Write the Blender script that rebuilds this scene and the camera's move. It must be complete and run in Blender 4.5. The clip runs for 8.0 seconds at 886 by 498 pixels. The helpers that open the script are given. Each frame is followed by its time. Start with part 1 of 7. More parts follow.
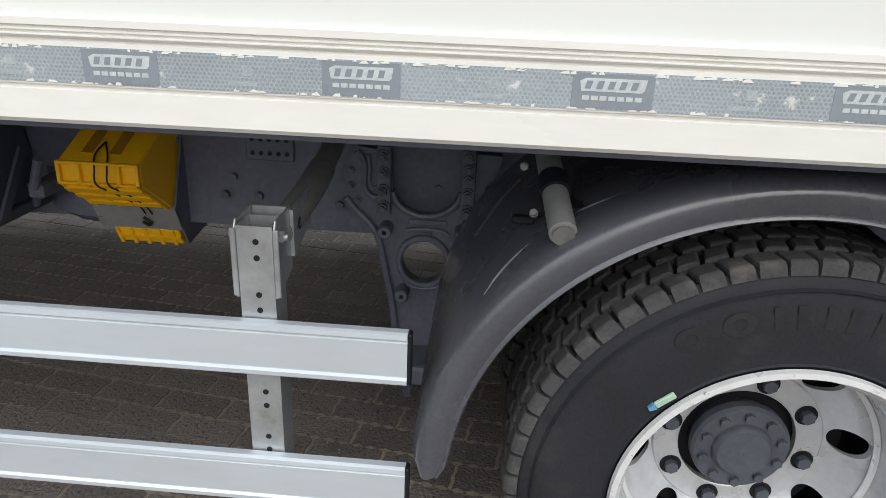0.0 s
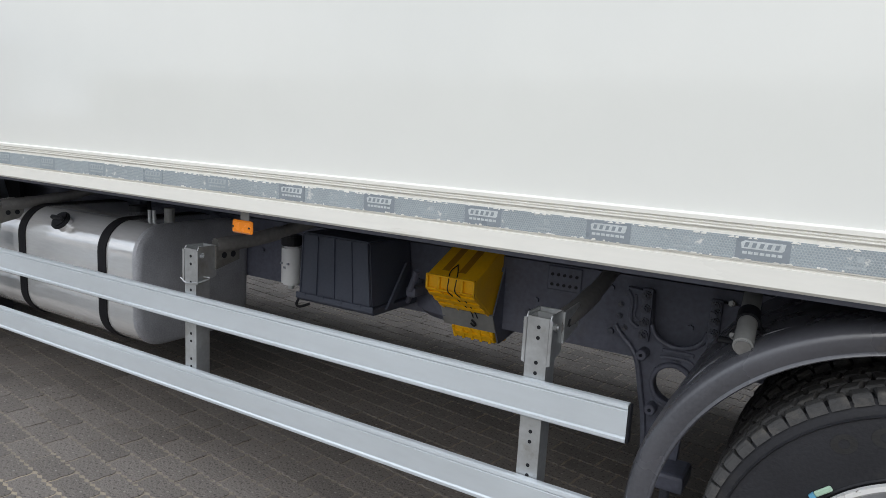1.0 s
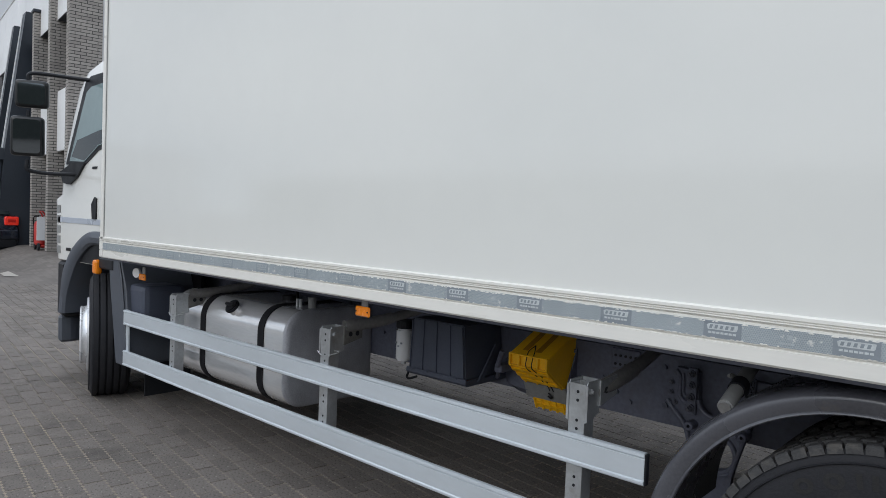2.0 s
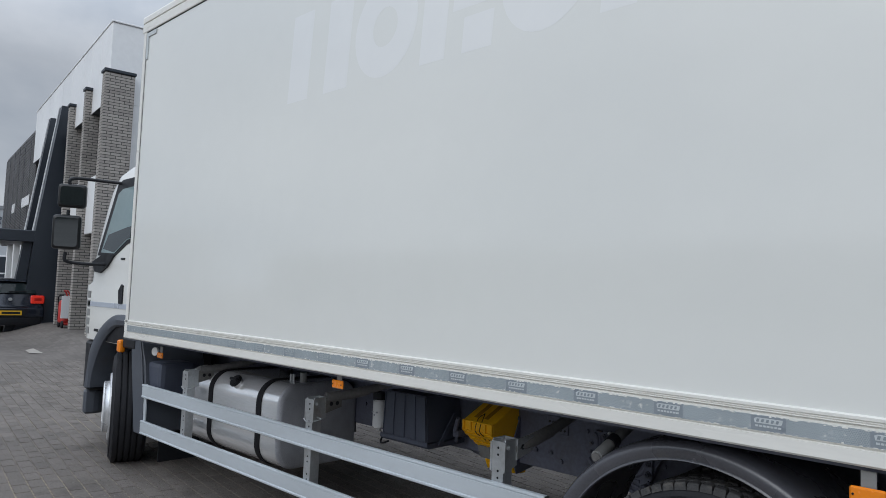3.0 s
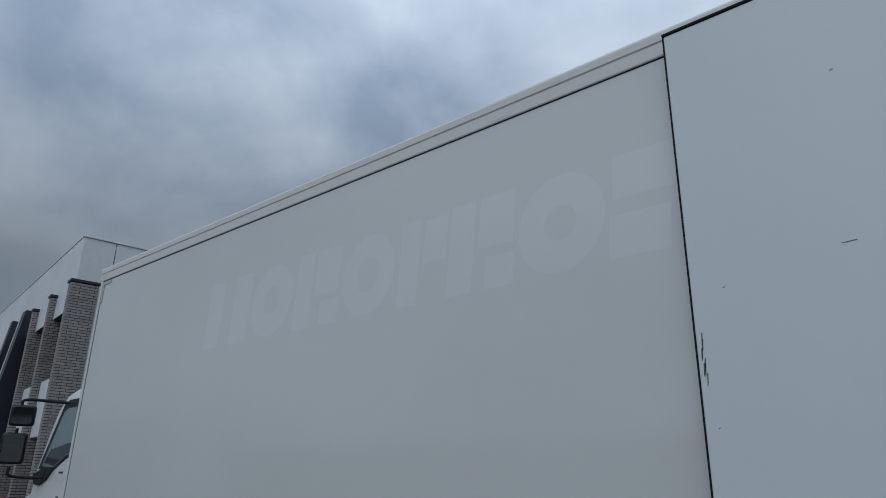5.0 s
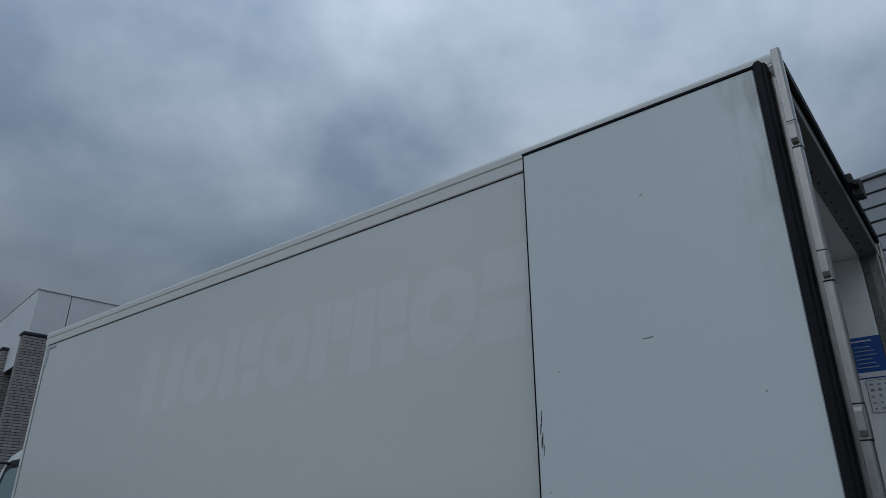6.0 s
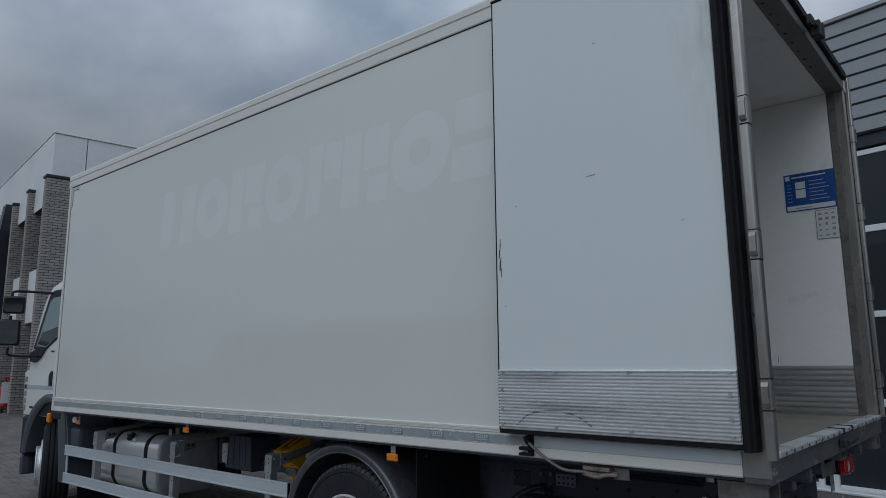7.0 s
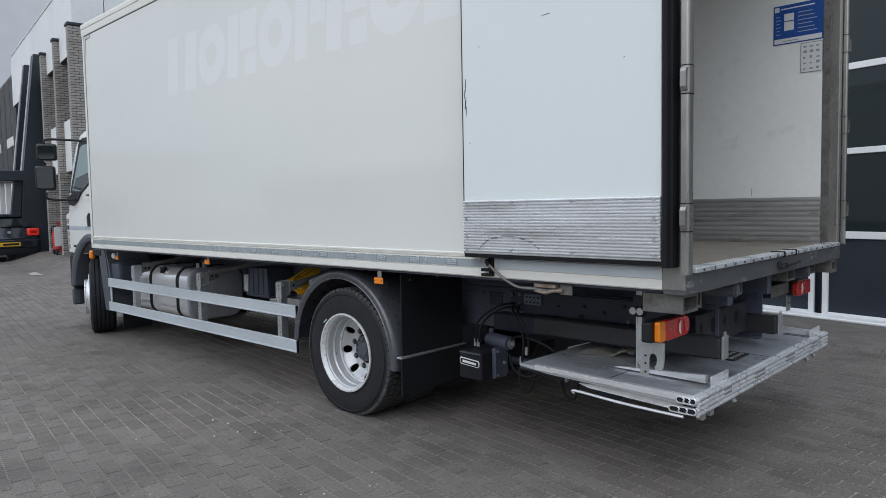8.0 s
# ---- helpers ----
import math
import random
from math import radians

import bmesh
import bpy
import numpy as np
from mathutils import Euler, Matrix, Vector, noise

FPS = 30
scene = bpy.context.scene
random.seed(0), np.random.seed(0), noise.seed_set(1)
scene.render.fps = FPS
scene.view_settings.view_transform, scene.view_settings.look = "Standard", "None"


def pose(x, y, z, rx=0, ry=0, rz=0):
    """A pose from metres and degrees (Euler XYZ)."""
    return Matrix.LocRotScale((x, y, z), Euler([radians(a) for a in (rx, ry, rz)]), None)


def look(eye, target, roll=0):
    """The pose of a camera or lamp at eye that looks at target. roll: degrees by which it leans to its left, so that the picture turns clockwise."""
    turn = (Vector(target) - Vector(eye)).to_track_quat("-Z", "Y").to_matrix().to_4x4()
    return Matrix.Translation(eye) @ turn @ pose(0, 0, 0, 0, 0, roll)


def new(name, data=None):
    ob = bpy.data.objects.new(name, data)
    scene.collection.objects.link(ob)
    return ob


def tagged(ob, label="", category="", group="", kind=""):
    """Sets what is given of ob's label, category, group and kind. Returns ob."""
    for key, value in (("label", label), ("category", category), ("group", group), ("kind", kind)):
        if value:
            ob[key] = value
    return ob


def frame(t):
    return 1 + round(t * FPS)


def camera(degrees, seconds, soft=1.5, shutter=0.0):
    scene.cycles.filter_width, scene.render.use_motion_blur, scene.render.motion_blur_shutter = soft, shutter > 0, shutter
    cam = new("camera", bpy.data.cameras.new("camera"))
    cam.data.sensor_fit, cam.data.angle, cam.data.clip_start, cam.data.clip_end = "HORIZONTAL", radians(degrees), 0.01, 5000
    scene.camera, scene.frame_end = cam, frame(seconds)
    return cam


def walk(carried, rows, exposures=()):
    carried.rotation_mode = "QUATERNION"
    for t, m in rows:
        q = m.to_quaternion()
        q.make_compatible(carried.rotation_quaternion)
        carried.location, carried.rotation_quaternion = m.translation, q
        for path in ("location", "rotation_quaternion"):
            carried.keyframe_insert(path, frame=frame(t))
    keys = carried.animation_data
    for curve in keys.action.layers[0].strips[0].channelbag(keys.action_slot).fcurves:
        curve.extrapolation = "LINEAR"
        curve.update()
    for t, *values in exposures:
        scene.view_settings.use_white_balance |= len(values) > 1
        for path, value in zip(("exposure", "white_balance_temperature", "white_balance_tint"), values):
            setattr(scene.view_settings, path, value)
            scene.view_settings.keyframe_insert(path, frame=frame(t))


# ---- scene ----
cam = camera(65.8, 8.0, 0.2)
PATH = [
    (0, (3.922, -0.853, 1.271), (3.803, 1.001, 0.531), 2.3),
    (0.5, (4.041, -1.142, 1.288), (3.419, 0.668, 0.705), 3.2),
    (1, (4.201, -1.447, 1.336), (3.197, 0.251, 1.006), 3.2),
    (1.5, (4.421, -1.657, 1.384), (3.177, -0.112, 1.115), 2.9),
    (1.7, (4.536, -1.718, 1.391), (3.233, -0.213, 1.197), 2.7),
    (3, (5.381, -2.127, 1.491), (3.999, -0.687, 1.623), 2.1),
    (3.5, (5.748, -2.218, 1.525), (4.334, -0.832, 1.804), 2.1),
    (4, (6.060, -2.317, 1.560), (4.674, -0.930, 1.957), 1.5),
    (4.5, (6.402, -2.437, 1.570), (5.062, -1.053, 2.103), 1.4),
    (5.8, (7.258, -2.764, 1.631), (6.118, -1.315, 2.408), 0.2),
    (6, (7.393, -2.767, 1.625), (6.241, -1.332, 2.409), 0.0),
    (6.5, (7.631, -2.844, 1.584), (6.409, -1.36, 2.139), -0.1),
    (7, (7.818, -2.925, 1.533), (6.544, -1.419, 1.861), -0.4),
    (7.2, (7.884, -2.965, 1.522), (6.591, -1.45, 1.705), -0.6),
    (7.5, (8.015, -2.994, 1.506), (6.698, -1.489, 1.52), -0.9),
    (7.7, (8.122, -2.979, 1.491), (6.788, -1.489, 1.469), -0.75),
    (8, (8.296, -2.921, 1.465), (6.924, -1.471, 1.344), -1.0),
]
EXPOSURES = [(0, 0.46, 7000, 11), (0.5, 0.39, 6900, 11), (1, 0.19, 6780, 10.5), (1.5, 0.06, 6660, 10.5), (2.8, -0.34, 6400, 10), (3, -0.27, 6380, 10), (3.5, -0.54, 6200, 10), (4, -0.79, 6050, 9), (4.5, -1.04, 5950, 8),
             (6, -1.69, 5700, 6), (6.5, -1.77, 5750, 6), (7, -1.27, 6000, 8), (7.5, -0.49, 6300, 9), (8, -0.19, 6400, 10)]
walk(cam, [(t, look(eye, target, roll)) for t, eye, target, roll in PATH], EXPOSURES)

# ---- world and light: bright overcast sky ----
SUN_ELEVATION, SUN_AZIMUTH = 33.0, 180.0
world = bpy.data.worlds.new("overcast_sky")
scene.world = world
world.use_nodes = True
wn, wl = world.node_tree.nodes, world.node_tree.links
wn.clear()
w_out = wn.new("ShaderNodeOutputWorld")
w_sky = wn.new("ShaderNodeTexSky")
w_sky.sky_type, w_sky.sun_disc = "NISHITA", False
w_sky.sun_elevation, w_sky.sun_rotation = radians(SUN_ELEVATION), radians(SUN_AZIMUTH)
w_bg1 = wn.new("ShaderNodeBackground")
w_bg1.inputs["Strength"].default_value = 0.10
wl.new(w_sky.outputs[0], w_bg1.inputs["Color"])
w_tc = wn.new("ShaderNodeTexCoord")
w_map = wn.new("ShaderNodeMapping")
w_map.inputs["Scale"].default_value = (1.0, 1.0, 1.5)
w_map.inputs["Location"].default_value = (0.3, 0.1, 0.0)
wl.new(w_tc.outputs["Generated"], w_map.inputs["Vector"])
w_n1 = wn.new("ShaderNodeTexNoise")
w_n1.inputs["Scale"].default_value, w_n1.inputs["Detail"].default_value, w_n1.inputs["Roughness"].default_value = 2.6, 8.0, 0.50
w_n1.inputs["Distortion"].default_value = 0.15
wl.new(w_map.outputs[0], w_n1.inputs["Vector"])
w_ramp = wn.new("ShaderNodeValToRGB")
w_ramp.color_ramp.elements[0].position, w_ramp.color_ramp.elements[0].color = 0.36, (0.31, 0.37, 0.455, 1)
w_ramp.color_ramp.elements[1].position, w_ramp.color_ramp.elements[1].color = 0.66, (0.69, 0.725, 0.775, 1)
wl.new(w_n1.outputs[0], w_ramp.inputs[0])
w_bg2 = wn.new("ShaderNodeBackground")
w_sep = wn.new("ShaderNodeSeparateXYZ")
wl.new(w_tc.outputs["Generated"], w_sep.inputs[0])
w_rise = wn.new("ShaderNodeMapRange")
w_rise.inputs["From Min"].default_value, w_rise.inputs["From Max"].default_value = 0.27, 0.66
w_rise.inputs["To Min"].default_value, w_rise.inputs["To Max"].default_value = 0.90, 3.12
wl.new(w_sep.outputs["Z"], w_rise.inputs["Value"])
# brightness added to the unseen sky towards the sun, to lift the truck's underside
w_side = wn.new("ShaderNodeMapRange")
w_side.inputs["From Min"].default_value, w_side.inputs["From Max"].default_value = 0.0, -1.0
w_side.inputs["To Min"].default_value, w_side.inputs["To Max"].default_value = 0.0, 0.75
wl.new(w_sep.outputs["Y"], w_side.inputs["Value"])
w_sum = wn.new("ShaderNodeMath")
w_sum.operation = "ADD"
wl.new(w_rise.outputs[0], w_sum.inputs[0])
wl.new(w_side.outputs[0], w_sum.inputs[1])
wl.new(w_sum.outputs[0], w_bg2.inputs["Strength"])
wl.new(w_ramp.outputs[0], w_bg2.inputs["Color"])
w_mix = wn.new("ShaderNodeMixShader")
w_mix.inputs[0].default_value = 0.93
wl.new(w_bg1.outputs[0], w_mix.inputs[1])
wl.new(w_bg2.outputs[0], w_mix.inputs[2])
wl.new(w_mix.outputs[0], w_out.inputs[0])

sun_data = bpy.data.lights.new("sun", "SUN")
sun_data.energy, sun_data.angle, sun_data.color = 0.8, radians(50), (1.0, 0.97, 0.93)
sun = new("sun", sun_data)
sun_dir = Vector((math.cos(radians(SUN_ELEVATION)) * 0.25, -math.cos(radians(SUN_ELEVATION)) * 0.97, math.sin(radians(SUN_ELEVATION))))
sun.matrix_world = look(sun_dir * 30, (0, 0, 0))


# ---- materials ----
def mat(name, color, rough=0.5, metal=0.0, var=0.10, scale=4.0, fine=60.0, bump=0.1, coat=0.0, dirt=None, dirt_at=(0.55, 0.75), dirt_scale=3.0, stretch=(1, 1, 1), rough_var=0.12, island=0.0, spec=0.5):
    """A surface with broad and fine variation, fine relief, and optional dirt patches of their own shape."""
    m = bpy.data.materials.new(name)
    m.use_nodes = True
    n, l = m.node_tree.nodes, m.node_tree.links
    b = n["Principled BSDF"]
    b.inputs["Metallic"].default_value = metal
    b.inputs["Coat Weight"].default_value = coat
    b.inputs["Coat Roughness"].default_value = 0.08
    b.inputs["Specular IOR Level"].default_value = spec
    tc, mp = n.new("ShaderNodeTexCoord"), n.new("ShaderNodeMapping")
    mp.inputs["Scale"].default_value = stretch
    l.new(tc.outputs["Object"], mp.inputs["Vector"])
    broad, grain = n.new("ShaderNodeTexNoise"), n.new("ShaderNodeTexNoise")
    for node, s, d in ((broad, scale, 5.0), (grain, fine, 4.0)):
        node.inputs["Scale"].default_value, node.inputs["Detail"].default_value = s, d
        l.new(mp.outputs[0], node.inputs["Vector"])
    add = n.new("ShaderNodeMath")
    add.operation = "ADD"
    l.new(broad.outputs[0], add.inputs[0])
    l.new(grain.outputs[0], add.inputs[1])
    last = add.outputs[0]
    if island:
        geo, isl = n.new("ShaderNodeNewGeometry"), n.new("ShaderNodeMath")
        isl.operation = "MULTIPLY_ADD"
        isl.inputs[1].default_value = island
        l.new(geo.outputs["Random Per Island"], isl.inputs[0])
        l.new(last, isl.inputs[2])
        last = isl.outputs[0]
    rng = n.new("ShaderNodeMapRange")
    rng.inputs["From Min"].default_value, rng.inputs["From Max"].default_value = 0.6, 1.4 + island
    rng.inputs["To Min"].default_value, rng.inputs["To Max"].default_value = 1 - var, 1 + var
    l.new(last, rng.inputs["Value"])
    tone = n.new("ShaderNodeVectorMath")
    tone.operation = "SCALE"
    tone.inputs[0].default_value = color
    l.new(rng.outputs[0], tone.inputs["Scale"])
    colour = tone.outputs[0]
    if dirt:
        spot, ramp, mix = n.new("ShaderNodeTexNoise"), n.new("ShaderNodeMapRange"), n.new("ShaderNodeMix")
        spot.inputs["Scale"].default_value, spot.inputs["Detail"].default_value, spot.inputs["Roughness"].default_value = dirt_scale, 8.0, 0.65
        l.new(mp.outputs[0], spot.inputs["Vector"])
        ramp.inputs["From Min"].default_value, ramp.inputs["From Max"].default_value = dirt_at
        l.new(spot.outputs[0], ramp.inputs["Value"])
        mix.data_type = "RGBA"
        l.new(ramp.outputs[0], mix.inputs[0])
        l.new(colour, mix.inputs[6])
        mix.inputs[7].default_value = (*dirt, 1)
        colour = mix.outputs[2]
    l.new(colour, b.inputs["Base Color"])
    rr = n.new("ShaderNodeMapRange")
    rr.inputs["From Min"].default_value, rr.inputs["From Max"].default_value = 0.3, 0.7
    rr.inputs["To Min"].default_value, rr.inputs["To Max"].default_value = max(0.02, rough - rough_var), min(1, rough + rough_var)
    l.new(broad.outputs[0], rr.inputs["Value"])
    l.new(rr.outputs[0], b.inputs["Roughness"])
    if bump:
        bp = n.new("ShaderNodeBump")
        bp.inputs["Strength"].default_value, bp.inputs["Distance"].default_value = bump, 0.01
        l.new(grain.outputs[0], bp.inputs["Height"])
        l.new(bp.outputs[0], b.inputs["Normal"])
    return m


def glass(name, color, rough=0.03):
    m = mat(name, color, rough, 0.0, 0.05, 2, 20, 0.0, rough_var=0.01)
    m.node_tree.nodes["Principled BSDF"].inputs["IOR"].default_value = 1.5
    return m


M_PANEL = mat("grp_panel", (0.740, 0.750, 0.712), 0.13, var=0.02, scale=1.2, fine=8, bump=0.004, coat=0.6, rough_var=0.04, dirt=(0.71, 0.715, 0.685), dirt_at=(0.15, 1.0), dirt_scale=0.8)
M_RAIL_WHITE = mat("white_extrusion", (0.74, 0.73, 0.68), 0.35, var=0.05, scale=3, fine=40, bump=0.02, dirt=(0.45, 0.42, 0.36), dirt_at=(0.62, 0.85), dirt_scale=9, stretch=(0.3, 1, 2))
M_DOOR_IN = mat("door_panel", (0.730, 0.775, 0.768), 0.32, var=0.012, scale=1.5, fine=14, bump=0.003, coat=0.1, rough_var=0.03)


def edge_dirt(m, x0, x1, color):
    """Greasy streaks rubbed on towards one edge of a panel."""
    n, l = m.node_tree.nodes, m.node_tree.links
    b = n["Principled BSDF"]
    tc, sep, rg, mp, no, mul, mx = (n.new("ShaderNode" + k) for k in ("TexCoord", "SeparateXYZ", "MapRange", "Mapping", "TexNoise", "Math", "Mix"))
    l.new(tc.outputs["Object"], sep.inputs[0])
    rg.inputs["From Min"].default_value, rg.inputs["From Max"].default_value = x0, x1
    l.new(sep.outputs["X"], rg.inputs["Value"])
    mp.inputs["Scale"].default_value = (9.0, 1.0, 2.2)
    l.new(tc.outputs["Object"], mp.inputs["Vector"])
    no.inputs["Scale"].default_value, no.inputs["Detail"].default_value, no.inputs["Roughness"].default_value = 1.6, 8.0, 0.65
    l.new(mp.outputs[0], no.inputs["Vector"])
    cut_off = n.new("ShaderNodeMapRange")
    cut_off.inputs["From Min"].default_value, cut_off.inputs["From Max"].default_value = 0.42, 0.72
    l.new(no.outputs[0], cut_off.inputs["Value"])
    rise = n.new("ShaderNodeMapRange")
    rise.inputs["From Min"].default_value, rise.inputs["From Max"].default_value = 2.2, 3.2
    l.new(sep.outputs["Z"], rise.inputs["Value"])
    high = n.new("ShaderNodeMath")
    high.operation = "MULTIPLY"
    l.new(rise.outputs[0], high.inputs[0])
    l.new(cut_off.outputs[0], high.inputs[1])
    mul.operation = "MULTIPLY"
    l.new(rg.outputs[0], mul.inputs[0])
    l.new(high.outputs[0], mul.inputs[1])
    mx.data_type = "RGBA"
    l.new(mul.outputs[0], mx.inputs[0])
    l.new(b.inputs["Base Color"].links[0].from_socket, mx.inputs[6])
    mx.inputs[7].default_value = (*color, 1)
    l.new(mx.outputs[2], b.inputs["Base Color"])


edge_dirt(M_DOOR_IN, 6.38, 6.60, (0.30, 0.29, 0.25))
M_INSIDE = mat("inner_lining", (0.88, 0.88, 0.85), 0.4, var=0.04, scale=2, fine=20, bump=0.01, dirt=(0.5, 0.49, 0.44), dirt_at=(0.6, 0.9), dirt_scale=3)
M_TAPE = mat("reflex_tape", (0.262, 0.304, 0.325), 0.38, 0.0, 0.22, 7, 260, 0.15, dirt=(0.62, 0.62, 0.58), dirt_at=(0.60, 0.66), dirt_scale=28)


def honeycomb(m, pitch):
    """Rows of six-sided cells with pale walls over the colour of a material."""
    n, l = m.node_tree.nodes, m.node_tree.links
    b = n["Principled BSDF"]
    tc, rg, mx = n.new("ShaderNodeTexCoord"), n.new("ShaderNodeMapRange"), n.new("ShaderNodeMix")
    k = 4 * math.pi / (math.sqrt(3) * pitch)
    total = None
    for a in (90, 30, 150):
        dot, cos = n.new("ShaderNodeVectorMath"), n.new("ShaderNodeMath")
        dot.operation, cos.operation = "DOT_PRODUCT", "COSINE"
        dot.inputs[1].default_value = (k * math.cos(radians(a)), 0, k * math.sin(radians(a)))
        l.new(tc.outputs["Object"], dot.inputs[0])
        l.new(dot.outputs["Value"], cos.inputs[0])
        if total is None:
            total = cos.outputs[0]
        else:
            add = n.new("ShaderNodeMath")
            l.new(total, add.inputs[0])
            l.new(cos.outputs[0], add.inputs[1])
            total = add.outputs[0]
    rg.inputs["From Min"].default_value, rg.inputs["From Max"].default_value = -0.9, 0.1
    rg.inputs["To Min"].default_value, rg.inputs["To Max"].default_value = 0.42, 0.0
    l.new(total, rg.inputs["Value"])
    mx.data_type = "RGBA"
    l.new(rg.outputs[0], mx.inputs[0])
    l.new(b.inputs["Base Color"].links[0].from_socket, mx.inputs[6])
    mx.inputs[7].default_value = (0.46, 0.485, 0.49, 1)
    l.new(mx.outputs[2], b.inputs["Base Color"])


honeycomb(M_TAPE, 0.0054)
M_TAPE_DARK = mat("tape_patch", (0.225, 0.255, 0.280), 0.35, var=0.08, scale=20, fine=200, bump=0.02)
M_TAPE_WORN = mat("worn_tape_patch", (0.268, 0.308, 0.328), 0.36, var=0.12, scale=20, fine=200, bump=0.02)
M_TAPE_FAINT = mat("faint_tape_print", (0.35, 0.385, 0.40), 0.4, var=0.2, scale=60, fine=300, bump=0.0)
M_TAPE_PRINT = mat("tape_print", (0.49, 0.525, 0.53), 0.4, var=0.2, scale=60, fine=300, bump=0.0)
M_GALV = mat("galvanised_steel", (0.50, 0.52, 0.53), 0.42, 0.75, 0.16, 9, 70, 0.05, dirt=(0.30, 0.27, 0.23), dirt_at=(0.6, 0.85), dirt_scale=12)
M_ALU_RAIL = mat("anodised_aluminium", (0.58, 0.63, 0.665), 0.40, 0.35, 0.05, 5, 40, 0.02, dirt=(0.42, 0.36, 0.29), dirt_at=(0.66, 0.85), dirt_scale=8, stretch=(0.25, 1, 1))
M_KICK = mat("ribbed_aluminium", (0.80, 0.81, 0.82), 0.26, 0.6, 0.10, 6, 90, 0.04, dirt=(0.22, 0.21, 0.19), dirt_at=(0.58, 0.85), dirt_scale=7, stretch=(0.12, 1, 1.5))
# darker copy of the door plates' aluminium, for the plates inside the box
M_KICK_IN = mat("darker_ribbed_aluminium", (0.46, 0.46, 0.45), 0.32, 0.6, 0.14, 6, 90, 0.04, dirt=(0.10, 0.095, 0.09), dirt_at=(0.60, 0.8), dirt_scale=9, stretch=(0.12, 1, 1.5))
M_ALU = mat("bare_aluminium", (0.84, 0.85, 0.865), 0.30, 0.6, 0.12, 6, 90, 0.05, dirt=(0.25, 0.24, 0.22), dirt_at=(0.6, 0.9), dirt_scale=10, stretch=(0.3, 1, 1))
M_TANK = mat("brushed_aluminium_tank", (0.95, 0.955, 0.96), 0.18, 0.64, 0.08, 3, 120, 0.03, stretch=(0.15, 1, 1), dirt=(0.40, 0.38, 0.35), dirt_at=(0.6, 0.95), dirt_scale=5)
M_STEEL_GREY = mat("painted_grey_steel", (0.26, 0.265, 0.26), 0.5, 0.2, 0.15, 6, 50, 0.04, dirt=(0.14, 0.12, 0.10), dirt_at=(0.55, 0.85), dirt_scale=8)
M_POST = mat("stainless_rear_frame", (0.34, 0.33, 0.31), 0.30, 0.7, 0.14, 4, 60, 0.04, dirt=(0.20, 0.18, 0.16), dirt_at=(0.55, 0.85), dirt_scale=6, stretch=(1, 1, 0.3))
M_CHASSIS = mat("chassis_paint", (0.118, 0.127, 0.168), 0.5, 0.1, 0.25, 5, 60, 0.06, dirt=(0.095, 0.093, 0.092), dirt_at=(0.55, 0.9), dirt_scale=5)
M_BOLT = mat("worn_bolt_paint", (0.10, 0.108, 0.135), 0.42, 0.35, 0.3, 20, 120, 0.05, dirt=(0.20, 0.19, 0.18), dirt_at=(0.55, 0.75), dirt_scale=60)
M_FENDER = mat("fender_plastic", (0.072, 0.074, 0.085), 0.27, 0.0, 0.2, 5, 120, 0.05, dirt=(0.16, 0.135, 0.10), dirt_at=(0.60, 0.9), dirt_scale=6, spec=0.8)
M_PLASTIC = mat("black_plastic", (0.012, 0.013, 0.016), 0.5, 0.0, 0.2, 6, 120, 0.06, spec=0.3)
M_GREY_PLASTIC = mat("grey_plastic", (0.072, 0.081, 0.098), 0.5, 0.0, 0.15, 5, 120, 0.06, dirt=(0.075, 0.072, 0.07), dirt_at=(0.55, 0.9), dirt_scale=5)
M_RUBBER = mat("tyre_rubber", (0.0195, 0.020, 0.0235), 0.66, 0.0, 0.25, 8, 150, 0.12, dirt=(0.050, 0.047, 0.043), dirt_at=(0.56, 0.9), dirt_scale=7, spec=0.28)
M_RUBBER_DARK = mat("clean_raised_rubber", (0.014, 0.014, 0.0145), 0.55, 0.0, 0.2, 12, 150, 0.1)
M_TREAD = mat("worn_tread_rubber", (0.056, 0.056, 0.057), 0.8, 0.0, 0.3, 14, 160, 0.2, dirt=(0.12, 0.112, 0.10), dirt_at=(0.52, 0.75), dirt_scale=22, spec=0.3)
M_SEAL = mat("black_rubber_seal", (0.011, 0.011, 0.013), 0.65, 0.0, 0.2, 8, 90, 0.08, spec=0.2)
M_RIM = mat("silver_wheel_paint", (0.54, 0.55, 0.565), 0.36, 0.4, 0.10, 8, 70, 0.03, dirt=(0.22, 0.20, 0.18), dirt_at=(0.58, 0.9), dirt_scale=10)
M_RIM_LIP = mat("chipped_rim_edge", (0.80, 0.80, 0.79), 0.33, 0.35, 0.06, 20, 90, 0.04, dirt=(0.16, 0.14, 0.12), dirt_at=(0.66, 0.72), dirt_scale=45)
M_HUB = mat("hub_grey", (0.10, 0.11, 0.13), 0.5, 0.4, 0.2, 10, 80, 0.08)
M_BOX = mat("navy_black_plastic", (0.062, 0.072, 0.100), 0.5, 0.0, 0.15, 6, 120, 0.05)
M_ARM = mat("dull_grey_tube", (0.155, 0.152, 0.148), 0.5, 0.1, 0.3, 8, 60, 0.08, dirt=(0.20, 0.18, 0.155), dirt_at=(0.55, 0.8), dirt_scale=12)
M_YELLOW = mat("yellow_plastic", (0.92, 0.50, 0.010), 0.42, 0.0, 0.08, 8, 90, 0.03, dirt=(0.30, 0.17, 0.03), dirt_at=(0.66, 0.95), dirt_scale=9)
M_ORANGE = mat("orange_lens", (0.85, 0.24, 0.01), 0.2, 0.0, 0.02, 40, 200, 0.1, coat=0.5)
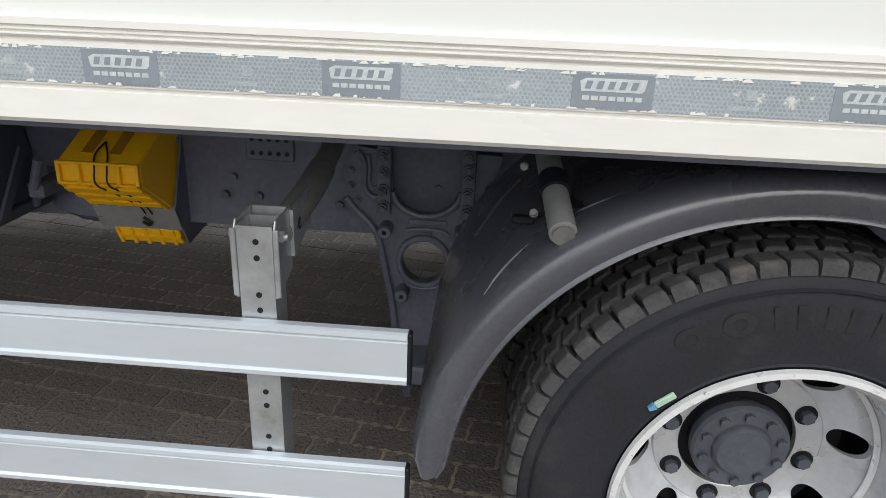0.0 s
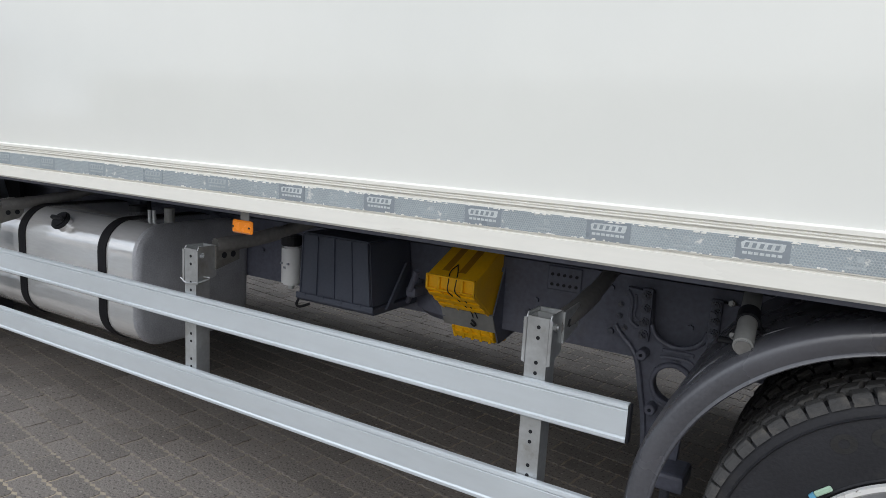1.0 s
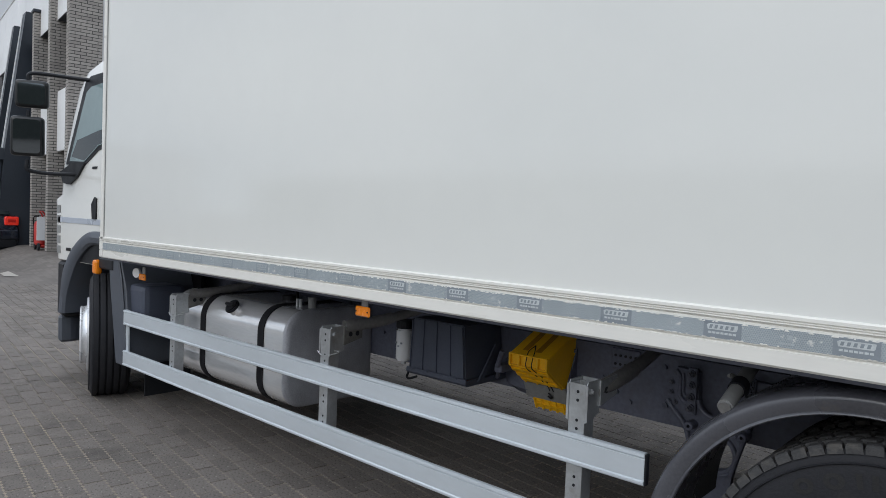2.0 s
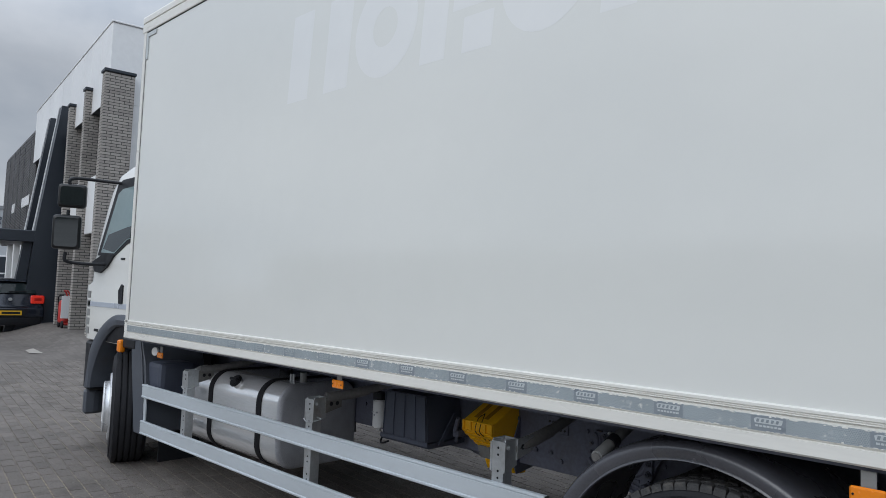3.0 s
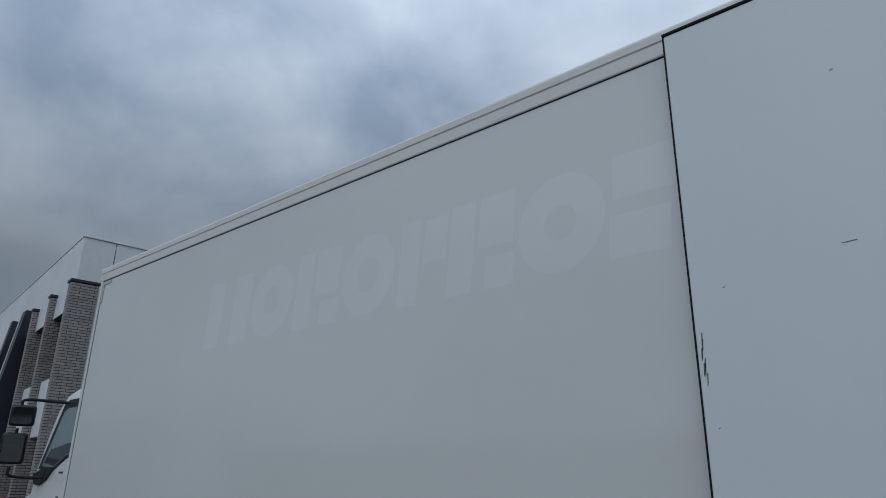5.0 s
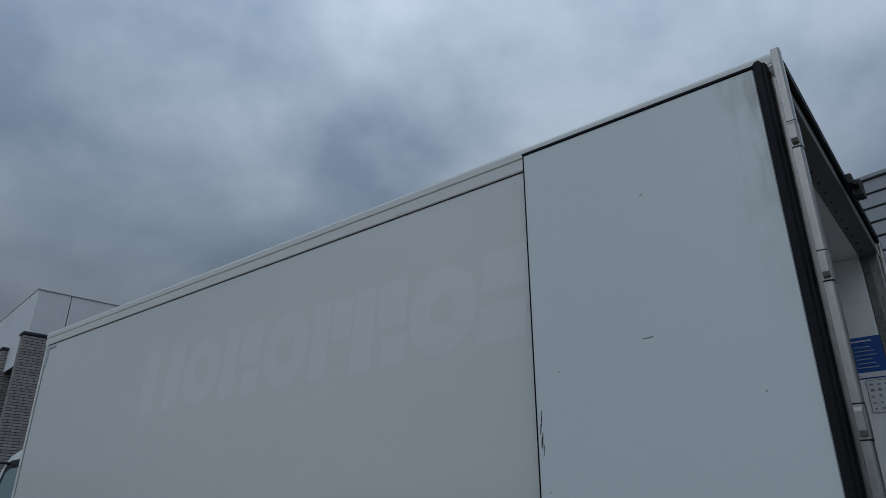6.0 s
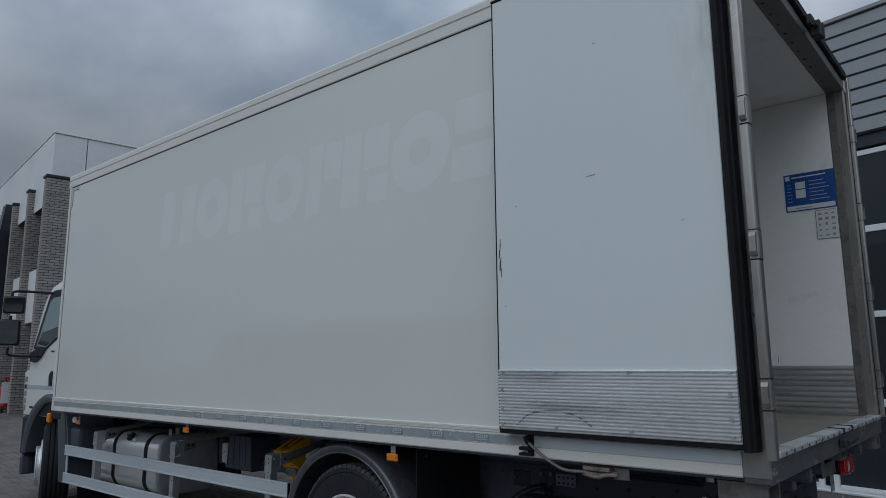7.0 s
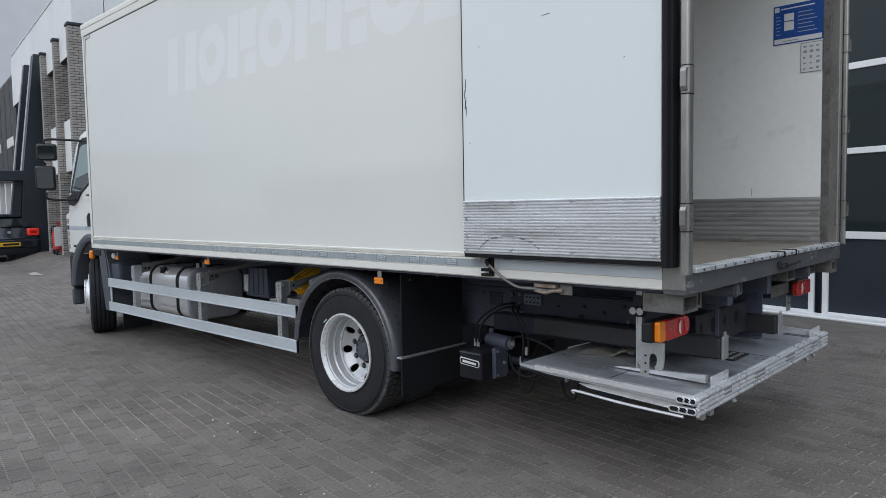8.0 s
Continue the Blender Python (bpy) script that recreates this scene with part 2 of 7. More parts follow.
M_RED = mat("red_lens", (0.55, 0.02, 0.015), 0.18, 0.0, 0.12, 40, 200, 0.1, coat=0.5)
M_LAMP_WHITE = mat("clear_lens", (0.75, 0.75, 0.74), 0.2, 0.0, 0.05, 40, 200, 0.05)
M_CAB = mat("white_cab_paint", (0.78, 0.78, 0.74), 0.22, 0.0, 0.02, 2, 30, 0.0, coat=0.6, rough_var=0.04)
M_STRIPE = mat("blue_grey_stripe", (0.42, 0.46, 0.52), 0.35, 0.0, 0.05, 6, 40, 0.0)
M_GLASS = glass("dark_glass", (0.02, 0.028, 0.03))
M_GLOSS_BLACK = mat("gloss_black_plastic", (0.008, 0.009, 0.010), 0.38, 0.0, 0.1, 6, 60, 0.02)
M_MIRROR = mat("mirror_glass", (0.22, 0.245, 0.26), 0.02, 1.0, 0.0, 3, 20, 0.0, rough_var=0.01)
M_RUSTY = mat("light_rust", (0.30, 0.25, 0.21), 0.65, 0.3, 0.35, 12, 90, 0.15, dirt=(0.16, 0.085, 0.05), dirt_at=(0.5, 0.7), dirt_scale=22)
M_FLOORBED = mat("load_floor", (0.24, 0.21, 0.17), 0.6, 0.0, 0.2, 4, 60, 0.1, dirt=(0.12, 0.10, 0.08), dirt_at=(0.55, 0.8), dirt_scale=5)
# opaque; light seen through the cab is in this pale green-tinted colour
M_CAB_GLASS = glass("tinted_cab_glass", (0.20, 0.27, 0.275))
M_DECK = mat("worn_lift_deck", (0.53, 0.555, 0.585), 0.38, 0.55, 0.22, 5, 90, 0.10, dirt=(0.17, 0.165, 0.16), dirt_at=(0.50, 0.72), dirt_scale=4, stretch=(0.4, 1, 1))
M_SILL = mat("scuffed_sill_paint", (0.115, 0.12, 0.125), 0.45, 0.3, 0.2, 6, 60, 0.05, dirt=(0.42, 0.41, 0.38), dirt_at=(0.62, 0.70), dirt_scale=7, stretch=(1, 0.5, 2))
M_STUB = mat("worn_tube_steel", (0.17, 0.165, 0.155), 0.5, 0.3, 0.25, 8, 60, 0.08, dirt=(0.06, 0.052, 0.045), dirt_at=(0.5, 0.75), dirt_scale=9)
M_LIFT_BLACK = mat("black_lift_paint", (0.026, 0.030, 0.044), 0.45, 0.1, 0.2, 6, 60, 0.05, dirt=(0.040, 0.037, 0.034), dirt_at=(0.6, 0.9), dirt_scale=6, spec=0.35)
M_CROSS = mat("rusty_dark_steel", (0.024, 0.024, 0.026), 0.6, 0.1, 0.3, 7, 60, 0.1, dirt=(0.040, 0.033, 0.027), dirt_at=(0.6, 0.85), dirt_scale=9)
M_BLUE = mat("poster_blue", (0.012, 0.075, 0.32), 0.35, 0.0, 0.06, 4, 40, 0.0)
M_PAPER = mat("paper_white", (0.70, 0.71, 0.72), 0.6, 0.0, 0.04, 8, 60, 0.0)
M_INK = mat("print_grey", (0.28, 0.30, 0.34), 0.6, 0.0, 0.1, 20, 90, 0.0)
M_CARD = mat("worn_cardboard", (0.66, 0.64, 0.57), 0.8, 0.0, 0.15, 9, 90, 0.1, dirt=(0.42, 0.39, 0.33), dirt_at=(0.5, 0.8), dirt_scale=30)
M_GHOST = mat("ghost_panel", (0.766, 0.774, 0.760), 0.14, var=0.02, scale=1.2, fine=8, bump=0.004, coat=0.6, rough_var=0.04)
M_SMUDGE = mat("dark_scuff", (0.10, 0.10, 0.10), 0.6, 0.0, 0.3, 60, 300, 0.1)
M_PAVER = mat("concrete_paver", (0.172, 0.154, 0.140), 0.85, 0.0, 0.38, 0.9, 120, 0.6, dirt=(0.085, 0.078, 0.07), dirt_at=(0.5, 0.75), dirt_scale=2.0, island=0.4, spec=0.25)
M_JOINT = mat("paver_joint_sand", (0.225, 0.195, 0.160), 0.95, 0.0, 0.35, 0.8, 60, 0.4, dirt=(0.40, 0.335, 0.245), dirt_at=(0.50, 0.66), dirt_scale=0.45)


def speckle(m, size, dark, light):
    """Coarse grit: dark pits and pale grains over the colour of a material."""
    n, l = m.node_tree.nodes, m.node_tree.links
    b = n["Principled BSDF"]
    tc = n.new("ShaderNodeTexCoord")
    for scale, lo, hi, color, much in ((size, 0.60, 0.66, dark, 0.75), (size * 0.7, 0.66, 0.72, light, 0.8)):
        no, rg, mx = n.new("ShaderNodeTexNoise"), n.new("ShaderNodeMapRange"), n.new("ShaderNodeMix")
        no.inputs["Scale"].default_value, no.inputs["Detail"].default_value = scale, 2.0
        l.new(tc.outputs["Object"], no.inputs["Vector"])
        rg.inputs["From Min"].default_value, rg.inputs["From Max"].default_value = lo, hi
        rg.inputs["To Max"].default_value = much
        l.new(no.outputs[0], rg.inputs["Value"])
        mx.data_type = "RGBA"
        l.new(rg.outputs[0], mx.inputs[0])
        l.new(b.inputs["Base Color"].links[0].from_socket, mx.inputs[6])
        mx.inputs[7].default_value = (*color, 1)
        l.new(mx.outputs[2], b.inputs["Base Color"])


speckle(M_PAVER, 85.0, (0.055, 0.05, 0.045), (0.33, 0.31, 0.28))
M_FAR = mat("far_metal_wall", (0.46, 0.48, 0.50), 0.5, 0.1, 0.06, 0.5, 8, 0.01)
M_FASCIA = mat("white_fascia_panel", (0.80, 0.805, 0.80), 0.4, 0.1, 0.05, 0.8, 10, 0.01, dirt=(0.66, 0.66, 0.65), dirt_at=(0.55, 0.9), dirt_scale=0.7)
M_BRICK = mat("grey_brick", (0.34, 0.318, 0.292), 0.85, 0.0, 0.30, 3, 60, 0.3, island=0.8)
M_MORTAR = mat("dark_mortar", (0.045, 0.043, 0.042), 0.95, 0.0, 0.2, 5, 60, 0.3)
M_NAVY = mat("dark_blue_cladding", (0.030, 0.037, 0.048), 0.42, 0.2, 0.12, 1, 30, 0.02)
M_DARK_SLAT = mat("dark_slat", (0.11, 0.105, 0.105), 0.5, 0.2, 0.25, 2, 40, 0.03)
M_SLAT = mat("grey_metal_cladding", (0.27, 0.28, 0.29), 0.45, 0.3, 0.10, 1, 30, 0.02)
M_WHITE_FRAME = mat("white_door_frame", (0.74, 0.75, 0.75), 0.4, 0.0, 0.05, 3, 40, 0.01)
M_CAR = mat("dark_metallic_car_paint", (0.024, 0.030, 0.044), 0.20, 0.35, 0.05, 3, 60, 0.0, coat=0.6, rough_var=0.05)
M_PLATE = mat("yellow_plate", (0.80, 0.48, 0.02), 0.4, 0.0, 0.04, 10, 60, 0.0)
M_FIRE_RED = mat("red_cabinet_paint", (0.42, 0.03, 0.025), 0.4, 0.0, 0.1, 4, 40, 0.02)


# ---- mesh helpers ----
def part(name, bm, material, parent=None, label="", smooth=False, m=None):
    """One mesh object from a bmesh, under its thing or part."""
    me = bpy.data.meshes.new(name)
    bmesh.ops.recalc_face_normals(bm, faces=bm.faces[:])
    bm.to_mesh(me)
    bm.free()
    me.materials.append(material)
    if smooth:
        me.polygons.foreach_set("use_smooth", [True] * len(me.polygons))
        me.set_sharp_from_angle(angle=radians(35))
    ob = new(name, me)
    ob.parent = parent
    if m is not None:
        ob.matrix_basis = m
    if label:
        ob["label"] = label
    return ob


def again(ob, m=None, parent=None):
    """Another object on the same mesh."""
    o = new(ob.name.split(".")[0], ob.data)
    o.parent = parent or ob.parent
    if m is not None:
        o.matrix_basis = m
    return o


def empty(name, at=(0, 0, 0), parent=None, rz=0.0):
    e = new(name)
    e.empty_display_size = 0.2
    e.parent = parent
    e.matrix_basis = pose(*at, 0, 0, rz)
    return e


def box(x0, x1, y0, y1, z0, z1, bevel=0.0, bm=None, seg=1):
    """A box, or a box added to bm; bevelled edges."""
    b = bmesh.new()
    bmesh.ops.create_cube(b, size=1.0, matrix=Matrix.Translation(((x0 + x1) / 2, (y0 + y1) / 2, (z0 + z1) / 2)) @ Matrix.Diagonal((abs(x1 - x0), abs(y1 - y0), abs(z1 - z0), 1)))
    if bevel:
        bmesh.ops.bevel(b, geom=b.edges[:], offset=bevel, segments=seg, affect="EDGES", profile=0.6)
    return merge(bm, b)


def merge(bm, b, m=None):
    """b added to bm (or b itself)."""
    if m is not None:
        b.transform(m)
    if bm is None:
        return b
    me = bpy.data.meshes.new("t")
    b.to_mesh(me)
    b.free()
    bm.from_mesh(me)
    bpy.data.meshes.remove(me)
    return bm


def cyl(p, q, r, bm=None, seg=16, r2=None, bevel=0.0):
    """A round bar from p to q."""
    p, q = Vector(p), Vector(q)
    b = bmesh.new()
    bmesh.ops.create_cone(b, cap_ends=True, segments=seg, radius1=r, radius2=r if r2 is None else r2, depth=(q - p).length)
    if bevel:
        bmesh.ops.bevel(b, geom=[e for e in b.edges if len(e.link_faces) == 2 and e.calc_face_angle(0) > 1.0], offset=bevel, segments=2, affect="EDGES")
    b.transform(Matrix.Translation((p + q) / 2) @ (q - p).to_track_quat("Z", "Y").to_matrix().to_4x4())
    return merge(bm, b)


def prism(points, axis, a, b_, bm=None, bevel=0.0):
    """A flat outline pushed along an axis from a to b_. Points: the other two coordinates, in x, y, z order."""
    b = bmesh.new()

    def at(u, v, w):
        return {"x": (w, u, v), "y": (u, w, v), "z": (u, v, w)}[axis]

    lo = [b.verts.new(at(u, v, a)) for u, v in points]
    hi = [b.verts.new(at(u, v, b_)) for u, v in points]
    b.faces.new(lo)
    b.faces.new(hi[::-1])
    for i in range(len(points)):
        j = (i + 1) % len(points)
        b.faces.new((lo[i], lo[j], hi[j], hi[i]))
    bmesh.ops.recalc_face_normals(b, faces=b.faces[:])
    if bevel:
        bmesh.ops.bevel(b, geom=b.edges[:], offset=bevel, segments=1, affect="EDGES")
    return merge(bm, b)


def tube(x0, x1, y0, y1, z0, z1, t, bm=None):
    """An upright square tube, open at both ends, with wall thickness t."""
    b = bmesh.new()
    loops = []
    for d in (0.0, t):
        for z in (z0, z1):
            loops.append([b.verts.new((x, y, z)) for x, y in ((x0 + d, y0 + d), (x1 - d, y0 + d), (x1 - d, y1 - d), (x0 + d, y1 - d))])
    for one, two in ((loops[0], loops[1]), (loops[3], loops[2]), (loops[1], loops[3]), (loops[2], loops[0])):
        for i in range(4):
            j = (i + 1) % 4
            b.faces.new((one[i], one[j], two[j], two[i]))
    return merge(bm, b)


def lathe(profile, seg=48, bm=None, close=False):
    """A turned shape round the y axis. Profile: (radius, y)."""
    b = bmesh.new()
    rings = []
    for r, y in profile:
        rings.append([b.verts.new((r * math.cos(2 * math.pi * i / seg), y, r * math.sin(2 * math.pi * i / seg))) for i in range(seg)])
    pairs = list(zip(rings, rings[1:])) + ([(rings[-1], rings[0])] if close else [])
    for one, two in pairs:
        for i in range(seg):
            j = (i + 1) % seg
            b.faces.new((one[i], one[j], two[j], two[i]))
    return merge(bm, b)


def sweep(points, r, bm=None, seg=10, caps=True):
    """A round tube along a bent line."""
    pts = [Vector(p) for p in points]
    b = bmesh.new()
    rings, prev = [], None
    for i, p in enumerate(pts):
        d = (pts[min(i + 1, len(pts) - 1)] - pts[max(i - 1, 0)]).normalized()
        if prev is None:
            side = d.orthogonal().normalized()
        else:
            side = (prev - d * prev.dot(d)).normalized()
        prev = side
        up = d.cross(side)
        rings.append([b.verts.new(p + r * (math.cos(2 * math.pi * k / seg) * side + math.sin(2 * math.pi * k / seg) * up)) for k in range(seg)])
    for one, two in zip(rings, rings[1:]):
        for k in range(seg):
            b.faces.new((one[k], one[(k + 1) % seg], two[(k + 1) % seg], two[k]))
    if caps:
        b.faces.new(rings[0][::-1])
        b.faces.new(rings[-1])
    return merge(bm, b)


def curve_points(ctrl, n=24):
    """A smooth line through control points (Catmull-Rom)."""
    c = [Vector(p) for p in ctrl]
    c = [2 * c[0] - c[1], *c, 2 * c[-1] - c[-2]]
    out = []
    for i in range(1, len(c) - 2):
        for k in range(n // (len(c) - 3)):
            t = k / (n // (len(c) - 3))
            a, b, d, e = c[i - 1], c[i], c[i + 1], c[i + 2]
            out.append(0.5 * (2 * b + (d - a) * t + (2 * a - 5 * b + 4 * d - e) * t * t + (3 * b - a - 3 * d + e) * t ** 3))
    return out + [c[-2]]


# ---- ground ----
PAVE_TURN = -8.5


def ground_sheet():
    bm = bmesh.new()
    v = [bm.verts.new(p) for p in ((-900, -900, -0.008), (900, -900, -0.008), (900, 900, -0.008), (-900, 900, -0.008))]
    bm.faces.new(v)
    g = part("ground", bm, M_GROUND)
    return tagged(g, "brown-grey concrete block paving of a truck yard", "ground", kind="structure")


def ground_material():
    """Far paving: rows of blocks with sandy joints."""
    m = bpy.data.materials.new("far_paving")
    m.use_nodes = True
    n, l = m.node_tree.nodes, m.node_tree.links
    b = n["Principled BSDF"]
    b.inputs["Roughness"].default_value = 0.85
    b.inputs["Specular IOR Level"].default_value = 0.25
    tc, mp = n.new("ShaderNodeTexCoord"), n.new("ShaderNodeMapping")
    mp.inputs["Rotation"].default_value = (0, 0, radians(-PAVE_TURN))
    l.new(tc.outputs["Object"], mp.inputs["Vector"])
    br = n.new("ShaderNodeTexBrick")
    br.inputs["Scale"].default_value = 1.0
    br.inputs["Brick Width"].default_value, br.inputs["Row Height"].default_value = 0.203, 0.1015
    br.inputs["Mortar Size"].default_value = 0.004
    br.inputs["Color1"].default_value, br.inputs["Color2"].default_value = (0.168, 0.151, 0.137, 1), (0.130, 0.117, 0.107, 1)
    br.inputs["Mortar"].default_value = (0.120, 0.111, 0.100, 1)
    l.new(mp.outputs[0], br.inputs["Vector"])
    nz = n.new("ShaderNodeTexNoise")
    nz.inputs["Scale"].default_value, nz.inputs["Detail"].default_value = 0.5, 7.0
    l.new(tc.outputs["Object"], nz.inputs["Vector"])
    rng = n.new("ShaderNodeMapRange")
    rng.inputs["From Min"].default_value, rng.inputs["From Max"].default_value = 0.3, 0.7
    rng.inputs["To Min"].default_value, rng.inputs["To Max"].default_value = 0.75, 1.2
    l.new(nz.outputs[0], rng.inputs["Value"])
    sc = n.new("ShaderNodeVectorMath")
    sc.operation = "SCALE"
    l.new(br.outputs["Color"], sc.inputs[0])
    l.new(rng.outputs[0], sc.inputs["Scale"])
    l.new(sc.outputs[0], b.inputs["Base Color"])
    return m


M_GROUND = ground_material()
ground = ground_sheet()


# ---- the truck ----
SIDE, WIDTH, INNER = 0.0, 2.44, 0.078
truck = empty("box_truck", (0, 0, 0))
tagged(truck, "white refrigerated box truck with open rear doors and folded tail lift", "truck")


def pt(name, bm, material, label="", parent=None, smooth=False):
    return part(name, bm, material, parent or truck, label, smooth)


TAPE_WORN = 2.60


def cargo_body():
    for y0, y1, y2 in ((0.006, 0.045, 0.075), (WIDTH - 0.006, WIDTH - 0.045, WIDTH - 0.075)):
        pt("side_panel", box(0.058, 6.56, min(y0, y1), max(y0, y1), 1.10, 3.285, 0.002), M_PANEL, "off-white smooth cargo side panel")
        y2 = WIDTH - INNER if y2 > 1 else y2
        pt("inner_wall", box(0.091, 6.55, min(y1, y2) + 0.001, max(y1, y2) - 0.001, 1.11, 3.27), M_INSIDE, "off-white inner lining")
    # lower edge extrusion with ribs and grooves
    for s in (1, -1):
        def yy(v):
            return v if s > 0 else WIDTH - v
        prof = [(0.05, 1.022), (0.006, 1.019), (0.0, 1.025), (0.0, 1.0615), (0.004, 1.063), (0.004, 1.0662), (0.0, 1.0680), (0.0, 1.1180), (0.003, 1.1195), (0.003, 1.1215), (-0.001, 1.1232),
                (-0.003, 1.1255), (-0.003, 1.1270), (0.0015, 1.1280), (0.0015, 1.1300), (-0.002, 1.1312), (-0.002, 1.1330), (0.0015, 1.1340), (0.0015, 1.1358), (-0.003, 1.1372), (-0.003, 1.1455), (0.0045, 1.1495), (0.05, 1.1495)]
        pt("bottom_rail", prism([(yy(v), z) for v, z in prof], "x", 0.0, 6.552), M_RAIL_WHITE, "cream ribbed bottom rail")
        top = [(0.05, 3.272), (-0.001, 3.272), (-0.004, 3.278), (-0.004, 3.336), (0.002, 3.339), (0.002, 3.344), (-0.006, 3.348), (-0.006, 3.384), (0.0, 3.398), (0.09, 3.410), (0.09, 3.36)]
        pt("roof_rail", prism([(yy(v), z) for v, z in top], "x", -0.005, 6.66), M_RAIL_WHITE, "white grooved roof rail")
        pt("panel_joint", box(0.05, 6.56, *sorted((yy(0.0035), yy(0.02))), 3.2670, 3.2712), M_SEAL, "dark sealing joint")
        pt("front_corner_post", prism([(0.0, yy(0.02)), (0.018, yy(-0.003)), (0.058, yy(-0.003)), (0.058, yy(0.06)), (0.0, yy(0.06))], "z", 1.03, 3.271), M_RAIL_WHITE, "white corner extrusion")
        pt("corner_joint", box(0.0582, 0.0600, *sorted((yy(0.002), yy(0.02))), 1.149, 3.262), M_STEEL_GREY)
    pt("front_wall", box(0.0, 0.09, 0.061, WIDTH - 0.061, 1.03, 3.40), M_PANEL)
    pt("roof", box(0.0, 6.62, 0.091, WIDTH - 0.091, 3.36, 3.404, 0.004), M_PANEL, "white roof panel")
    pt("inner_ceiling", box(0.091, 6.55, 0.0755, WIDTH - 0.0755, 3.272, 3.30), M_INSIDE)
    pt("load_floor", box(0.091, 6.61, 0.0755, WIDTH - 0.0755, 1.05, 1.105), M_FLOORBED, "worn brown load floor")
    pt("underfloor", box(0.02, 6.55, 0.06, WIDTH - 0.06, 1.0, 1.049), M_CHASSIS)
    # angle piece at the front upper corner of the side panel
    bm = box(0.062, 0.22, -0.001, 0.007, 3.230, 3.261)
    box(0.062, 0.095, -0.001, 0.007, 3.065, 3.2299, 0, bm)
    pt("corner_patch", bm, M_TAPE_PRINT, "grey corner patch")
    # reflective marking tape with a plain printed patch at even spaces
    pt("marking_tape", box(0.062, 5.62, -0.0012, 0.004, 1.0705, 1.1135), M_TAPE, "worn grey honeycomb reflective tape")
    for k in range(-13, 6):
        x = 3.863 + 0.2915 * k
        worn = x < TAPE_WORN
        dark, ink = (M_TAPE_WORN, M_TAPE_FAINT) if worn else (M_TAPE_DARK, M_TAPE_PRINT)
        patch = pt("tape_patch", box(x - 0.0465, x + 0.0465, -0.0018, -0.0005, 1.0725, 1.1120), dark)
        band = pt("printed_bar", prism([(x - 0.036, 1.0915), (x + 0.033, 1.0915), (x + 0.036, 1.0945), (x + 0.038, 1.1065), (x - 0.031, 1.1065), (x - 0.038, 1.1030)], "y", -0.0022, -0.001), ink, "", patch)
        for j in range(5):
            u = x - 0.0325 + 0.0130 * j
            pt("print_gap", prism([(u, 1.0945), (u + 0.0070, 1.0945), (u + 0.0095, 1.1035), (u + 0.0025, 1.1035)], "y", -0.0026, -0.0012), dark, "", band)
        for j in range(7):
            u = x - 0.034 + 0.0100 * j
            pt("printed_bar", box(u, u + 0.0078, -0.0022, -0.001, 1.0815, 1.0865), ink, "", patch)
        # faint approval print midway between the patches
        if x + 0.17 < 5.6:
            pt("faint_print", box(x + 0.131, x + 0.166, -0.0016, -0.0005, 1.0775, 1.0815), M_TAPE_FAINT)
            pt("faint_print", box(x + 0.137, x + 0.143, -0.0016, -0.0005, 1.0865, 1.0905), M_TAPE_FAINT)
            pt("faint_print", box(x + 0.149, x + 0.161, -0.0016, -0.0005, 1.0895, 1.1005), M_TAPE_FAINT)
    rnd = random.Random(21)
    bm = bmesh.new()
    for k in range(420):
        x, up = rnd.uniform(1.6, 5.6), rnd.random() < 0.6
        w, h = rnd.uniform(0.003, 0.016), rnd.uniform(0.001, 0.0042)
        z = 1.1135 - h if up else 1.0705
        prism([(x, z), (x + w, z), (x + w * rnd.uniform(0.5, 1.0), z + h), (x + w * rnd.uniform(0.0, 0.4), z + h * rnd.uniform(0.5, 1.1))], "y", -0.0014 - 0.0011 * rnd.random(), -0.0005, bm)
    pt("peeled_edge", bm, M_RAIL_WHITE, "small peeled gaps along the tape edge")["kind"] = "stuff"
    # rear stretch of the bottom rail, bare metal
    pt("rail_cover", box(5.64, 6.548, -0.0035, 0.003, 1.069, 1.119, 0.001), M_ALU_RAIL, "scratched bare rail cover")


cargo_body()


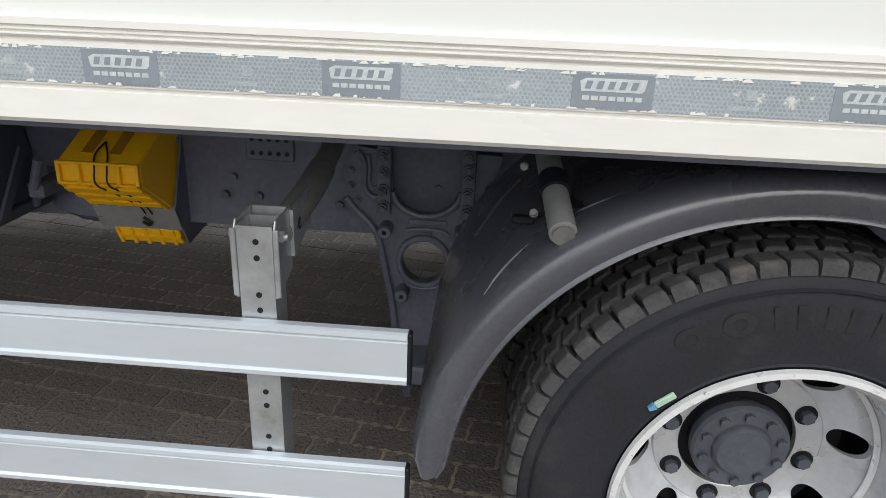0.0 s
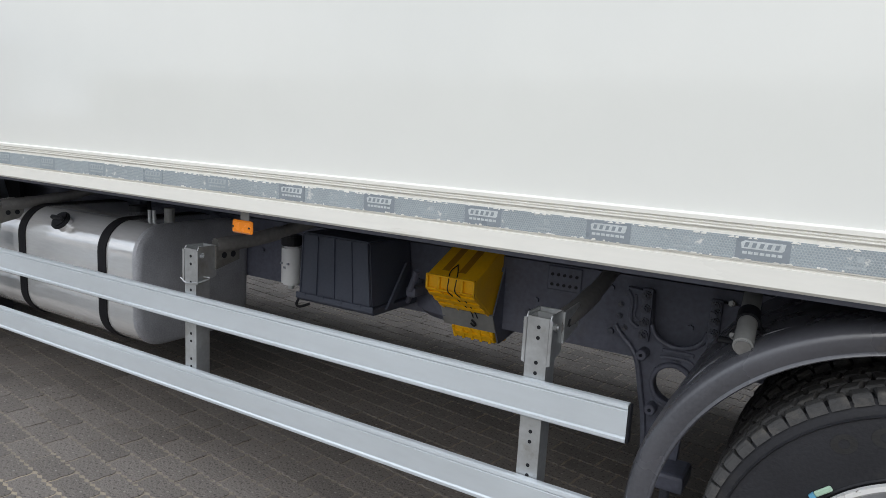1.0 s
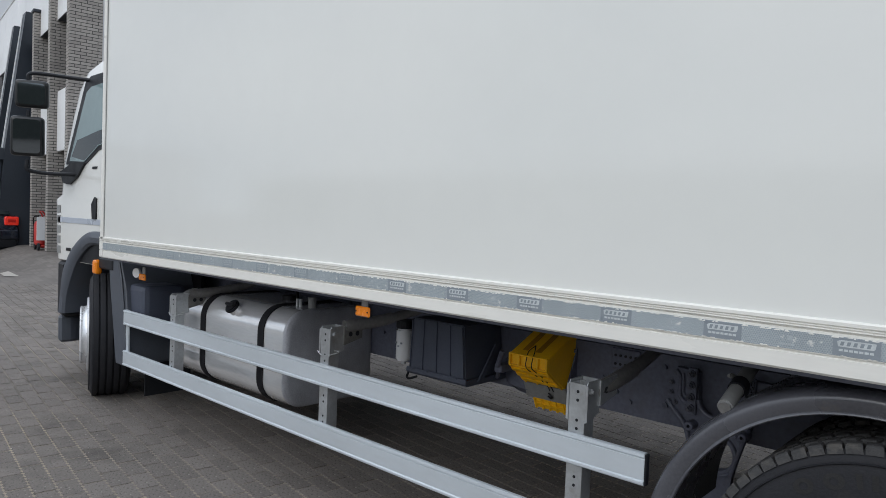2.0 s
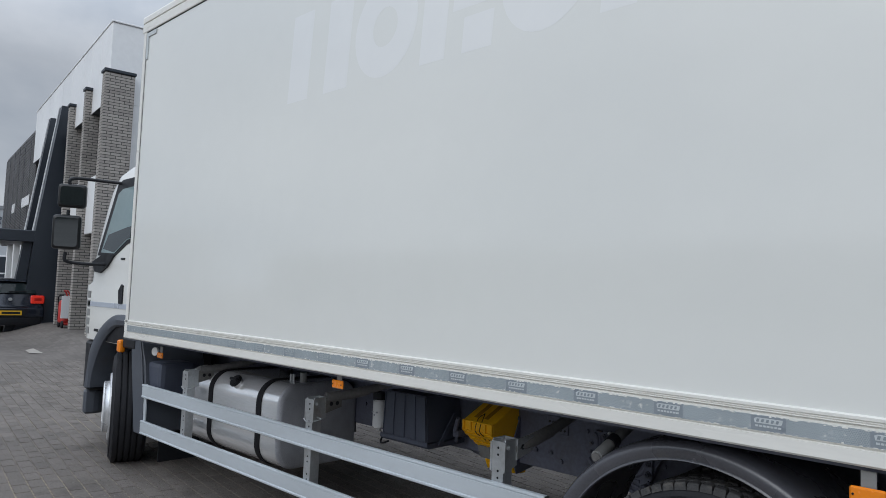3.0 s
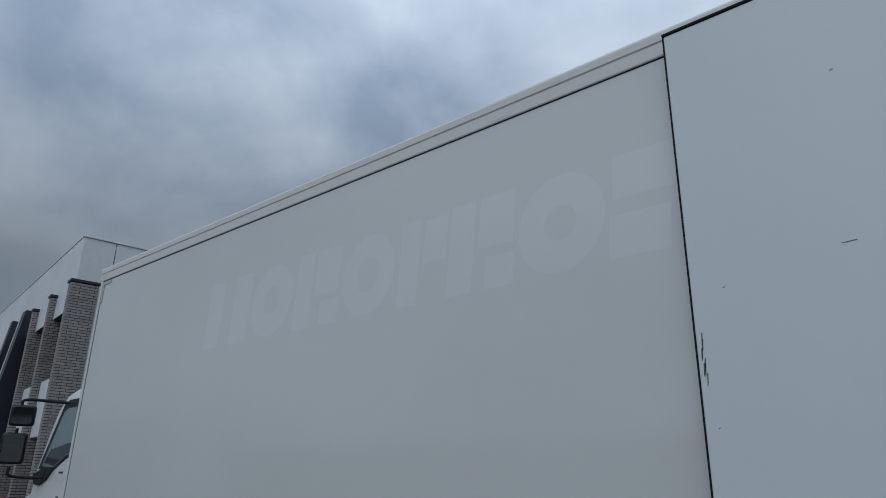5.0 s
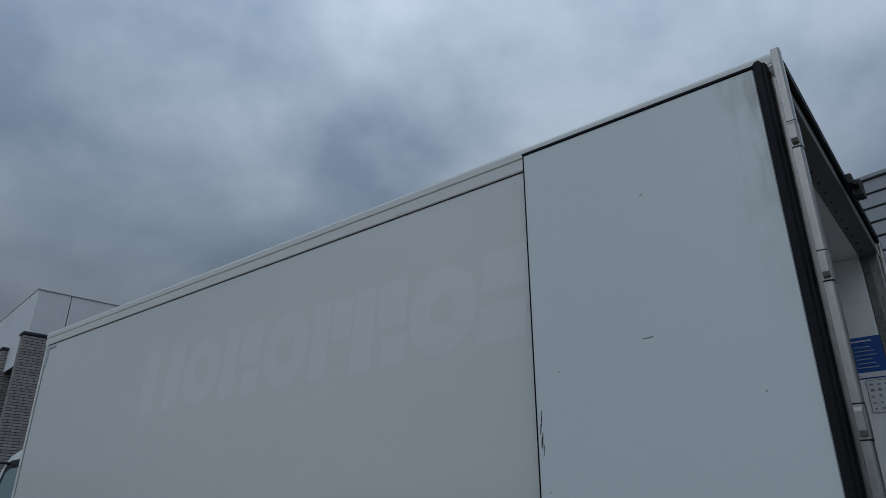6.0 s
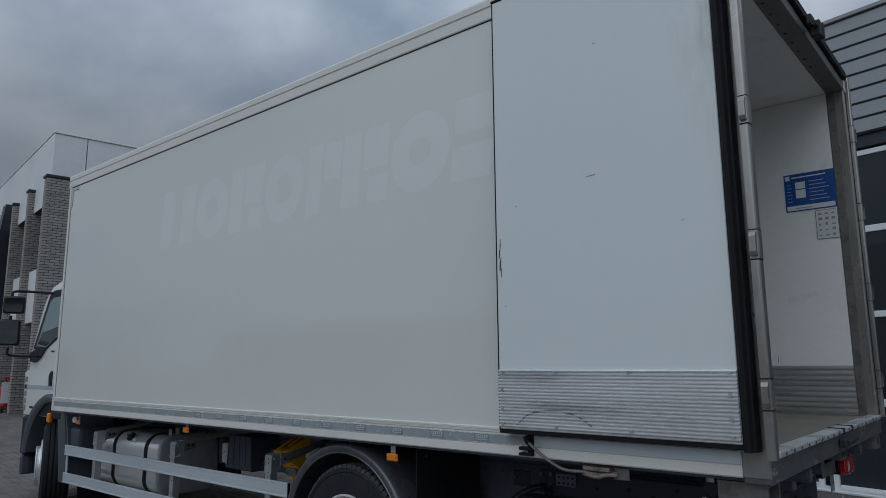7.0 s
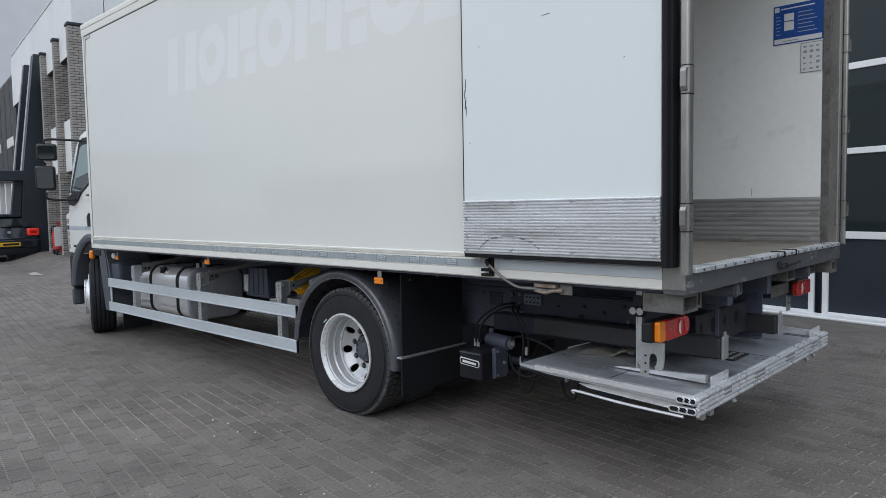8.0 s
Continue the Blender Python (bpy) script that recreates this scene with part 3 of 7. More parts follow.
def ghost_marks():
    """Faint plain shapes where an old company mark was taken off: bars, rings and blocks, all leaning a little."""
    z0, z1 = 2.41, 2.88

    def lean(x, z):
        return x + 0.08 * (z - 2.645), z

    def bar(x0, x1, za=z0, zb=z1):
        return prism([lean(x0, za), lean(x1, za), lean(x1, zb), lean(x0, zb)], "y", 0.0056, 0.02)

    def ring(x0, x1, wall, za=z0, zb=z1):
        b = bmesh.new()
        cx, cz, n = (x0 + x1) / 2, (za + zb) / 2, 32
        rows = []
        for y, grow in ((0.02, 0), (0.0056, 0), (0.0056, 1), (0.02, 1)):
            ra, rb = (x1 - x0) / 2 - grow * wall, (zb - za) / 2 - grow * wall * 1.1
            rows.append([b.verts.new((lean(cx + ra * math.cos(2 * math.pi * i / n), cz)[0] + 0.08 * rb * math.sin(2 * math.pi * i / n), y, cz + rb * math.sin(2 * math.pi * i / n))) for i in range(n)])
        for one, two in zip(rows, rows[1:] + rows[:1]):
            for i in range(n):
                b.faces.new((one[i], one[(i + 1) % n], two[(i + 1) % n], two[i]))
        return b

    shapes = [bar(1.98, 2.16), bar(2.30, 2.49), ring(2.53, 2.96, 0.13), bar(3.00, 3.15), bar(3.18, 3.40, 2.60), bar(3.25, 3.41, z0, 2.56), ring(3.44, 3.86, 0.12),
              bar(3.90, 4.04), bar(4.07, 4.23, 2.62, 2.86), bar(4.25, 4.41), bar(4.44, 4.65, 2.62), bar(4.49, 4.66, z0, 2.57), ring(4.68, 5.13, 0.14), bar(5.16, 5.44, 2.68, 2.88), bar(5.15, 5.42, 2.42, 2.61)]
    for b in shapes:
        pt("old_mark", b, M_GHOST, "faint lighter trace of a removed company mark")


ghost_marks()


def ribs(z0, z1, count, low, high, yy):
    """Side profile of a ribbed sheet: rounded ribs with narrow grooves."""
    out, step = [], (z1 - z0) / count
    for k in range(count):
        z = z0 + step * k
        out += [(yy(low), z), (yy(low), z + 0.24 * step), (yy(low + 0.6 * (high - low)), z + 0.30 * step), (yy(high), z + 0.42 * step), (yy(high), z + 0.70 * step), (yy(low + 0.6 * (high - low)), z + 0.90 * step)]
    return out + [(yy(low), z1)]


HINGES = (1.333, 1.895, 2.434, 2.975)


def rear_frame():
    for s in (1, -1):
        def yy(v):
            return v if s > 0 else WIDTH - v
        pt("rear_post", box(6.552, 6.655, *sorted((yy(-0.004), yy(0.074))), 1.02, 3.388, 0.006), M_POST, "grey stainless rear door post")
        def pillar(grow):
            """Outline of the rounded corner pillar, a little larger for its clamps."""
            x0, x1, y0, y1, r = 6.6565, (6.690 if s > 0 else 6.684) + grow, (-0.050 if s > 0 else -0.026) - grow, 0.002 + grow, 0.012
            pts = [(x0, yy(y0)), (x0, yy(y1))]
            for cx, cy, a0 in ((x1 - r, y1 - r, 90), (x1 - r, y0 + r, 0)):
                for i in range(7):
                    a = radians(a0 - 15 * i)
                    pts.append((cx + r * math.cos(a), yy(cy + r * math.sin(a))))
            return pts
        pt("hinge_pillar", prism(pillar(0.0), "z", 1.098, 3.380), M_POST, "rounded grey steel corner pillar", None, True)
        for z in HINGES:
            hg = pt("hinge", prism(pillar(0.002), "z", z - 0.055, z + 0.055), M_POST, "steel door hinge clamp", None, True)
            for dz in (-0.057, 0.057):
                pt("hinge_gap", prism(pillar(0.001), "z", z + dz - 0.003, z + dz + 0.003), M_SEAL, "", hg)
            hook = prism([(z - 0.045, -0.050), (z - 0.045, -0.066), (z - 0.030, -0.074), (z + 0.030, -0.074), (z + 0.045, -0.066), (z + 0.045, -0.050), (z + 0.030, -0.058), (z - 0.030, -0.058)], "x", 6.662, 6.686)
            hook.transform(Matrix(((1, 0, 0, 0), (0, 0, 1 if s > 0 else -1, 0 if s > 0 else WIDTH), (0, 1, 0, 0), (0, 0, 0, 1))))
            pt("hinge_hook", hook, M_POST, "", hg)
        pt("hinge_groove", box(6.6555, 6.6575, *sorted((yy(0.008), yy(0.016))), 1.10, 3.36), M_SEAL)
        for k in range(14):
            pt("rivet", cyl((6.578, yy(INNER if s < 0 else 0.079), 1.2 + k * 0.15), (6.578, yy(INNER + 0.004 if s < 0 else 0.083), 1.2 + k * 0.15), 0.008, None, 8), M_HUB)
        pt("post_liner", box(6.556, 6.60, *sorted((yy(0.0745), yy(INNER if s < 0 else 0.079))), 1.11, 3.28), M_STUB, "grey riveted inner post plate")
    pt("rear_header", box(6.552, 6.66, 0.075, WIDTH - 0.075, 3.268, 3.40, 0.005), M_ARM, "dark grey rear header beam")
    pt("header_seal", box(6.66, 6.682, 0.06, WIDTH - 0.06, 3.335, 3.398, 0.01), M_SEAL)
    for k in range(16):
        pt("rivet", cyl((6.58, 0.2 + k * 0.145, 3.2675), (6.58, 0.2 + k * 0.145, 3.262), 0.008, None, 8), M_HUB)
    # lock keeper under the header
    bm = box(6.69, 6.72, 1.20, 1.38, 3.28, 3.34, 0.006)
    cyl((6.73, 1.18, 3.27), (6.73, 1.42, 3.29), 0.012, bm, 10)
    box(6.70, 6.75, 1.24, 1.28, 3.22, 3.31, 0.004, bm)
    box(6.70, 6.75, 1.34, 1.37, 3.24, 3.33, 0.004, bm)
    pt("lock_keeper", bm, M_CROSS, "steel door lock keeper")
    # sill
    pt("rear_sill", box(6.555, 6.655, 0.0, WIDTH, 1.0, 1.092, 0.005), M_SILL, "scuffed dark grey rear sill")
    pt("sill_strip", box(6.60, 6.672, 0.075, WIDTH - 0.075, 1.0925, 1.116, 0.004), M_ALU, "ribbed aluminium sill strip")
    for k in range(20):
        pt("rivet", cyl((6.672, 0.15 + k * 0.12, 1.104), (6.676, 0.15 + k * 0.12, 1.104), 0.006, None, 8), M_HUB)
    for y in (1.22, 1.42):
        pt("sill_joint", box(6.60, 6.676, y, y + 0.016, 1.09, 1.120, 0.002), M_SEAL)
    bm = box(6.656, 6.69, 1.16, 1.24, 1.03, 1.07, 0.006)
    box(6.656, 6.70, 1.25, 1.36, 1.04, 1.06, 0.004, bm)
    cyl((6.69, 1.2, 1.05), (6.69, 1.42, 1.055), 0.012, bm, 10)
    pt("door_latch", bm, M_CROSS, "steel sill latch")
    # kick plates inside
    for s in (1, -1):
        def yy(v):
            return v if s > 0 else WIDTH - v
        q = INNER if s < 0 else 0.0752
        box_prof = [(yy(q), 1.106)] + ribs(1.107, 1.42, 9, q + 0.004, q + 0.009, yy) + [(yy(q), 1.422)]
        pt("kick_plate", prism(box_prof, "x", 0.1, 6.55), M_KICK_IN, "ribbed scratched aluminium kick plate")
    pt("inner_lamp", box(5.2, 5.5, 0.55, 0.7, 3.235, 3.2715, 0.01), M_LAMP_WHITE, "white ceiling lamp housing")
    y = WIDTH - INNER
    pt("wall_scratch", prism([(5.10, 2.096), (5.50, 2.128), (5.50, 2.130), (5.10, 2.101)], "y", y - 0.0012, y + 0.001), M_SMUDGE, "thin dark scratch")
    pt("wall_scratch", box(6.10, 6.103, y - 0.0012, y + 0.001, 1.44, 1.49), M_SMUDGE, "thin dark scratch")
    # notices on the far inner wall
    poster = pt("wall_notice", box(6.238, 6.552, y - 0.003, y, 2.477, 2.742), M_BLUE, "blue instruction notice with white boxes")
    pt("white_field", box(6.246, 6.544, y - 0.0045, y - 0.002, 2.484, 2.516), M_PAPER, "", poster)
    pt("white_field", box(6.308, 6.370, y - 0.0045, y - 0.002, 2.634, 2.682), M_PAPER, "", poster)
    pt("white_field", box(6.308, 6.370, y - 0.0045, y - 0.002, 2.568, 2.627), M_PAPER, "", poster)
    pt("white_field", box(6.246, 6.276, y - 0.0045, y - 0.002, 2.700, 2.732), M_PAPER, "", poster)
    for k in range(6):
        pt("printed_bar", box(6.395, 6.515 - 0.015 * (k % 3), y - 0.0045, y - 0.002, 2.545 + 0.026 * k, 2.550 + 0.026 * k), M_STRIPE, "", poster)
        pt("printed_bar", box(6.255, 6.285 - 0.005 * (k % 2), y - 0.0045, y - 0.002, 2.545 + 0.024 * k, 2.549 + 0.024 * k), M_STRIPE, "", poster)
    pt("printed_bar", box(6.288, 6.50, y - 0.0045, y - 0.002, 2.712, 2.720), M_PAPER, "", poster)
    pt("printed_bar", box(6.30, 6.40, y - 0.0060, y - 0.004, 2.495, 2.500), M_INK, "", poster)
    sheet = pt("pictogram_sheet", box(6.416, 6.552, y - 0.003, y, 2.266, 2.466), M_PAPER, "white sheet with small dark pictograms")
    for xa, xb, za, zb in ((6.416, 6.552, 2.266, 2.2685), (6.416, 6.552, 2.4635, 2.466), (6.416, 6.4185, 2.266, 2.466), (6.5495, 6.552, 2.266, 2.466)):
        pt("sheet_border", box(xa, xb, y - 0.0042, y - 0.002, za, zb), M_SMUDGE, "", sheet)
    random.seed(4)
    for i in range(3):
        for k in range(5):
            x, z = 6.432 + 0.040 * i, 2.285 + 0.037 * k
            pt("pictogram", box(x, x + 0.012 + 0.012 * random.random(), y - 0.0045, y - 0.002, z, z + 0.008 + 0.012 * random.random()), M_INK, "", sheet)


rear_frame()


def rear_door(s):
    """A rear door swung right round against the box side; s: 1 for the near side."""
    def yy(v):
        return v if s > 0 else WIDTH - v
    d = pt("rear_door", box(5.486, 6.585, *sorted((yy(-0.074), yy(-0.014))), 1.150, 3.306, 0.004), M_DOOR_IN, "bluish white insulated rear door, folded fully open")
    pt("door_edge", box(5.478, 5.4855, *sorted((yy(-0.070), yy(-0.004))), 1.146, 3.308, 0.001), M_SEAL, "", d)
    pt("door_bottom_seal", box(5.480, 6.60, *sorted((yy(-0.072), yy(-0.016))), 1.130, 1.1495, 0.003), M_SEAL, "", d)
    pt("door_top_seal", box(5.480, 6.60, *sorted((yy(-0.080), yy(-0.016))), 3.3065, 3.318, 0.002), M_SEAL, "", d)
    prof = [(6.586, yy(-0.078)), (6.600, yy(-0.094)), (6.616, yy(-0.094)), (6.622, yy(-0.070)), (6.630, yy(-0.068)), (6.634, yy(-0.045)), (6.634, yy(-0.016)), (6.586, yy(-0.016))]
    pt("door_seal", prism(prof, "z", 1.125, 3.32), M_SEAL, "thick black rubber door seal", d)
    # ribbed kick plate with screws
    prof = [(yy(-0.070), 1.156)] + ribs(1.158, 1.424, 18, -0.0765, -0.0850, yy) + [(yy(-0.070), 1.426)]
    kp = pt("kick_plate", prism(prof, "x", 5.489, 6.583), M_KICK, "dented ribbed aluminium kick plate", d)
    for x in (5.51, 5.80, 6.15, 6.555):
        pt("screw", cyl((x, yy(-0.080), 1.412), (x, yy(-0.0865), 1.412), 0.008, seg=10), M_GALV, "", kp)
        pt("screw", cyl((x, yy(-0.080), 1.172), (x, yy(-0.0865), 1.172), 0.008, seg=10), M_GALV, "", kp)
    for x in (5.51, 6.555):
        for z in (1.24, 1.33):
            pt("screw", cyl((x, yy(-0.080), z), (x, yy(-0.0865), z), 0.008, seg=10), M_GALV, "", kp)
    if s > 0:
        # rubbed arc on the kick plate, scuffs on the panel
        random.seed(3)
        for k in range(8):
            z = 1.86 + 0.145 * random.random()
            x = 5.498 + 0.014 * random.random()
            pt("scuff", prism([(x, z), (x + 0.004, z + 0.01), (x + 0.007, z + 0.05), (x + 0.003, z + 0.045)], "y", -0.0752, -0.073), M_SMUDGE, "dark scrape mark", d)
        for x, z, w in ((5.60, 2.2, 0.010), (5.99, 2.28, 0.045), (5.53, 1.72, 0.007), (6.05, 2.9, 0.012), (6.41, 2.02, 0.009)):
            pt("scuff", prism([(x, z), (x + w, z + 0.002), (x + w, z + 0.005), (x, z + 0.002)], "y", -0.0752, -0.073), M_SMUDGE, "", d)
        arc = curve_points([(5.59, -0.0832, 1.175), (5.66, -0.0832, 1.225), (5.78, -0.0832, 1.245), (5.90, -0.0832, 1.225), (5.97, -0.0832, 1.185)], 24)
        pt("rub_mark", sweep(arc, 0.0020, seg=6), M_SMUDGE, "dark curved rub mark", d)
    # holder rod that keeps the door open
    if s > 0:
        rod = curve_points([(5.60, -0.03, 1.115), (5.62, -0.035, 1.09), (5.70, -0.03, 1.03), (5.78, -0.01, 0.985), (5.86, 0.02, 0.978), (5.93, 0.04, 0.972), (6.02, 0.05, 0.985)], 36)
        h = pt("door_holder", sweep(rod, 0.0075, seg=8), M_STUB, "bent steel door holder rod")
        pt("rubber_grip", sweep(rod[:7], 0.013, seg=8), M_SEAL, "", h)
        pt("holder_bracket", box(5.86, 5.99, 0.02, 0.10, 0.985, 1.004, 0.003), M_RUSTY, "rusty holder bracket", h)
        pt("holder_bracket", box(6.00, 6.07, 0.045, 0.052, 0.955, 1.004, 0.002), M_STUB, "", h)
        pt("holder_hook", sweep(curve_points([(5.86, 0.03, 0.970), (5.93, 0.02, 0.962), (5.97, 0.03, 0.972), (6.02, 0.04, 0.975)], 18), 0.009, None, 8), M_RUSTY, "", h)
        bm = box(5.60, 5.625, -0.02, 0.01, 1.04, 1.15, 0.004)
        box(5.56, 5.63, -0.035, -0.005, 1.055, 1.07, 0.003, bm)
        box(5.56, 5.63, -0.035, -0.005, 1.03, 1.043, 0.003, bm)
        pt("holder_clip", bm, M_SEAL, "", h)


rear_door(1)
rear_door(-1)


# ---- running gear ----
R_TYRE, R_RIM, AXLE_Z = 0.440, 0.256, 0.418


def tyre_mesh(width, lugs):
    """Tyre standing with its outer face at y = 0; the rest behind it."""
    w = width
    prof = [(R_RIM - 0.004, 0.022), (R_RIM + 0.012, 0.008), (R_RIM + 0.016, 0.005), (R_RIM + 0.018, 0.0005), (R_RIM + 0.021, 0.004), (R_RIM + 0.05, 0.0), (R_RIM + 0.10, 0.0),
            (R_TYRE - 0.048, 0.0065), (R_TYRE - 0.045, 0.0015), (R_TYRE - 0.042, 0.0085), (R_TYRE - 0.035, 0.010), (R_TYRE - 0.014, 0.022)]
    if not lugs:
        # ribbed steering tyre
        for k in range(5):
            y0 = 0.024 + k * (w - 0.048) / 5
            y1 = y0 + (w - 0.048) / 5 - 0.010
            prof += [(R_TYRE - 0.016, y0), (R_TYRE - 0.001, y0 + 0.001), (R_TYRE, (y0 + y1) / 2), (R_TYRE - 0.001, y1 - 0.001), (R_TYRE - 0.016, y1)]
    prof += [(R_TYRE - 0.014, w - 0.022), (R_TYRE - 0.035, w - 0.010), (R_RIM + 0.10, w), (R_RIM + 0.03, w), (R_RIM - 0.004, w - 0.02)]
    bm = lathe(prof, 72)
    return bm


def tread_mesh(width):
    """Rows of staggered tread blocks with rounded tops."""
    bm = bmesh.new()
    rows = ((0.015, 0.058), (0.064, 0.106), (0.113, 0.156), (0.163, 0.206), (0.213, width - 0.010))
    count = 64
    rnd = random.Random(5)
    for j, (y0, y1) in enumerate(rows):
        outer = j in (0, 4)
        for k in range(count):
            turn = 2 * math.pi * (k + 0.5 * (j % 2)) / count
            half = R_TYRE * math.pi / count * rnd.uniform(0.80, 0.86)
            skew = 0.007 if j % 2 else -0.007
            top = R_TYRE + rnd.uniform(-0.0012, 0.0012) - (0.002 if outer else 0.0)

            def ring(grow, z, drop):
                out = []
                for u, v in ((-half, y0), (half, y0), (half + skew, y1), (-half + skew, y1)):
                    mid_u, mid_v = skew / 2, (y0 + y1) / 2
                    du, dv = mid_u + (u - mid_u) * grow, mid_v + (v - mid_v) * grow
                    if j == 0 and v == y0:
                        dv -= drop
                    if j == 4 and v == y1:
                        dv += drop
                    out.append(bm.verts.new((du * math.cos(turn) + z * math.sin(turn), dv, -du * math.sin(turn) + z * math.cos(turn))))
                return out
            levels = [ring(1.0, R_TYRE - (0.024 if outer else 0.020), 0.004), ring(1.0, top - 0.007, 0.001), ring(0.95, top - 0.002, -0.002), ring(0.78, top, -0.002)]
            for one, two in zip(levels, levels[1:]):
                for i in range(4):
                    bm.faces.new((one[i], one[(i + 1) % 4], two[(i + 1) % 4], two[i]))
            bm.faces.new(levels[-1])
    return bm


def holed_disc(r0, r1, y_in, y_out, holes, r_hole, hole_r, seg=192):
    """A dished disc between two radii with real round openings."""
    b = bmesh.new()
    per = seg // holes

    def depth(r):
        t = (r - r0) / (r1 - r0)
        return y_in + (y_out - y_in) * (t * t * (3 - 2 * t))
    for h in range(holes):
        c = 2 * math.pi * h / holes
        ring = []
        n = per
        for k in range(n):
            a = 2 * math.pi * k / n
            x, z = r_hole + hole_r * math.cos(a), hole_r * 0.9 * math.sin(a)
            ring.append((x, z))
        # outline of this sector, matched point by point
        line = []
        half = math.pi / holes
        for k in range(n):
            a = 2 * math.pi * k / n
            dx, dz = math.cos(a), math.sin(a)
            m = max(abs(dx), abs(dz))
            u, v = dx / m, dz / m
            r = r_hole + (r1 - r_hole) * u if u > 0 else r_hole + (r_hole - r0) * u
            ang = half * v
            line.append((r * math.cos(ang), r * math.sin(ang)))
        rot = Matrix.Rotation(c, 2)
        va, vb, vc = [], [], []
        for (x, z), (lx, lz) in zip(ring, line):
            p, o = rot @ Vector((x, z)), rot @ Vector((lx, lz))
            va.append(b.verts.new((p.x, depth(p.length), p.y)))
            vb.append(b.verts.new((o.x, depth(o.length), o.y)))
            vc.append(b.verts.new((p.x, depth(p.length) + 0.012, p.y)))
        for k in range(n):
            j = (k + 1) % n
            b.faces.new((va[k], va[j], vb[j], vb[k]))
            b.faces.new((va[k], va[j], vc[j], vc[k]))
    bmesh.ops.remove_doubles(b, verts=b.verts[:], dist=0.0004)
    return b


def wheel(name, at, mirror, front, turn=0.0):
    e = empty(name, at, truck, turn + (180 if mirror else 0))
    width = 0.265
    tyres = (0.0,) if front else (0.0, 0.30)
    for y in tyres:
        ty = TYRE_CACHE.get(front)
        if ty is None:
            ty = part("tyre", tyre_mesh(width, not front), M_RUBBER, e, "worn black truck tyre with dusty tread", True)
            TYRE_CACHE[front] = ty
        else:
            ty = again(ty, None, e)
        ty.matrix_basis = pose(0, y, 0)
        if not front:
            td = TYRE_CACHE.get("tread")
            if td is None:
                td = part("tread", tread_mesh(width), M_TREAD, e, "dusty staggered tread blocks")
                TYRE_CACHE["tread"] = td
            else:
                td = again(td, None, e)
            td["kind"] = "stuff"
            td.parent = ty
        if not mirror and y == 0.0 and not front:
            # raised plain marks round the sidewall
            for k in range(8):
                b = bmesh.new()
                mid = radians(121.0 - 11.6 * k)

                def spot(u, v):
                    """u along the tyre, v across it, as a point just proud of the sidewall."""
                    r = 0.3555 + v
                    return b.verts.new((r * math.cos(mid - u / 0.3555), -0.0009 + 0.9 * max(0.0, v - 0.012) ** 2 * 10, r * math.sin(mid - u / 0.3555)))
                if k in (0, 1, 5):
                    n, rings = 24, []
                    for g in (1.0, 0.42):
                        rings.append([spot(0.024 * g * math.cos(2 * math.pi * i / n), 0.0195 * (g if g == 1 else 0.5) * math.sin(2 * math.pi * i / n)) for i in range(n)])
                    for i in range(n):
                        b.faces.new((rings[0][i], rings[0][(i + 1) % n], rings[1][(i + 1) % n], rings[1][i]))
                else:
                    for u0, u1 in ((-0.024, -0.011), (0.008, 0.022)):
                        b.faces.new([spot(u0, -0.0185), spot(u1, -0.0185), spot(u1, 0.0185), spot(u0, 0.0185)])
                part("raised_mark", b, M_RUBBER_DARK, ty)
    o = -0.006
    barrel = [(R_RIM + 0.006, 0.012), (R_RIM + 0.012, 0.002), (R_RIM + 0.010, o), (R_RIM + 0.002, o - 0.001), (R_RIM - 0.004, 0.004), (R_RIM - 0.010, 0.016), (R_RIM - 0.0105, 0.026), (R_RIM - 0.017, 0.030), (R_RIM - 0.0185, 0.034), (R_RIM - 0.0165, 0.052), (R_RIM - 0.018, 0.078), (R_RIM - 0.0245, 0.084), (R_RIM - 0.0260, 0.089), (R_RIM - 0.0235, 0.096), (R_RIM - 0.026, 0.120)]
    if front:
        barrel = [(R_RIM + 0.006, 0.02), (R_RIM + 0.012, 0.0), (R_RIM + 0.004, -0.012), (R_RIM - 0.008, -0.006), (R_RIM - 0.02, 0.02), (R_RIM - 0.03, 0.03), (R_RIM - 0.038, 0.02)]
        disc, hub_y, disc_y = (-0.030, 0.02), -0.045, -0.026
    else:
        barrel += [(R_RIM - 0.031, 0.148)]
        disc, hub_y, disc_y = (0.130, 0.144), 0.148, 0.194
    rim = part("rim", lathe(barrel, 72), M_RIM, e, "silver steel rim with brake dust", True)
    if not front:
        lip = [(R_RIM + 0.0065, 0.010), (R_RIM + 0.0135, 0.001), (R_RIM + 0.0115, o - 0.002), (R_RIM + 0.002, o - 0.003), (R_RIM - 0.0045, 0.003), (R_RIM - 0.011, 0.018)]
        part("rim_lip", lathe(lip, 96), M_RIM_LIP, e, "bright chipped rim edge", True)
    d = holed_disc(0.153, R_RIM - 0.030, disc_y, disc[1], 8, 0.190, 0.0295)
    d.transform(Matrix.Rotation(radians(-8), 4, "Y"))
    part("wheel_disc", d, M_RIM, e, "silver dished wheel disc with large round holes", True)
    part("hub_flange", lathe([(0.107, disc_y + 0.014), (0.107, disc_y - 0.002), (0.110, disc_y - 0.004), (0.153, disc_y - 0.004), (0.158, disc_y + 0.001), (0.153, disc_y + 0.014)], 48, None, True), M_RIM, e, "", True)
    part("hub_bore", lathe([(0.0, disc_y + 0.060), (0.109, disc_y + 0.060), (0.109, disc_y + 0.0141)], 40), M_SEAL, e)
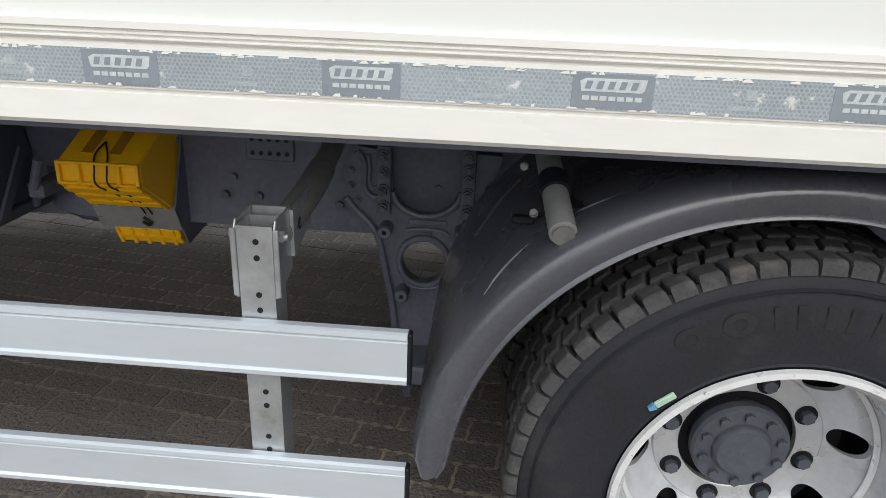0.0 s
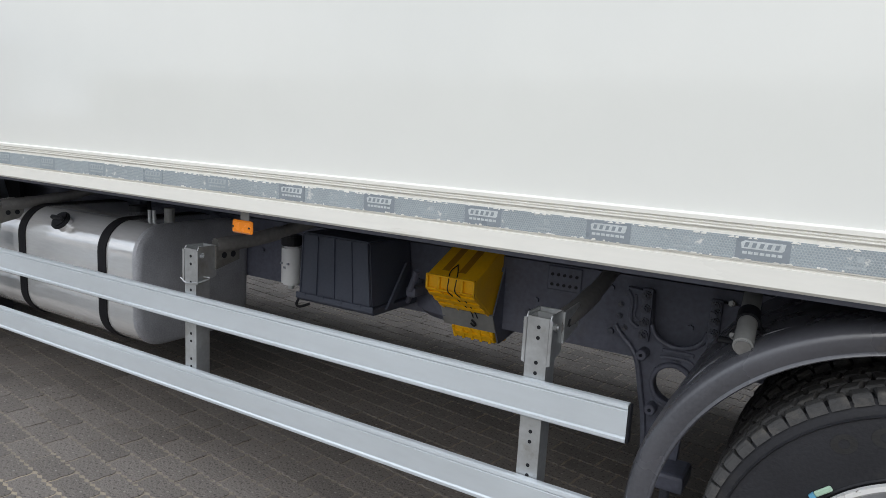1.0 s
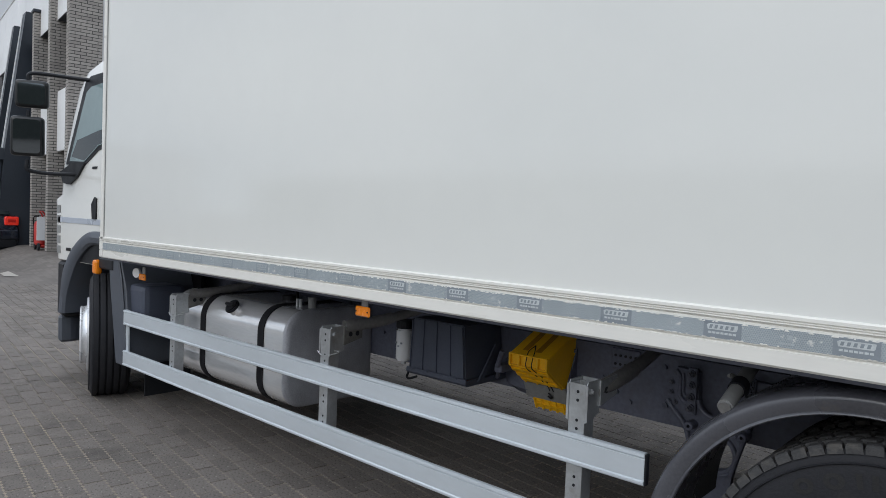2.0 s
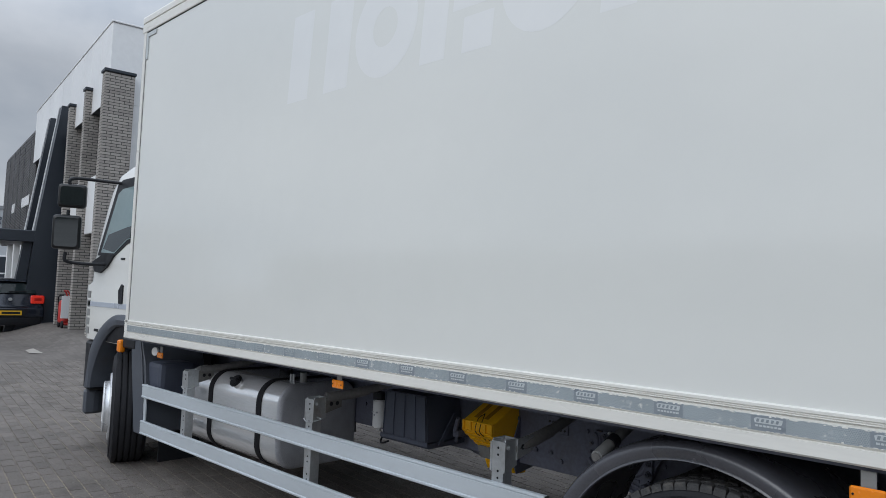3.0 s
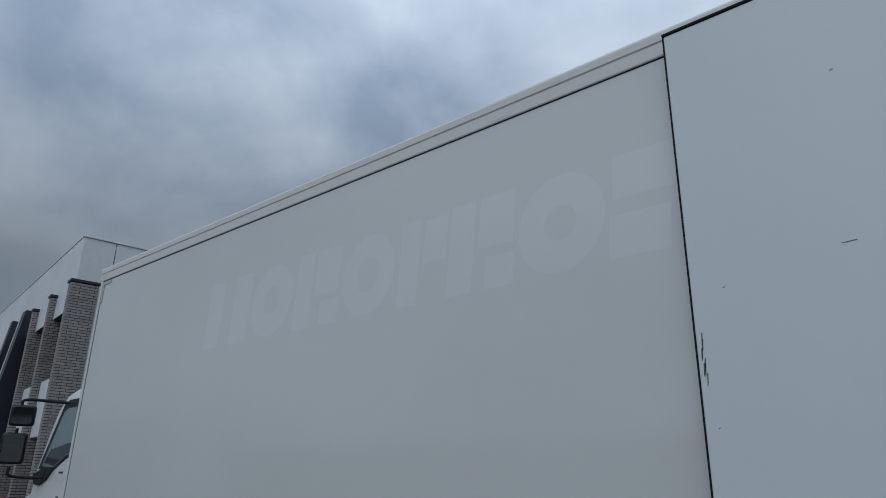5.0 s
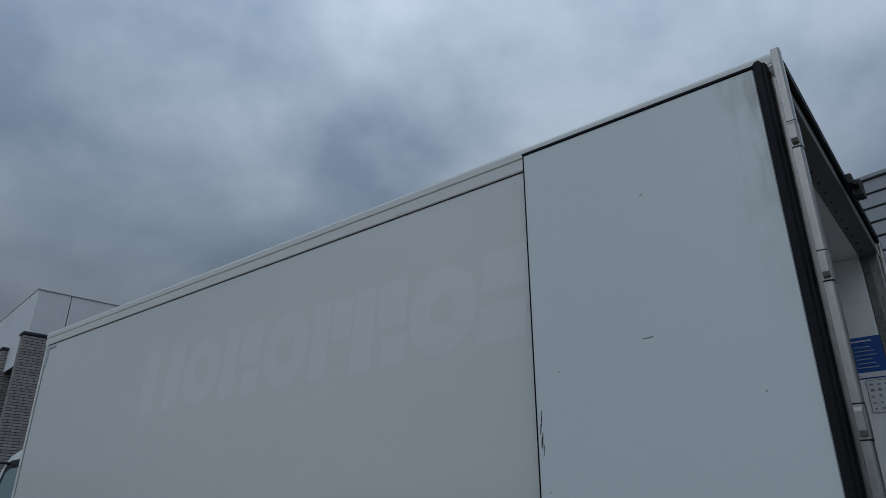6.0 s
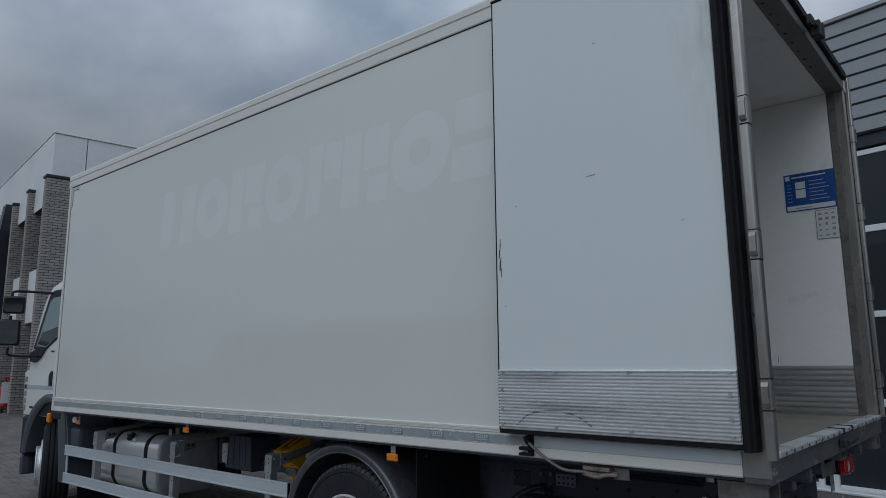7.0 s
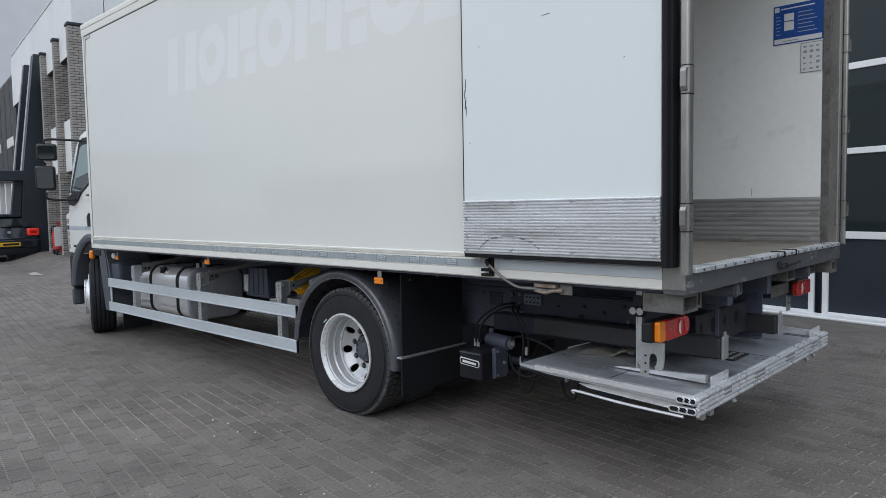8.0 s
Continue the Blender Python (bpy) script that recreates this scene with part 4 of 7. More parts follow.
    hub = [(0.001, hub_y), (0.047, hub_y), (0.053, hub_y + 0.007), (0.055, hub_y + 0.014), (0.084, hub_y + 0.016), (0.089, hub_y + 0.023), (0.089, hub_y + 0.040), (0.080, hub_y + 0.050), (0.076, disc_y + 0.04)]
    h = part("hub", lathe(hub, 40), M_HUB, e, "dark grey axle hub", True)
    for k in range(10):
        a = 2 * math.pi * k / 10
        b8 = 2 * math.pi * (k + 0.5) / 8 + radians(8)
        x, z = 0.1305 * math.cos(b8), 0.1305 * math.sin(b8)
        if k < 8:
            part("nut_seat", cyl((x, disc_y - 0.002, z), (x, disc_y - 0.0055, z), 0.0205, seg=18), M_SEAL, e)
            part("wheel_nut", cyl((x, disc_y - 0.003, z), (x, disc_y - 0.018, z), 0.0130, seg=6), M_HUB, e)
        if not front:
            x, z = 0.0705 * math.cos(a + 0.3), 0.0705 * math.sin(a + 0.3)
            part("hub_bolt", cyl((x, hub_y + 0.024, z), (x, hub_y + 0.006, z), 0.0095, seg=6), M_HUB, h)
    if not front:
        part("disc_bead", lathe([(R_RIM - 0.0255, 0.138), (R_RIM - 0.030, 0.1315), (R_RIM - 0.0360, 0.1325), (R_RIM - 0.0385, 0.138), (R_RIM - 0.0365, 0.1435)], 72), M_RIM_LIP, e, "bright bead round the disc", True)
        # thin black ring stands for the shaded groove between barrel and disc
        part("disc_shade_ring", lathe([(R_RIM - 0.0300, 0.1440), (R_RIM - 0.0325, 0.1435), (R_RIM - 0.0350, 0.1455)], 64), M_SEAL, e)
    part("brake_drum", lathe([(0.0, 0.215), (0.20, 0.215), (0.20, 0.32), (0.0, 0.32)], 32), M_SEAL, e)
    if front:
        part("nut_ring", lathe([(0.160, -0.020), (0.168, -0.050), (0.180, -0.058), (0.196, -0.056), (0.204, -0.048), (0.200, -0.036), (0.206, -0.012), (0.19, -0.012)], 48), M_ALU, e, "bright stainless wheel nut ring", True)
    if not front and not mirror:
        b = box(-0.013, 0.022, -0.0065, 0.001, -0.0055, 0.0055, 0.002)
        b.transform(pose(-0.209, 0, 0.197, 0, -40, 0))
        tag = part("valve_tag", b, mat("pale_green_tag", (0.36, 0.52, 0.40), 0.5), e, "pale green tag on the tyre")
        b = prism([(-0.024, -0.002), (-0.013, -0.0055), (-0.013, 0.0055), (-0.024, 0.003)], "y", -0.0065, 0.001)
        b.transform(pose(-0.209, 0, 0.197, 0, -40, 0))
        part("tag_tip", b, mat("blue_tip", (0.10, 0.32, 0.48), 0.5), tag)
    return e


TYRE_CACHE = {}
REAR_X, FRONT_X = 4.224, -0.42
wheel("wheel", (REAR_X, 0.106, AXLE_Z), False, False)
wheel("wheel", (REAR_X, WIDTH - 0.095, AXLE_Z), True, False)
wheel("wheel", (FRONT_X - 0.255, 0.198, AXLE_Z), False, True, -20)
wheel("wheel", (FRONT_X - 0.255, WIDTH - 0.20, AXLE_Z), True, True, -20)
pt("rear_axle", cyl((REAR_X, 0.4, AXLE_Z), (REAR_X, WIDTH - 0.4, AXLE_Z), 0.07), M_CHASSIS)
pt("front_axle", cyl((FRONT_X - 0.12, 0.45, R_TYRE - 0.04), (FRONT_X - 0.12, WIDTH - 0.45, R_TYRE - 0.04), 0.05), M_CHASSIS)
pt("differential", lathe([(0.02, 0.95), (0.16, 1.05), (0.2, 1.25), (0.18, 1.4), (0.02, 1.6)], 24, None), M_CHASSIS).matrix_basis = pose(REAR_X, 0, R_TYRE)


def chassis():
    for y0, y1 in ((0.88, 0.95), (1.49, 1.56)):
        o, i = (y0, y1) if y0 < 1 else (y1, y0)
        t = 0.008 if o < i else -0.008
        prof = [(o, 0.565), (i, 0.565), (i, 0.573), (o + t, 0.573), (o + t, 0.832), (i, 0.832), (i, 0.84), (o, 0.84)]
        pt("chassis_rail", prism(prof, "x", -1.3, 6.45), M_CHASSIS, "dark grey chassis rail")
        pt("subframe_rail", box(0.1, 6.5, min(o, i), max(o, i), 0.842, 0.999, 0.004), M_CHASSIS, "dark subframe rail")
    for x in (0.3, 1.5, 2.7, 3.5, 4.8, 5.9):
        pt("cross_member", box(x, x + 0.08, 0.951, 1.489, 0.62, 0.80, 0.006), M_CHASSIS)
    # bolt pattern on the near rail and the perforated plate
    random.seed(8)
    for k in range(46):
        x, z = 0.2 + 0.135 * k + 0.03 * random.random(), random.choice((0.62, 0.70, 0.79))
        pt("rail_bolt", cyl((x, 0.881, z), (x, 0.868, z), 0.011, None, 6), M_CHASSIS)
    bm = box(3.102, 3.228, 0.872, 0.88, 0.749, 0.835, 0.003)
    plate = pt("perforated_plate", bm, M_CHASSIS, "dark grey plate with two rows of holes")
    for j in range(2):
        for k in range(5):
            pt("hole", cyl((3.120 + 0.0225 * k, 0.8725, 0.769 + 0.036 * j), (3.120 + 0.0225 * k, 0.869, 0.769 + 0.036 * j), 0.0058, seg=10), M_PLASTIC, "", plate)
    # cast hanger of the rear suspension ahead of the axle
    arch = [(3.484, 0.800), (3.489, 0.700), (3.498, 0.674), (3.516, 0.655), (3.547, 0.641), (3.575, 0.638), (3.604, 0.642), (3.635, 0.658), (3.655, 0.680), (3.664, 0.706), (3.664, 0.807)]
    left = [(3.400, 0.810), (3.376, 0.780), (3.366, 0.736), (3.366, 0.675), (3.396, 0.637), (3.429, 0.607), (3.452, 0.564), (3.473, 0.466), (3.489, 0.387), (3.506, 0.200)]
    right = [(3.607, 0.200), (3.624, 0.431), (3.640, 0.500), (3.659, 0.562), (3.681, 0.632), (3.705, 0.690), (3.729, 0.732), (3.756, 0.764), (3.758, 0.803)]
    hole = [(3.572 + 0.058 * math.cos(2 * math.pi * k / 28), 0.513 + 0.060 * math.sin(2 * math.pi * k / 28)) for k in range(28)]

    def cast(outer, inner, y0, y1):
        b = bmesh.new()
        loops = []
        for pts in (outer, inner):
            if pts:
                vs = [b.verts.new((x, y0, z)) for x, z in pts]
                loops += [b.edges.new((vs[i], vs[(i + 1) % len(vs)])) for i in range(len(vs))]
        bmesh.ops.triangle_fill(b, use_beauty=True, edges=loops)
        grown = bmesh.ops.extrude_face_region(b, geom=b.faces[:])
        bmesh.ops.translate(b, vec=(0, y1 - y0, 0), verts=[v for v in grown["geom"] if isinstance(v, bmesh.types.BMVert)])
        return b

    br = pt("hanger_bracket", cast(left + right + arch[::-1], hole, 0.836, 0.866), M_CHASSIS, "dark cast suspension hanger bracket with a round opening")
    collar = lathe([(0.057, 0.0), (0.057, -0.010), (0.060, -0.013), (0.067, -0.013), (0.071, -0.010), (0.073, 0.0)], 36)
    collar.transform(pose(3.572, 0.836, 0.513) @ Matrix.Diagonal((1, 1, 1.03, 1)))
    pt("hole_rim", collar, M_CHASSIS, "", br, True)

    def rib(points, r, y=0.830):
        return pt("edge_rib", sweep(curve_points([(x, y, z) for x, z in points], 8 * len(points)), r, None, 8), M_CHASSIS, "", br, True)
    rib([(3.370, 0.678), (3.398, 0.643), (3.430, 0.612), (3.455, 0.566), (3.476, 0.466), (3.492, 0.387), (3.505, 0.25)], 0.0095)
    rib(arch[1:-1], 0.0085)
    rib([(3.400, 0.800), (3.418, 0.770), (3.417, 0.730), (3.420, 0.700), (3.438, 0.683), (3.458, 0.682)], 0.0085)
    rib([(3.428, 0.790), (3.432, 0.750), (3.430, 0.722), (3.440, 0.706), (3.456, 0.708)], 0.005)
    rib([(3.527, 0.598), (3.560, 0.603), (3.610, 0.602), (3.634, 0.590)], 0.0065)
    rib([(3.520, 0.560), (3.511, 0.513), (3.520, 0.466), (3.545, 0.440), (3.600, 0.440), (3.618, 0.452)], 0.0060)
    rib([(3.622, 0.440), (3.638, 0.500), (3.656, 0.562), (3.678, 0.632)], 0.0085)
    pt("cast_bar", box(3.530, 3.630, 0.829, 0.837, 0.615, 0.629, 0.002), M_CHASSIS, "", br)
    pt("cast_bar", box(3.555, 3.592, 0.829, 0.837, 0.588, 0.596, 0.002), M_CHASSIS, "", br)
    # stacked bolts on raised pads along both sides of the arch
    for x, zs in ((3.469, (0.796, 0.753, 0.708, 0.667)), (3.679, (0.803, 0.776, 0.750, 0.711, 0.666))):
        pt("bolt_pad", box(x - 0.018, x + 0.018, 0.815, 0.838, 0.640, 0.818, 0.007, None, 2), M_CHASSIS, "", br)
        for z in zs:
            b = cyl((x, 0.816, z), (x, 0.803, z), 0.0155, None, 16, bevel=0.003)
            cyl((x, 0.803, z), (x, 0.790, z), 0.0120, b, 6)
            cyl((x, 0.790, z), (x, 0.780, z), 0.0070, b, 10)
            pt("bolt", b, M_BOLT, "", br)
    for x, z in ((3.475, 0.603), (3.520, 0.428), (3.668, 0.605)):
        b = lathe([(0.006, 0.036), (0.006, -0.006), (0.015, -0.006), (0.018, -0.002), (0.018, 0.050)], 20)
        b.transform(pose(x, 0.792, z))
        pt("bush", b, M_CHASSIS, "", br, True)
    for x, z in ((3.402, 0.789), (3.383, 0.748), (3.382, 0.709), (3.400, 0.671)):
        b = cyl((x, 0.838, z), (x, 0.830, z), 0.0105, None, 14)
        cyl((x, 0.830, z), (x, 0.822, z), 0.0075, b, 6)
        pt("bolt", b, M_BOLT, "", br)
    for x, z in ((3.344, 0.640), (3.039, 0.651), (3.129, 0.652)):
        pt("rail_bolt", cyl((x, 0.881, z), (x, 0.866, z), 0.012, None, 6), M_BOLT)
    pt("spring_clamp", box(3.520, 3.66, 0.72, 0.86, 0.205, 0.262, 0.012, None, 2), M_CHASSIS, "dark spring clamp block", br)
    pt("clamp_bolt", cyl((3.545, 0.765, 0.150), (3.545, 0.765, 0.21), 0.016, None, 10), M_BOLT, "", br)
    pt("clamp_bolt", cyl((3.600, 0.765, 0.150), (3.600, 0.765, 0.21), 0.016, None, 10), M_BOLT, "", br)
    # air tank and drive shaft in the dark middle
    pt("air_tank", cyl((1.9, 1.3, 0.62), (2.75, 1.3, 0.62), 0.13, None, 24, bevel=0.03), M_CHASSIS, "black air tank")
    pt("drive_shaft", cyl((-0.2, 1.28, 0.62), (4.0, 1.28, 0.50), 0.05), M_CHASSIS)
    pt("gearbox", box(-1.2, 0.1, 1.0, 1.56, 0.45, 1.0, 0.08), M_CHASSIS)
    # low round silencer body seen behind the battery box
    pt("spare_drum", lathe([(0.0, 0.0), (0.20, 0.0), (0.24, 0.03), (0.24, 0.14), (0.0, 0.14)], 32), M_CHASSIS, "", None, True).matrix_basis = pose(2.72, 1.05, 0.56, 90, 0, 0)
    pt("far_skirt", box(0.1, 3.7, WIDTH - 0.17, WIDTH - 0.14, 0.597, 0.697, 0.006), M_ALU_RAIL, "aluminium guard rail")
    pt("far_skirt", box(0.1, 3.7, WIDTH - 0.17, WIDTH - 0.14, 0.337, 0.437, 0.006), M_ALU_RAIL, "aluminium guard rail")


chassis()


def side_guard():
    for z in (0.590, 0.330):
        prof = [(0.146, z + 0.0955), (0.133, z + 0.0955), (0.1275, z + 0.0925), (0.1265, z + 0.0850), (0.1310, z + 0.0815), (0.1315, z + 0.0790), (0.1295, z + 0.0775), (0.1295, z + 0.0185), (0.1315, z + 0.0170), (0.1310, z + 0.0145),
                (0.1265, z + 0.0110), (0.1265, z + 0.0035), (0.1310, z), (0.146, z), (0.146, z + 0.005), (0.140, z + 0.005), (0.140, z + 0.0905), (0.146, z + 0.0905)]
        rail = pt("guard_rail", prism(prof, "x", 0.07, 3.617), M_ALU_RAIL, "anodised aluminium side guard rail")
        pt("rail_end_cap", box(3.6172, 3.624, 0.1285, 0.149, z + 0.001, z + 0.094, 0.002), M_PLASTIC, "", rail)
    bm = prism([(0.062, 0.337), (0.105, 0.332), (0.098, 0.684), (0.055, 0.684)], "y", 0.150, 0.158)
    pt("front_strip", bm, M_ALU_RAIL, "aluminium end strip")
    for x in (0.69, 2.10, 3.374):
        near = x > 3
        post = pt("guard_post", tube(x - 0.0285, x + 0.0285, 0.1495, 0.206, 0.345, 0.842, 0.004), M_GALV, "galvanised perforated guard post")
        for k in range(6):
            z = 0.803 - 0.0905 * k
            if abs(z - 0.387) > 0.05 and abs(z - 0.647) > 0.05:
                for dz in (-0.0135, 0.0135):
                    pt("hole", cyl((x + 0.002, 0.1505, z + dz), (x + 0.002, 0.1485, z + dz), 0.0050, None, 12), M_PLASTIC, "", post)
        # open-topped collar: two side cheeks with folded edges and a back
        for sx in (-1, 1):
            cheek = [(0.1465, 0.722), (0.156, 0.718), (0.232, 0.742), (0.232, 0.850), (0.158, 0.850), (0.150, 0.838)]
            pt("post_cheek", prism(cheek, "x", *sorted((x + sx * 0.0295, x + sx * 0.0335)), None, 0.001), M_GALV, "", post)
            pt("folded_edge", box(*sorted((x + sx * 0.0295, x + sx * 0.0385)), 0.1465, 0.1505, 0.723, 0.838, 0.0015), M_GALV, "", post)
        pt("post_back", box(x - 0.0290, x + 0.0290, 0.226, 0.231, 0.742, 0.850, 0.001), M_GALV, "", post)
        # black filling block stands for the shade down the open tube
        pt("post_shade_block", box(x - 0.0243, x + 0.0243, 0.1538, 0.2018, 0.70, 0.812), M_PLASTIC, "black block for the shade inside the open post", post)
        for sx in (-1, 1):
            b = cyl((x + sx * 0.0335, 0.172, 0.818), (x + sx * 0.042, 0.172, 0.818), 0.010, None, 6)
            cyl((x + sx * 0.042, 0.172, 0.818), (x + sx * 0.047, 0.172, 0.818), 0.006, b, 10)
            pt("bolt", b, M_GALV, "", post)
        # arm back to the chassis
        if near:
            path = curve_points([(x + 0.012, 0.225, 0.805), (x + 0.026, 0.38, 0.832), (x + 0.030, 0.55, 0.872), (x + 0.034, 0.70, 0.925), (x + 0.036, 0.80, 0.97)], 24)
        else:
            path = curve_points([(x + 0.02, 0.24, 0.845), (x + 0.06, 0.40, 0.86), (x + 0.10, 0.55, 0.89), (x + 0.16, 0.66, 0.93), (x + 0.20, 0.80, 0.97)], 24)
        arm = pt("guard_arm", sweep(path, 0.0225, seg=14), M_ARM, "dull grey tube arm", post, True)
        pt("arm_sleeve", sweep(path[:10], 0.0265, seg=14), M_ARM, "", arm, True)
        b = prism([(0.225, 0.765), (0.33, 0.790), (0.33, 0.852), (0.225, 0.846)], "x", x + 0.034, x + 0.040)
        pt("arm_bracket", b, M_GALV if near else M_STUB, "", post)
        for y in (0.26, 0.30):
            pt("hole", cyl((x + 0.0402, y, 0.812), (x + 0.0415, y, 0.812), 0.011, None, 12), M_PLASTIC, "", post)
        if not near:
            wire = curve_points([(x - 0.05, 0.15, 0.735), (x - 0.02, 0.148, 0.722), (x + 0.03, 0.15, 0.728), (x + 0.05, 0.19, 0.742), (x + 0.0, 0.158, 0.748), (x - 0.05, 0.17, 0.742)], 30)
            pt("wire_pin", sweep(wire, 0.003, seg=6), M_GALV, "", post)


side_guard()


def rear_fender():
    for s in (1, -1):
        def yy(v):
            return v if s > 0 else WIDTH - v
        # arched cover: rolled outer lip, then a broad shell over both tyres
        prof = [(0.4965, 0.108), (0.4955, 0.1010), (0.4985, 0.0965), (0.5020, 0.0980), (0.5050, 0.1005), (0.5160, 0.0955), (0.5290, 0.0910), (0.5405, 0.0925), (0.5495, 0.1000), (0.5555, 0.1140), (0.5595, 0.1350), (0.5612, 0.1700),
                (0.5640, 0.30), (0.5680, 0.69), (0.5620, 0.69), (0.5570, 0.30), (0.5530, 0.165), (0.5470, 0.1300), (0.5400, 0.1160), (0.5270, 0.1070), (0.5080, 0.1080)]
        b = bmesh.new()
        rings = []
        n = 64
        for k in range(n + 1):
            a = radians(-6 + 184.5 * k / n)
            near_end = max(0.0, 1.0 - (1 - k / n) / 0.032)
            pinch = math.sqrt(max(0.0, 1 - near_end * near_end)) * 0.45 + 0.55
            rings.append([b.verts.new((4.185 + (0.527 + (r - 0.527) * (pinch if y < 0.2 else 1.0)) * math.cos(a), yy(y), 0.424 + (0.527 + (r - 0.527) * (pinch if y < 0.2 else 1.0)) * math.sin(a))) for r, y in prof])
        for one, two in zip(rings, rings[1:]):
            for i in range(len(prof)):
                j = (i + 1) % len(prof)
                b.faces.new((one[i], one[j], two[j], two[i]))
        b.faces.new(rings[0])
        b.faces.new(rings[-1][::-1])
        f = pt("fender", b, M_FENDER, "dusty dark plastic wheel arch with broad inner shell", None, True)
        # moulded creases on the shell
        def on_shell(deg, y, lift):
            r = 0.5612 + 0.009 * (y - 0.17) + lift
            return (4.185 + r * math.cos(radians(deg)), yy(y), 0.424 + r * math.sin(radians(deg)))
        pt("moulded_rib", sweep(curve_points([on_shell(144.0, 0.150, -0.003), on_shell(141.0, 0.165, -0.001), on_shell(137.5, 0.177, -0.001), on_shell(134.0, 0.185, -0.002)], 18), 0.0035, None, 8), M_FENDER, "", f, True)
        pt("moulded_rib", sweep(curve_points([on_shell(124.6, 0.186, -0.001), on_shell(121.5, 0.180, -0.001), on_shell(116.0, 0.172, -0.003)], 18), 0.0030, None, 8), M_FENDER, "", f, True)
        pt("moulded_rib", sweep(curve_points([on_shell(147.0, 0.46, 0.002), on_shell(140.0, 0.50, 0.003), on_shell(134.0, 0.53, 0.002)], 18), 0.006, None, 8), M_FENDER, "", f, True)
        pt("flap_bar", box(4.755, 4.80, *sorted((yy(0.09), yy(0.70))), 0.452, 0.464, 0.003), M_GALV, "", f)
        flap = prism([(yy(0.085), 0.452), (yy(0.70), 0.46), (yy(0.70), 0.245), (yy(0.085), 0.222)], "x", 4.802, 4.812)
        pt("mud_flap", flap, M_PLASTIC, "black rubber mud flap", f)
        pt("back_panel", box(4.762, 4.772, *sorted((yy(0.125), yy(0.70))), 0.462, 0.985, 0.003), M_PLASTIC, "", f)
        for y in (0.2, 0.45):
            pt("screw", cyl((4.771, yy(y), 0.94), (4.777, yy(y), 0.94), 0.006, None, 8), M_GALV, "", f)
    bar = cyl((3.810, 0.55, 0.995), (3.839, 0.115, 0.872), 0.0205, None, 24, bevel=0.004)
    t = pt("fender_tube", bar, M_STEEL_GREY, "grey fender support tube with end cap", None, True)
    pt("tube_cap", cyl((3.8392, 0.1135, 0.8715), (3.8394, 0.1105, 0.8707), 0.0165, None, 20), M_ARM, "", t)
    pt("clamp", cyl((3.8295, 0.260, 0.9130), (3.8325, 0.215, 0.9003), 0.0245, None, 24, bevel=0.002), M_PLASTIC, "", t, True)
    strap = sweep(curve_points([(3.851, 0.245, 0.906), (3.858, 0.225, 0.893), (3.866, 0.205, 0.890), (3.876, 0.190, 0.898)], 16), 0.005, None, 8)
    pt("clamp_strap", strap, M_PLASTIC, "", t, True)
    for p, q in (((3.787, 0.318, 0.918), (3.785, 0.298, 0.921)), ((3.806, 0.262, 0.850), (3.803, 0.236, 0.862))):
        b = cyl(p, q, 0.0075, None, 6)
        cyl(q, Vector(q) + (Vector(q) - Vector(p)) * 0.4, 0.005, b, 10)
        pt("bolt", b, M_STEEL_GREY, "", t)
    pt("clamp_foot", box(3.770, 3.806, 0.245, 0.265, 0.838, 0.850, 0.003), M_PLASTIC, "", t)


rear_fender()


FILL_X = 1.085


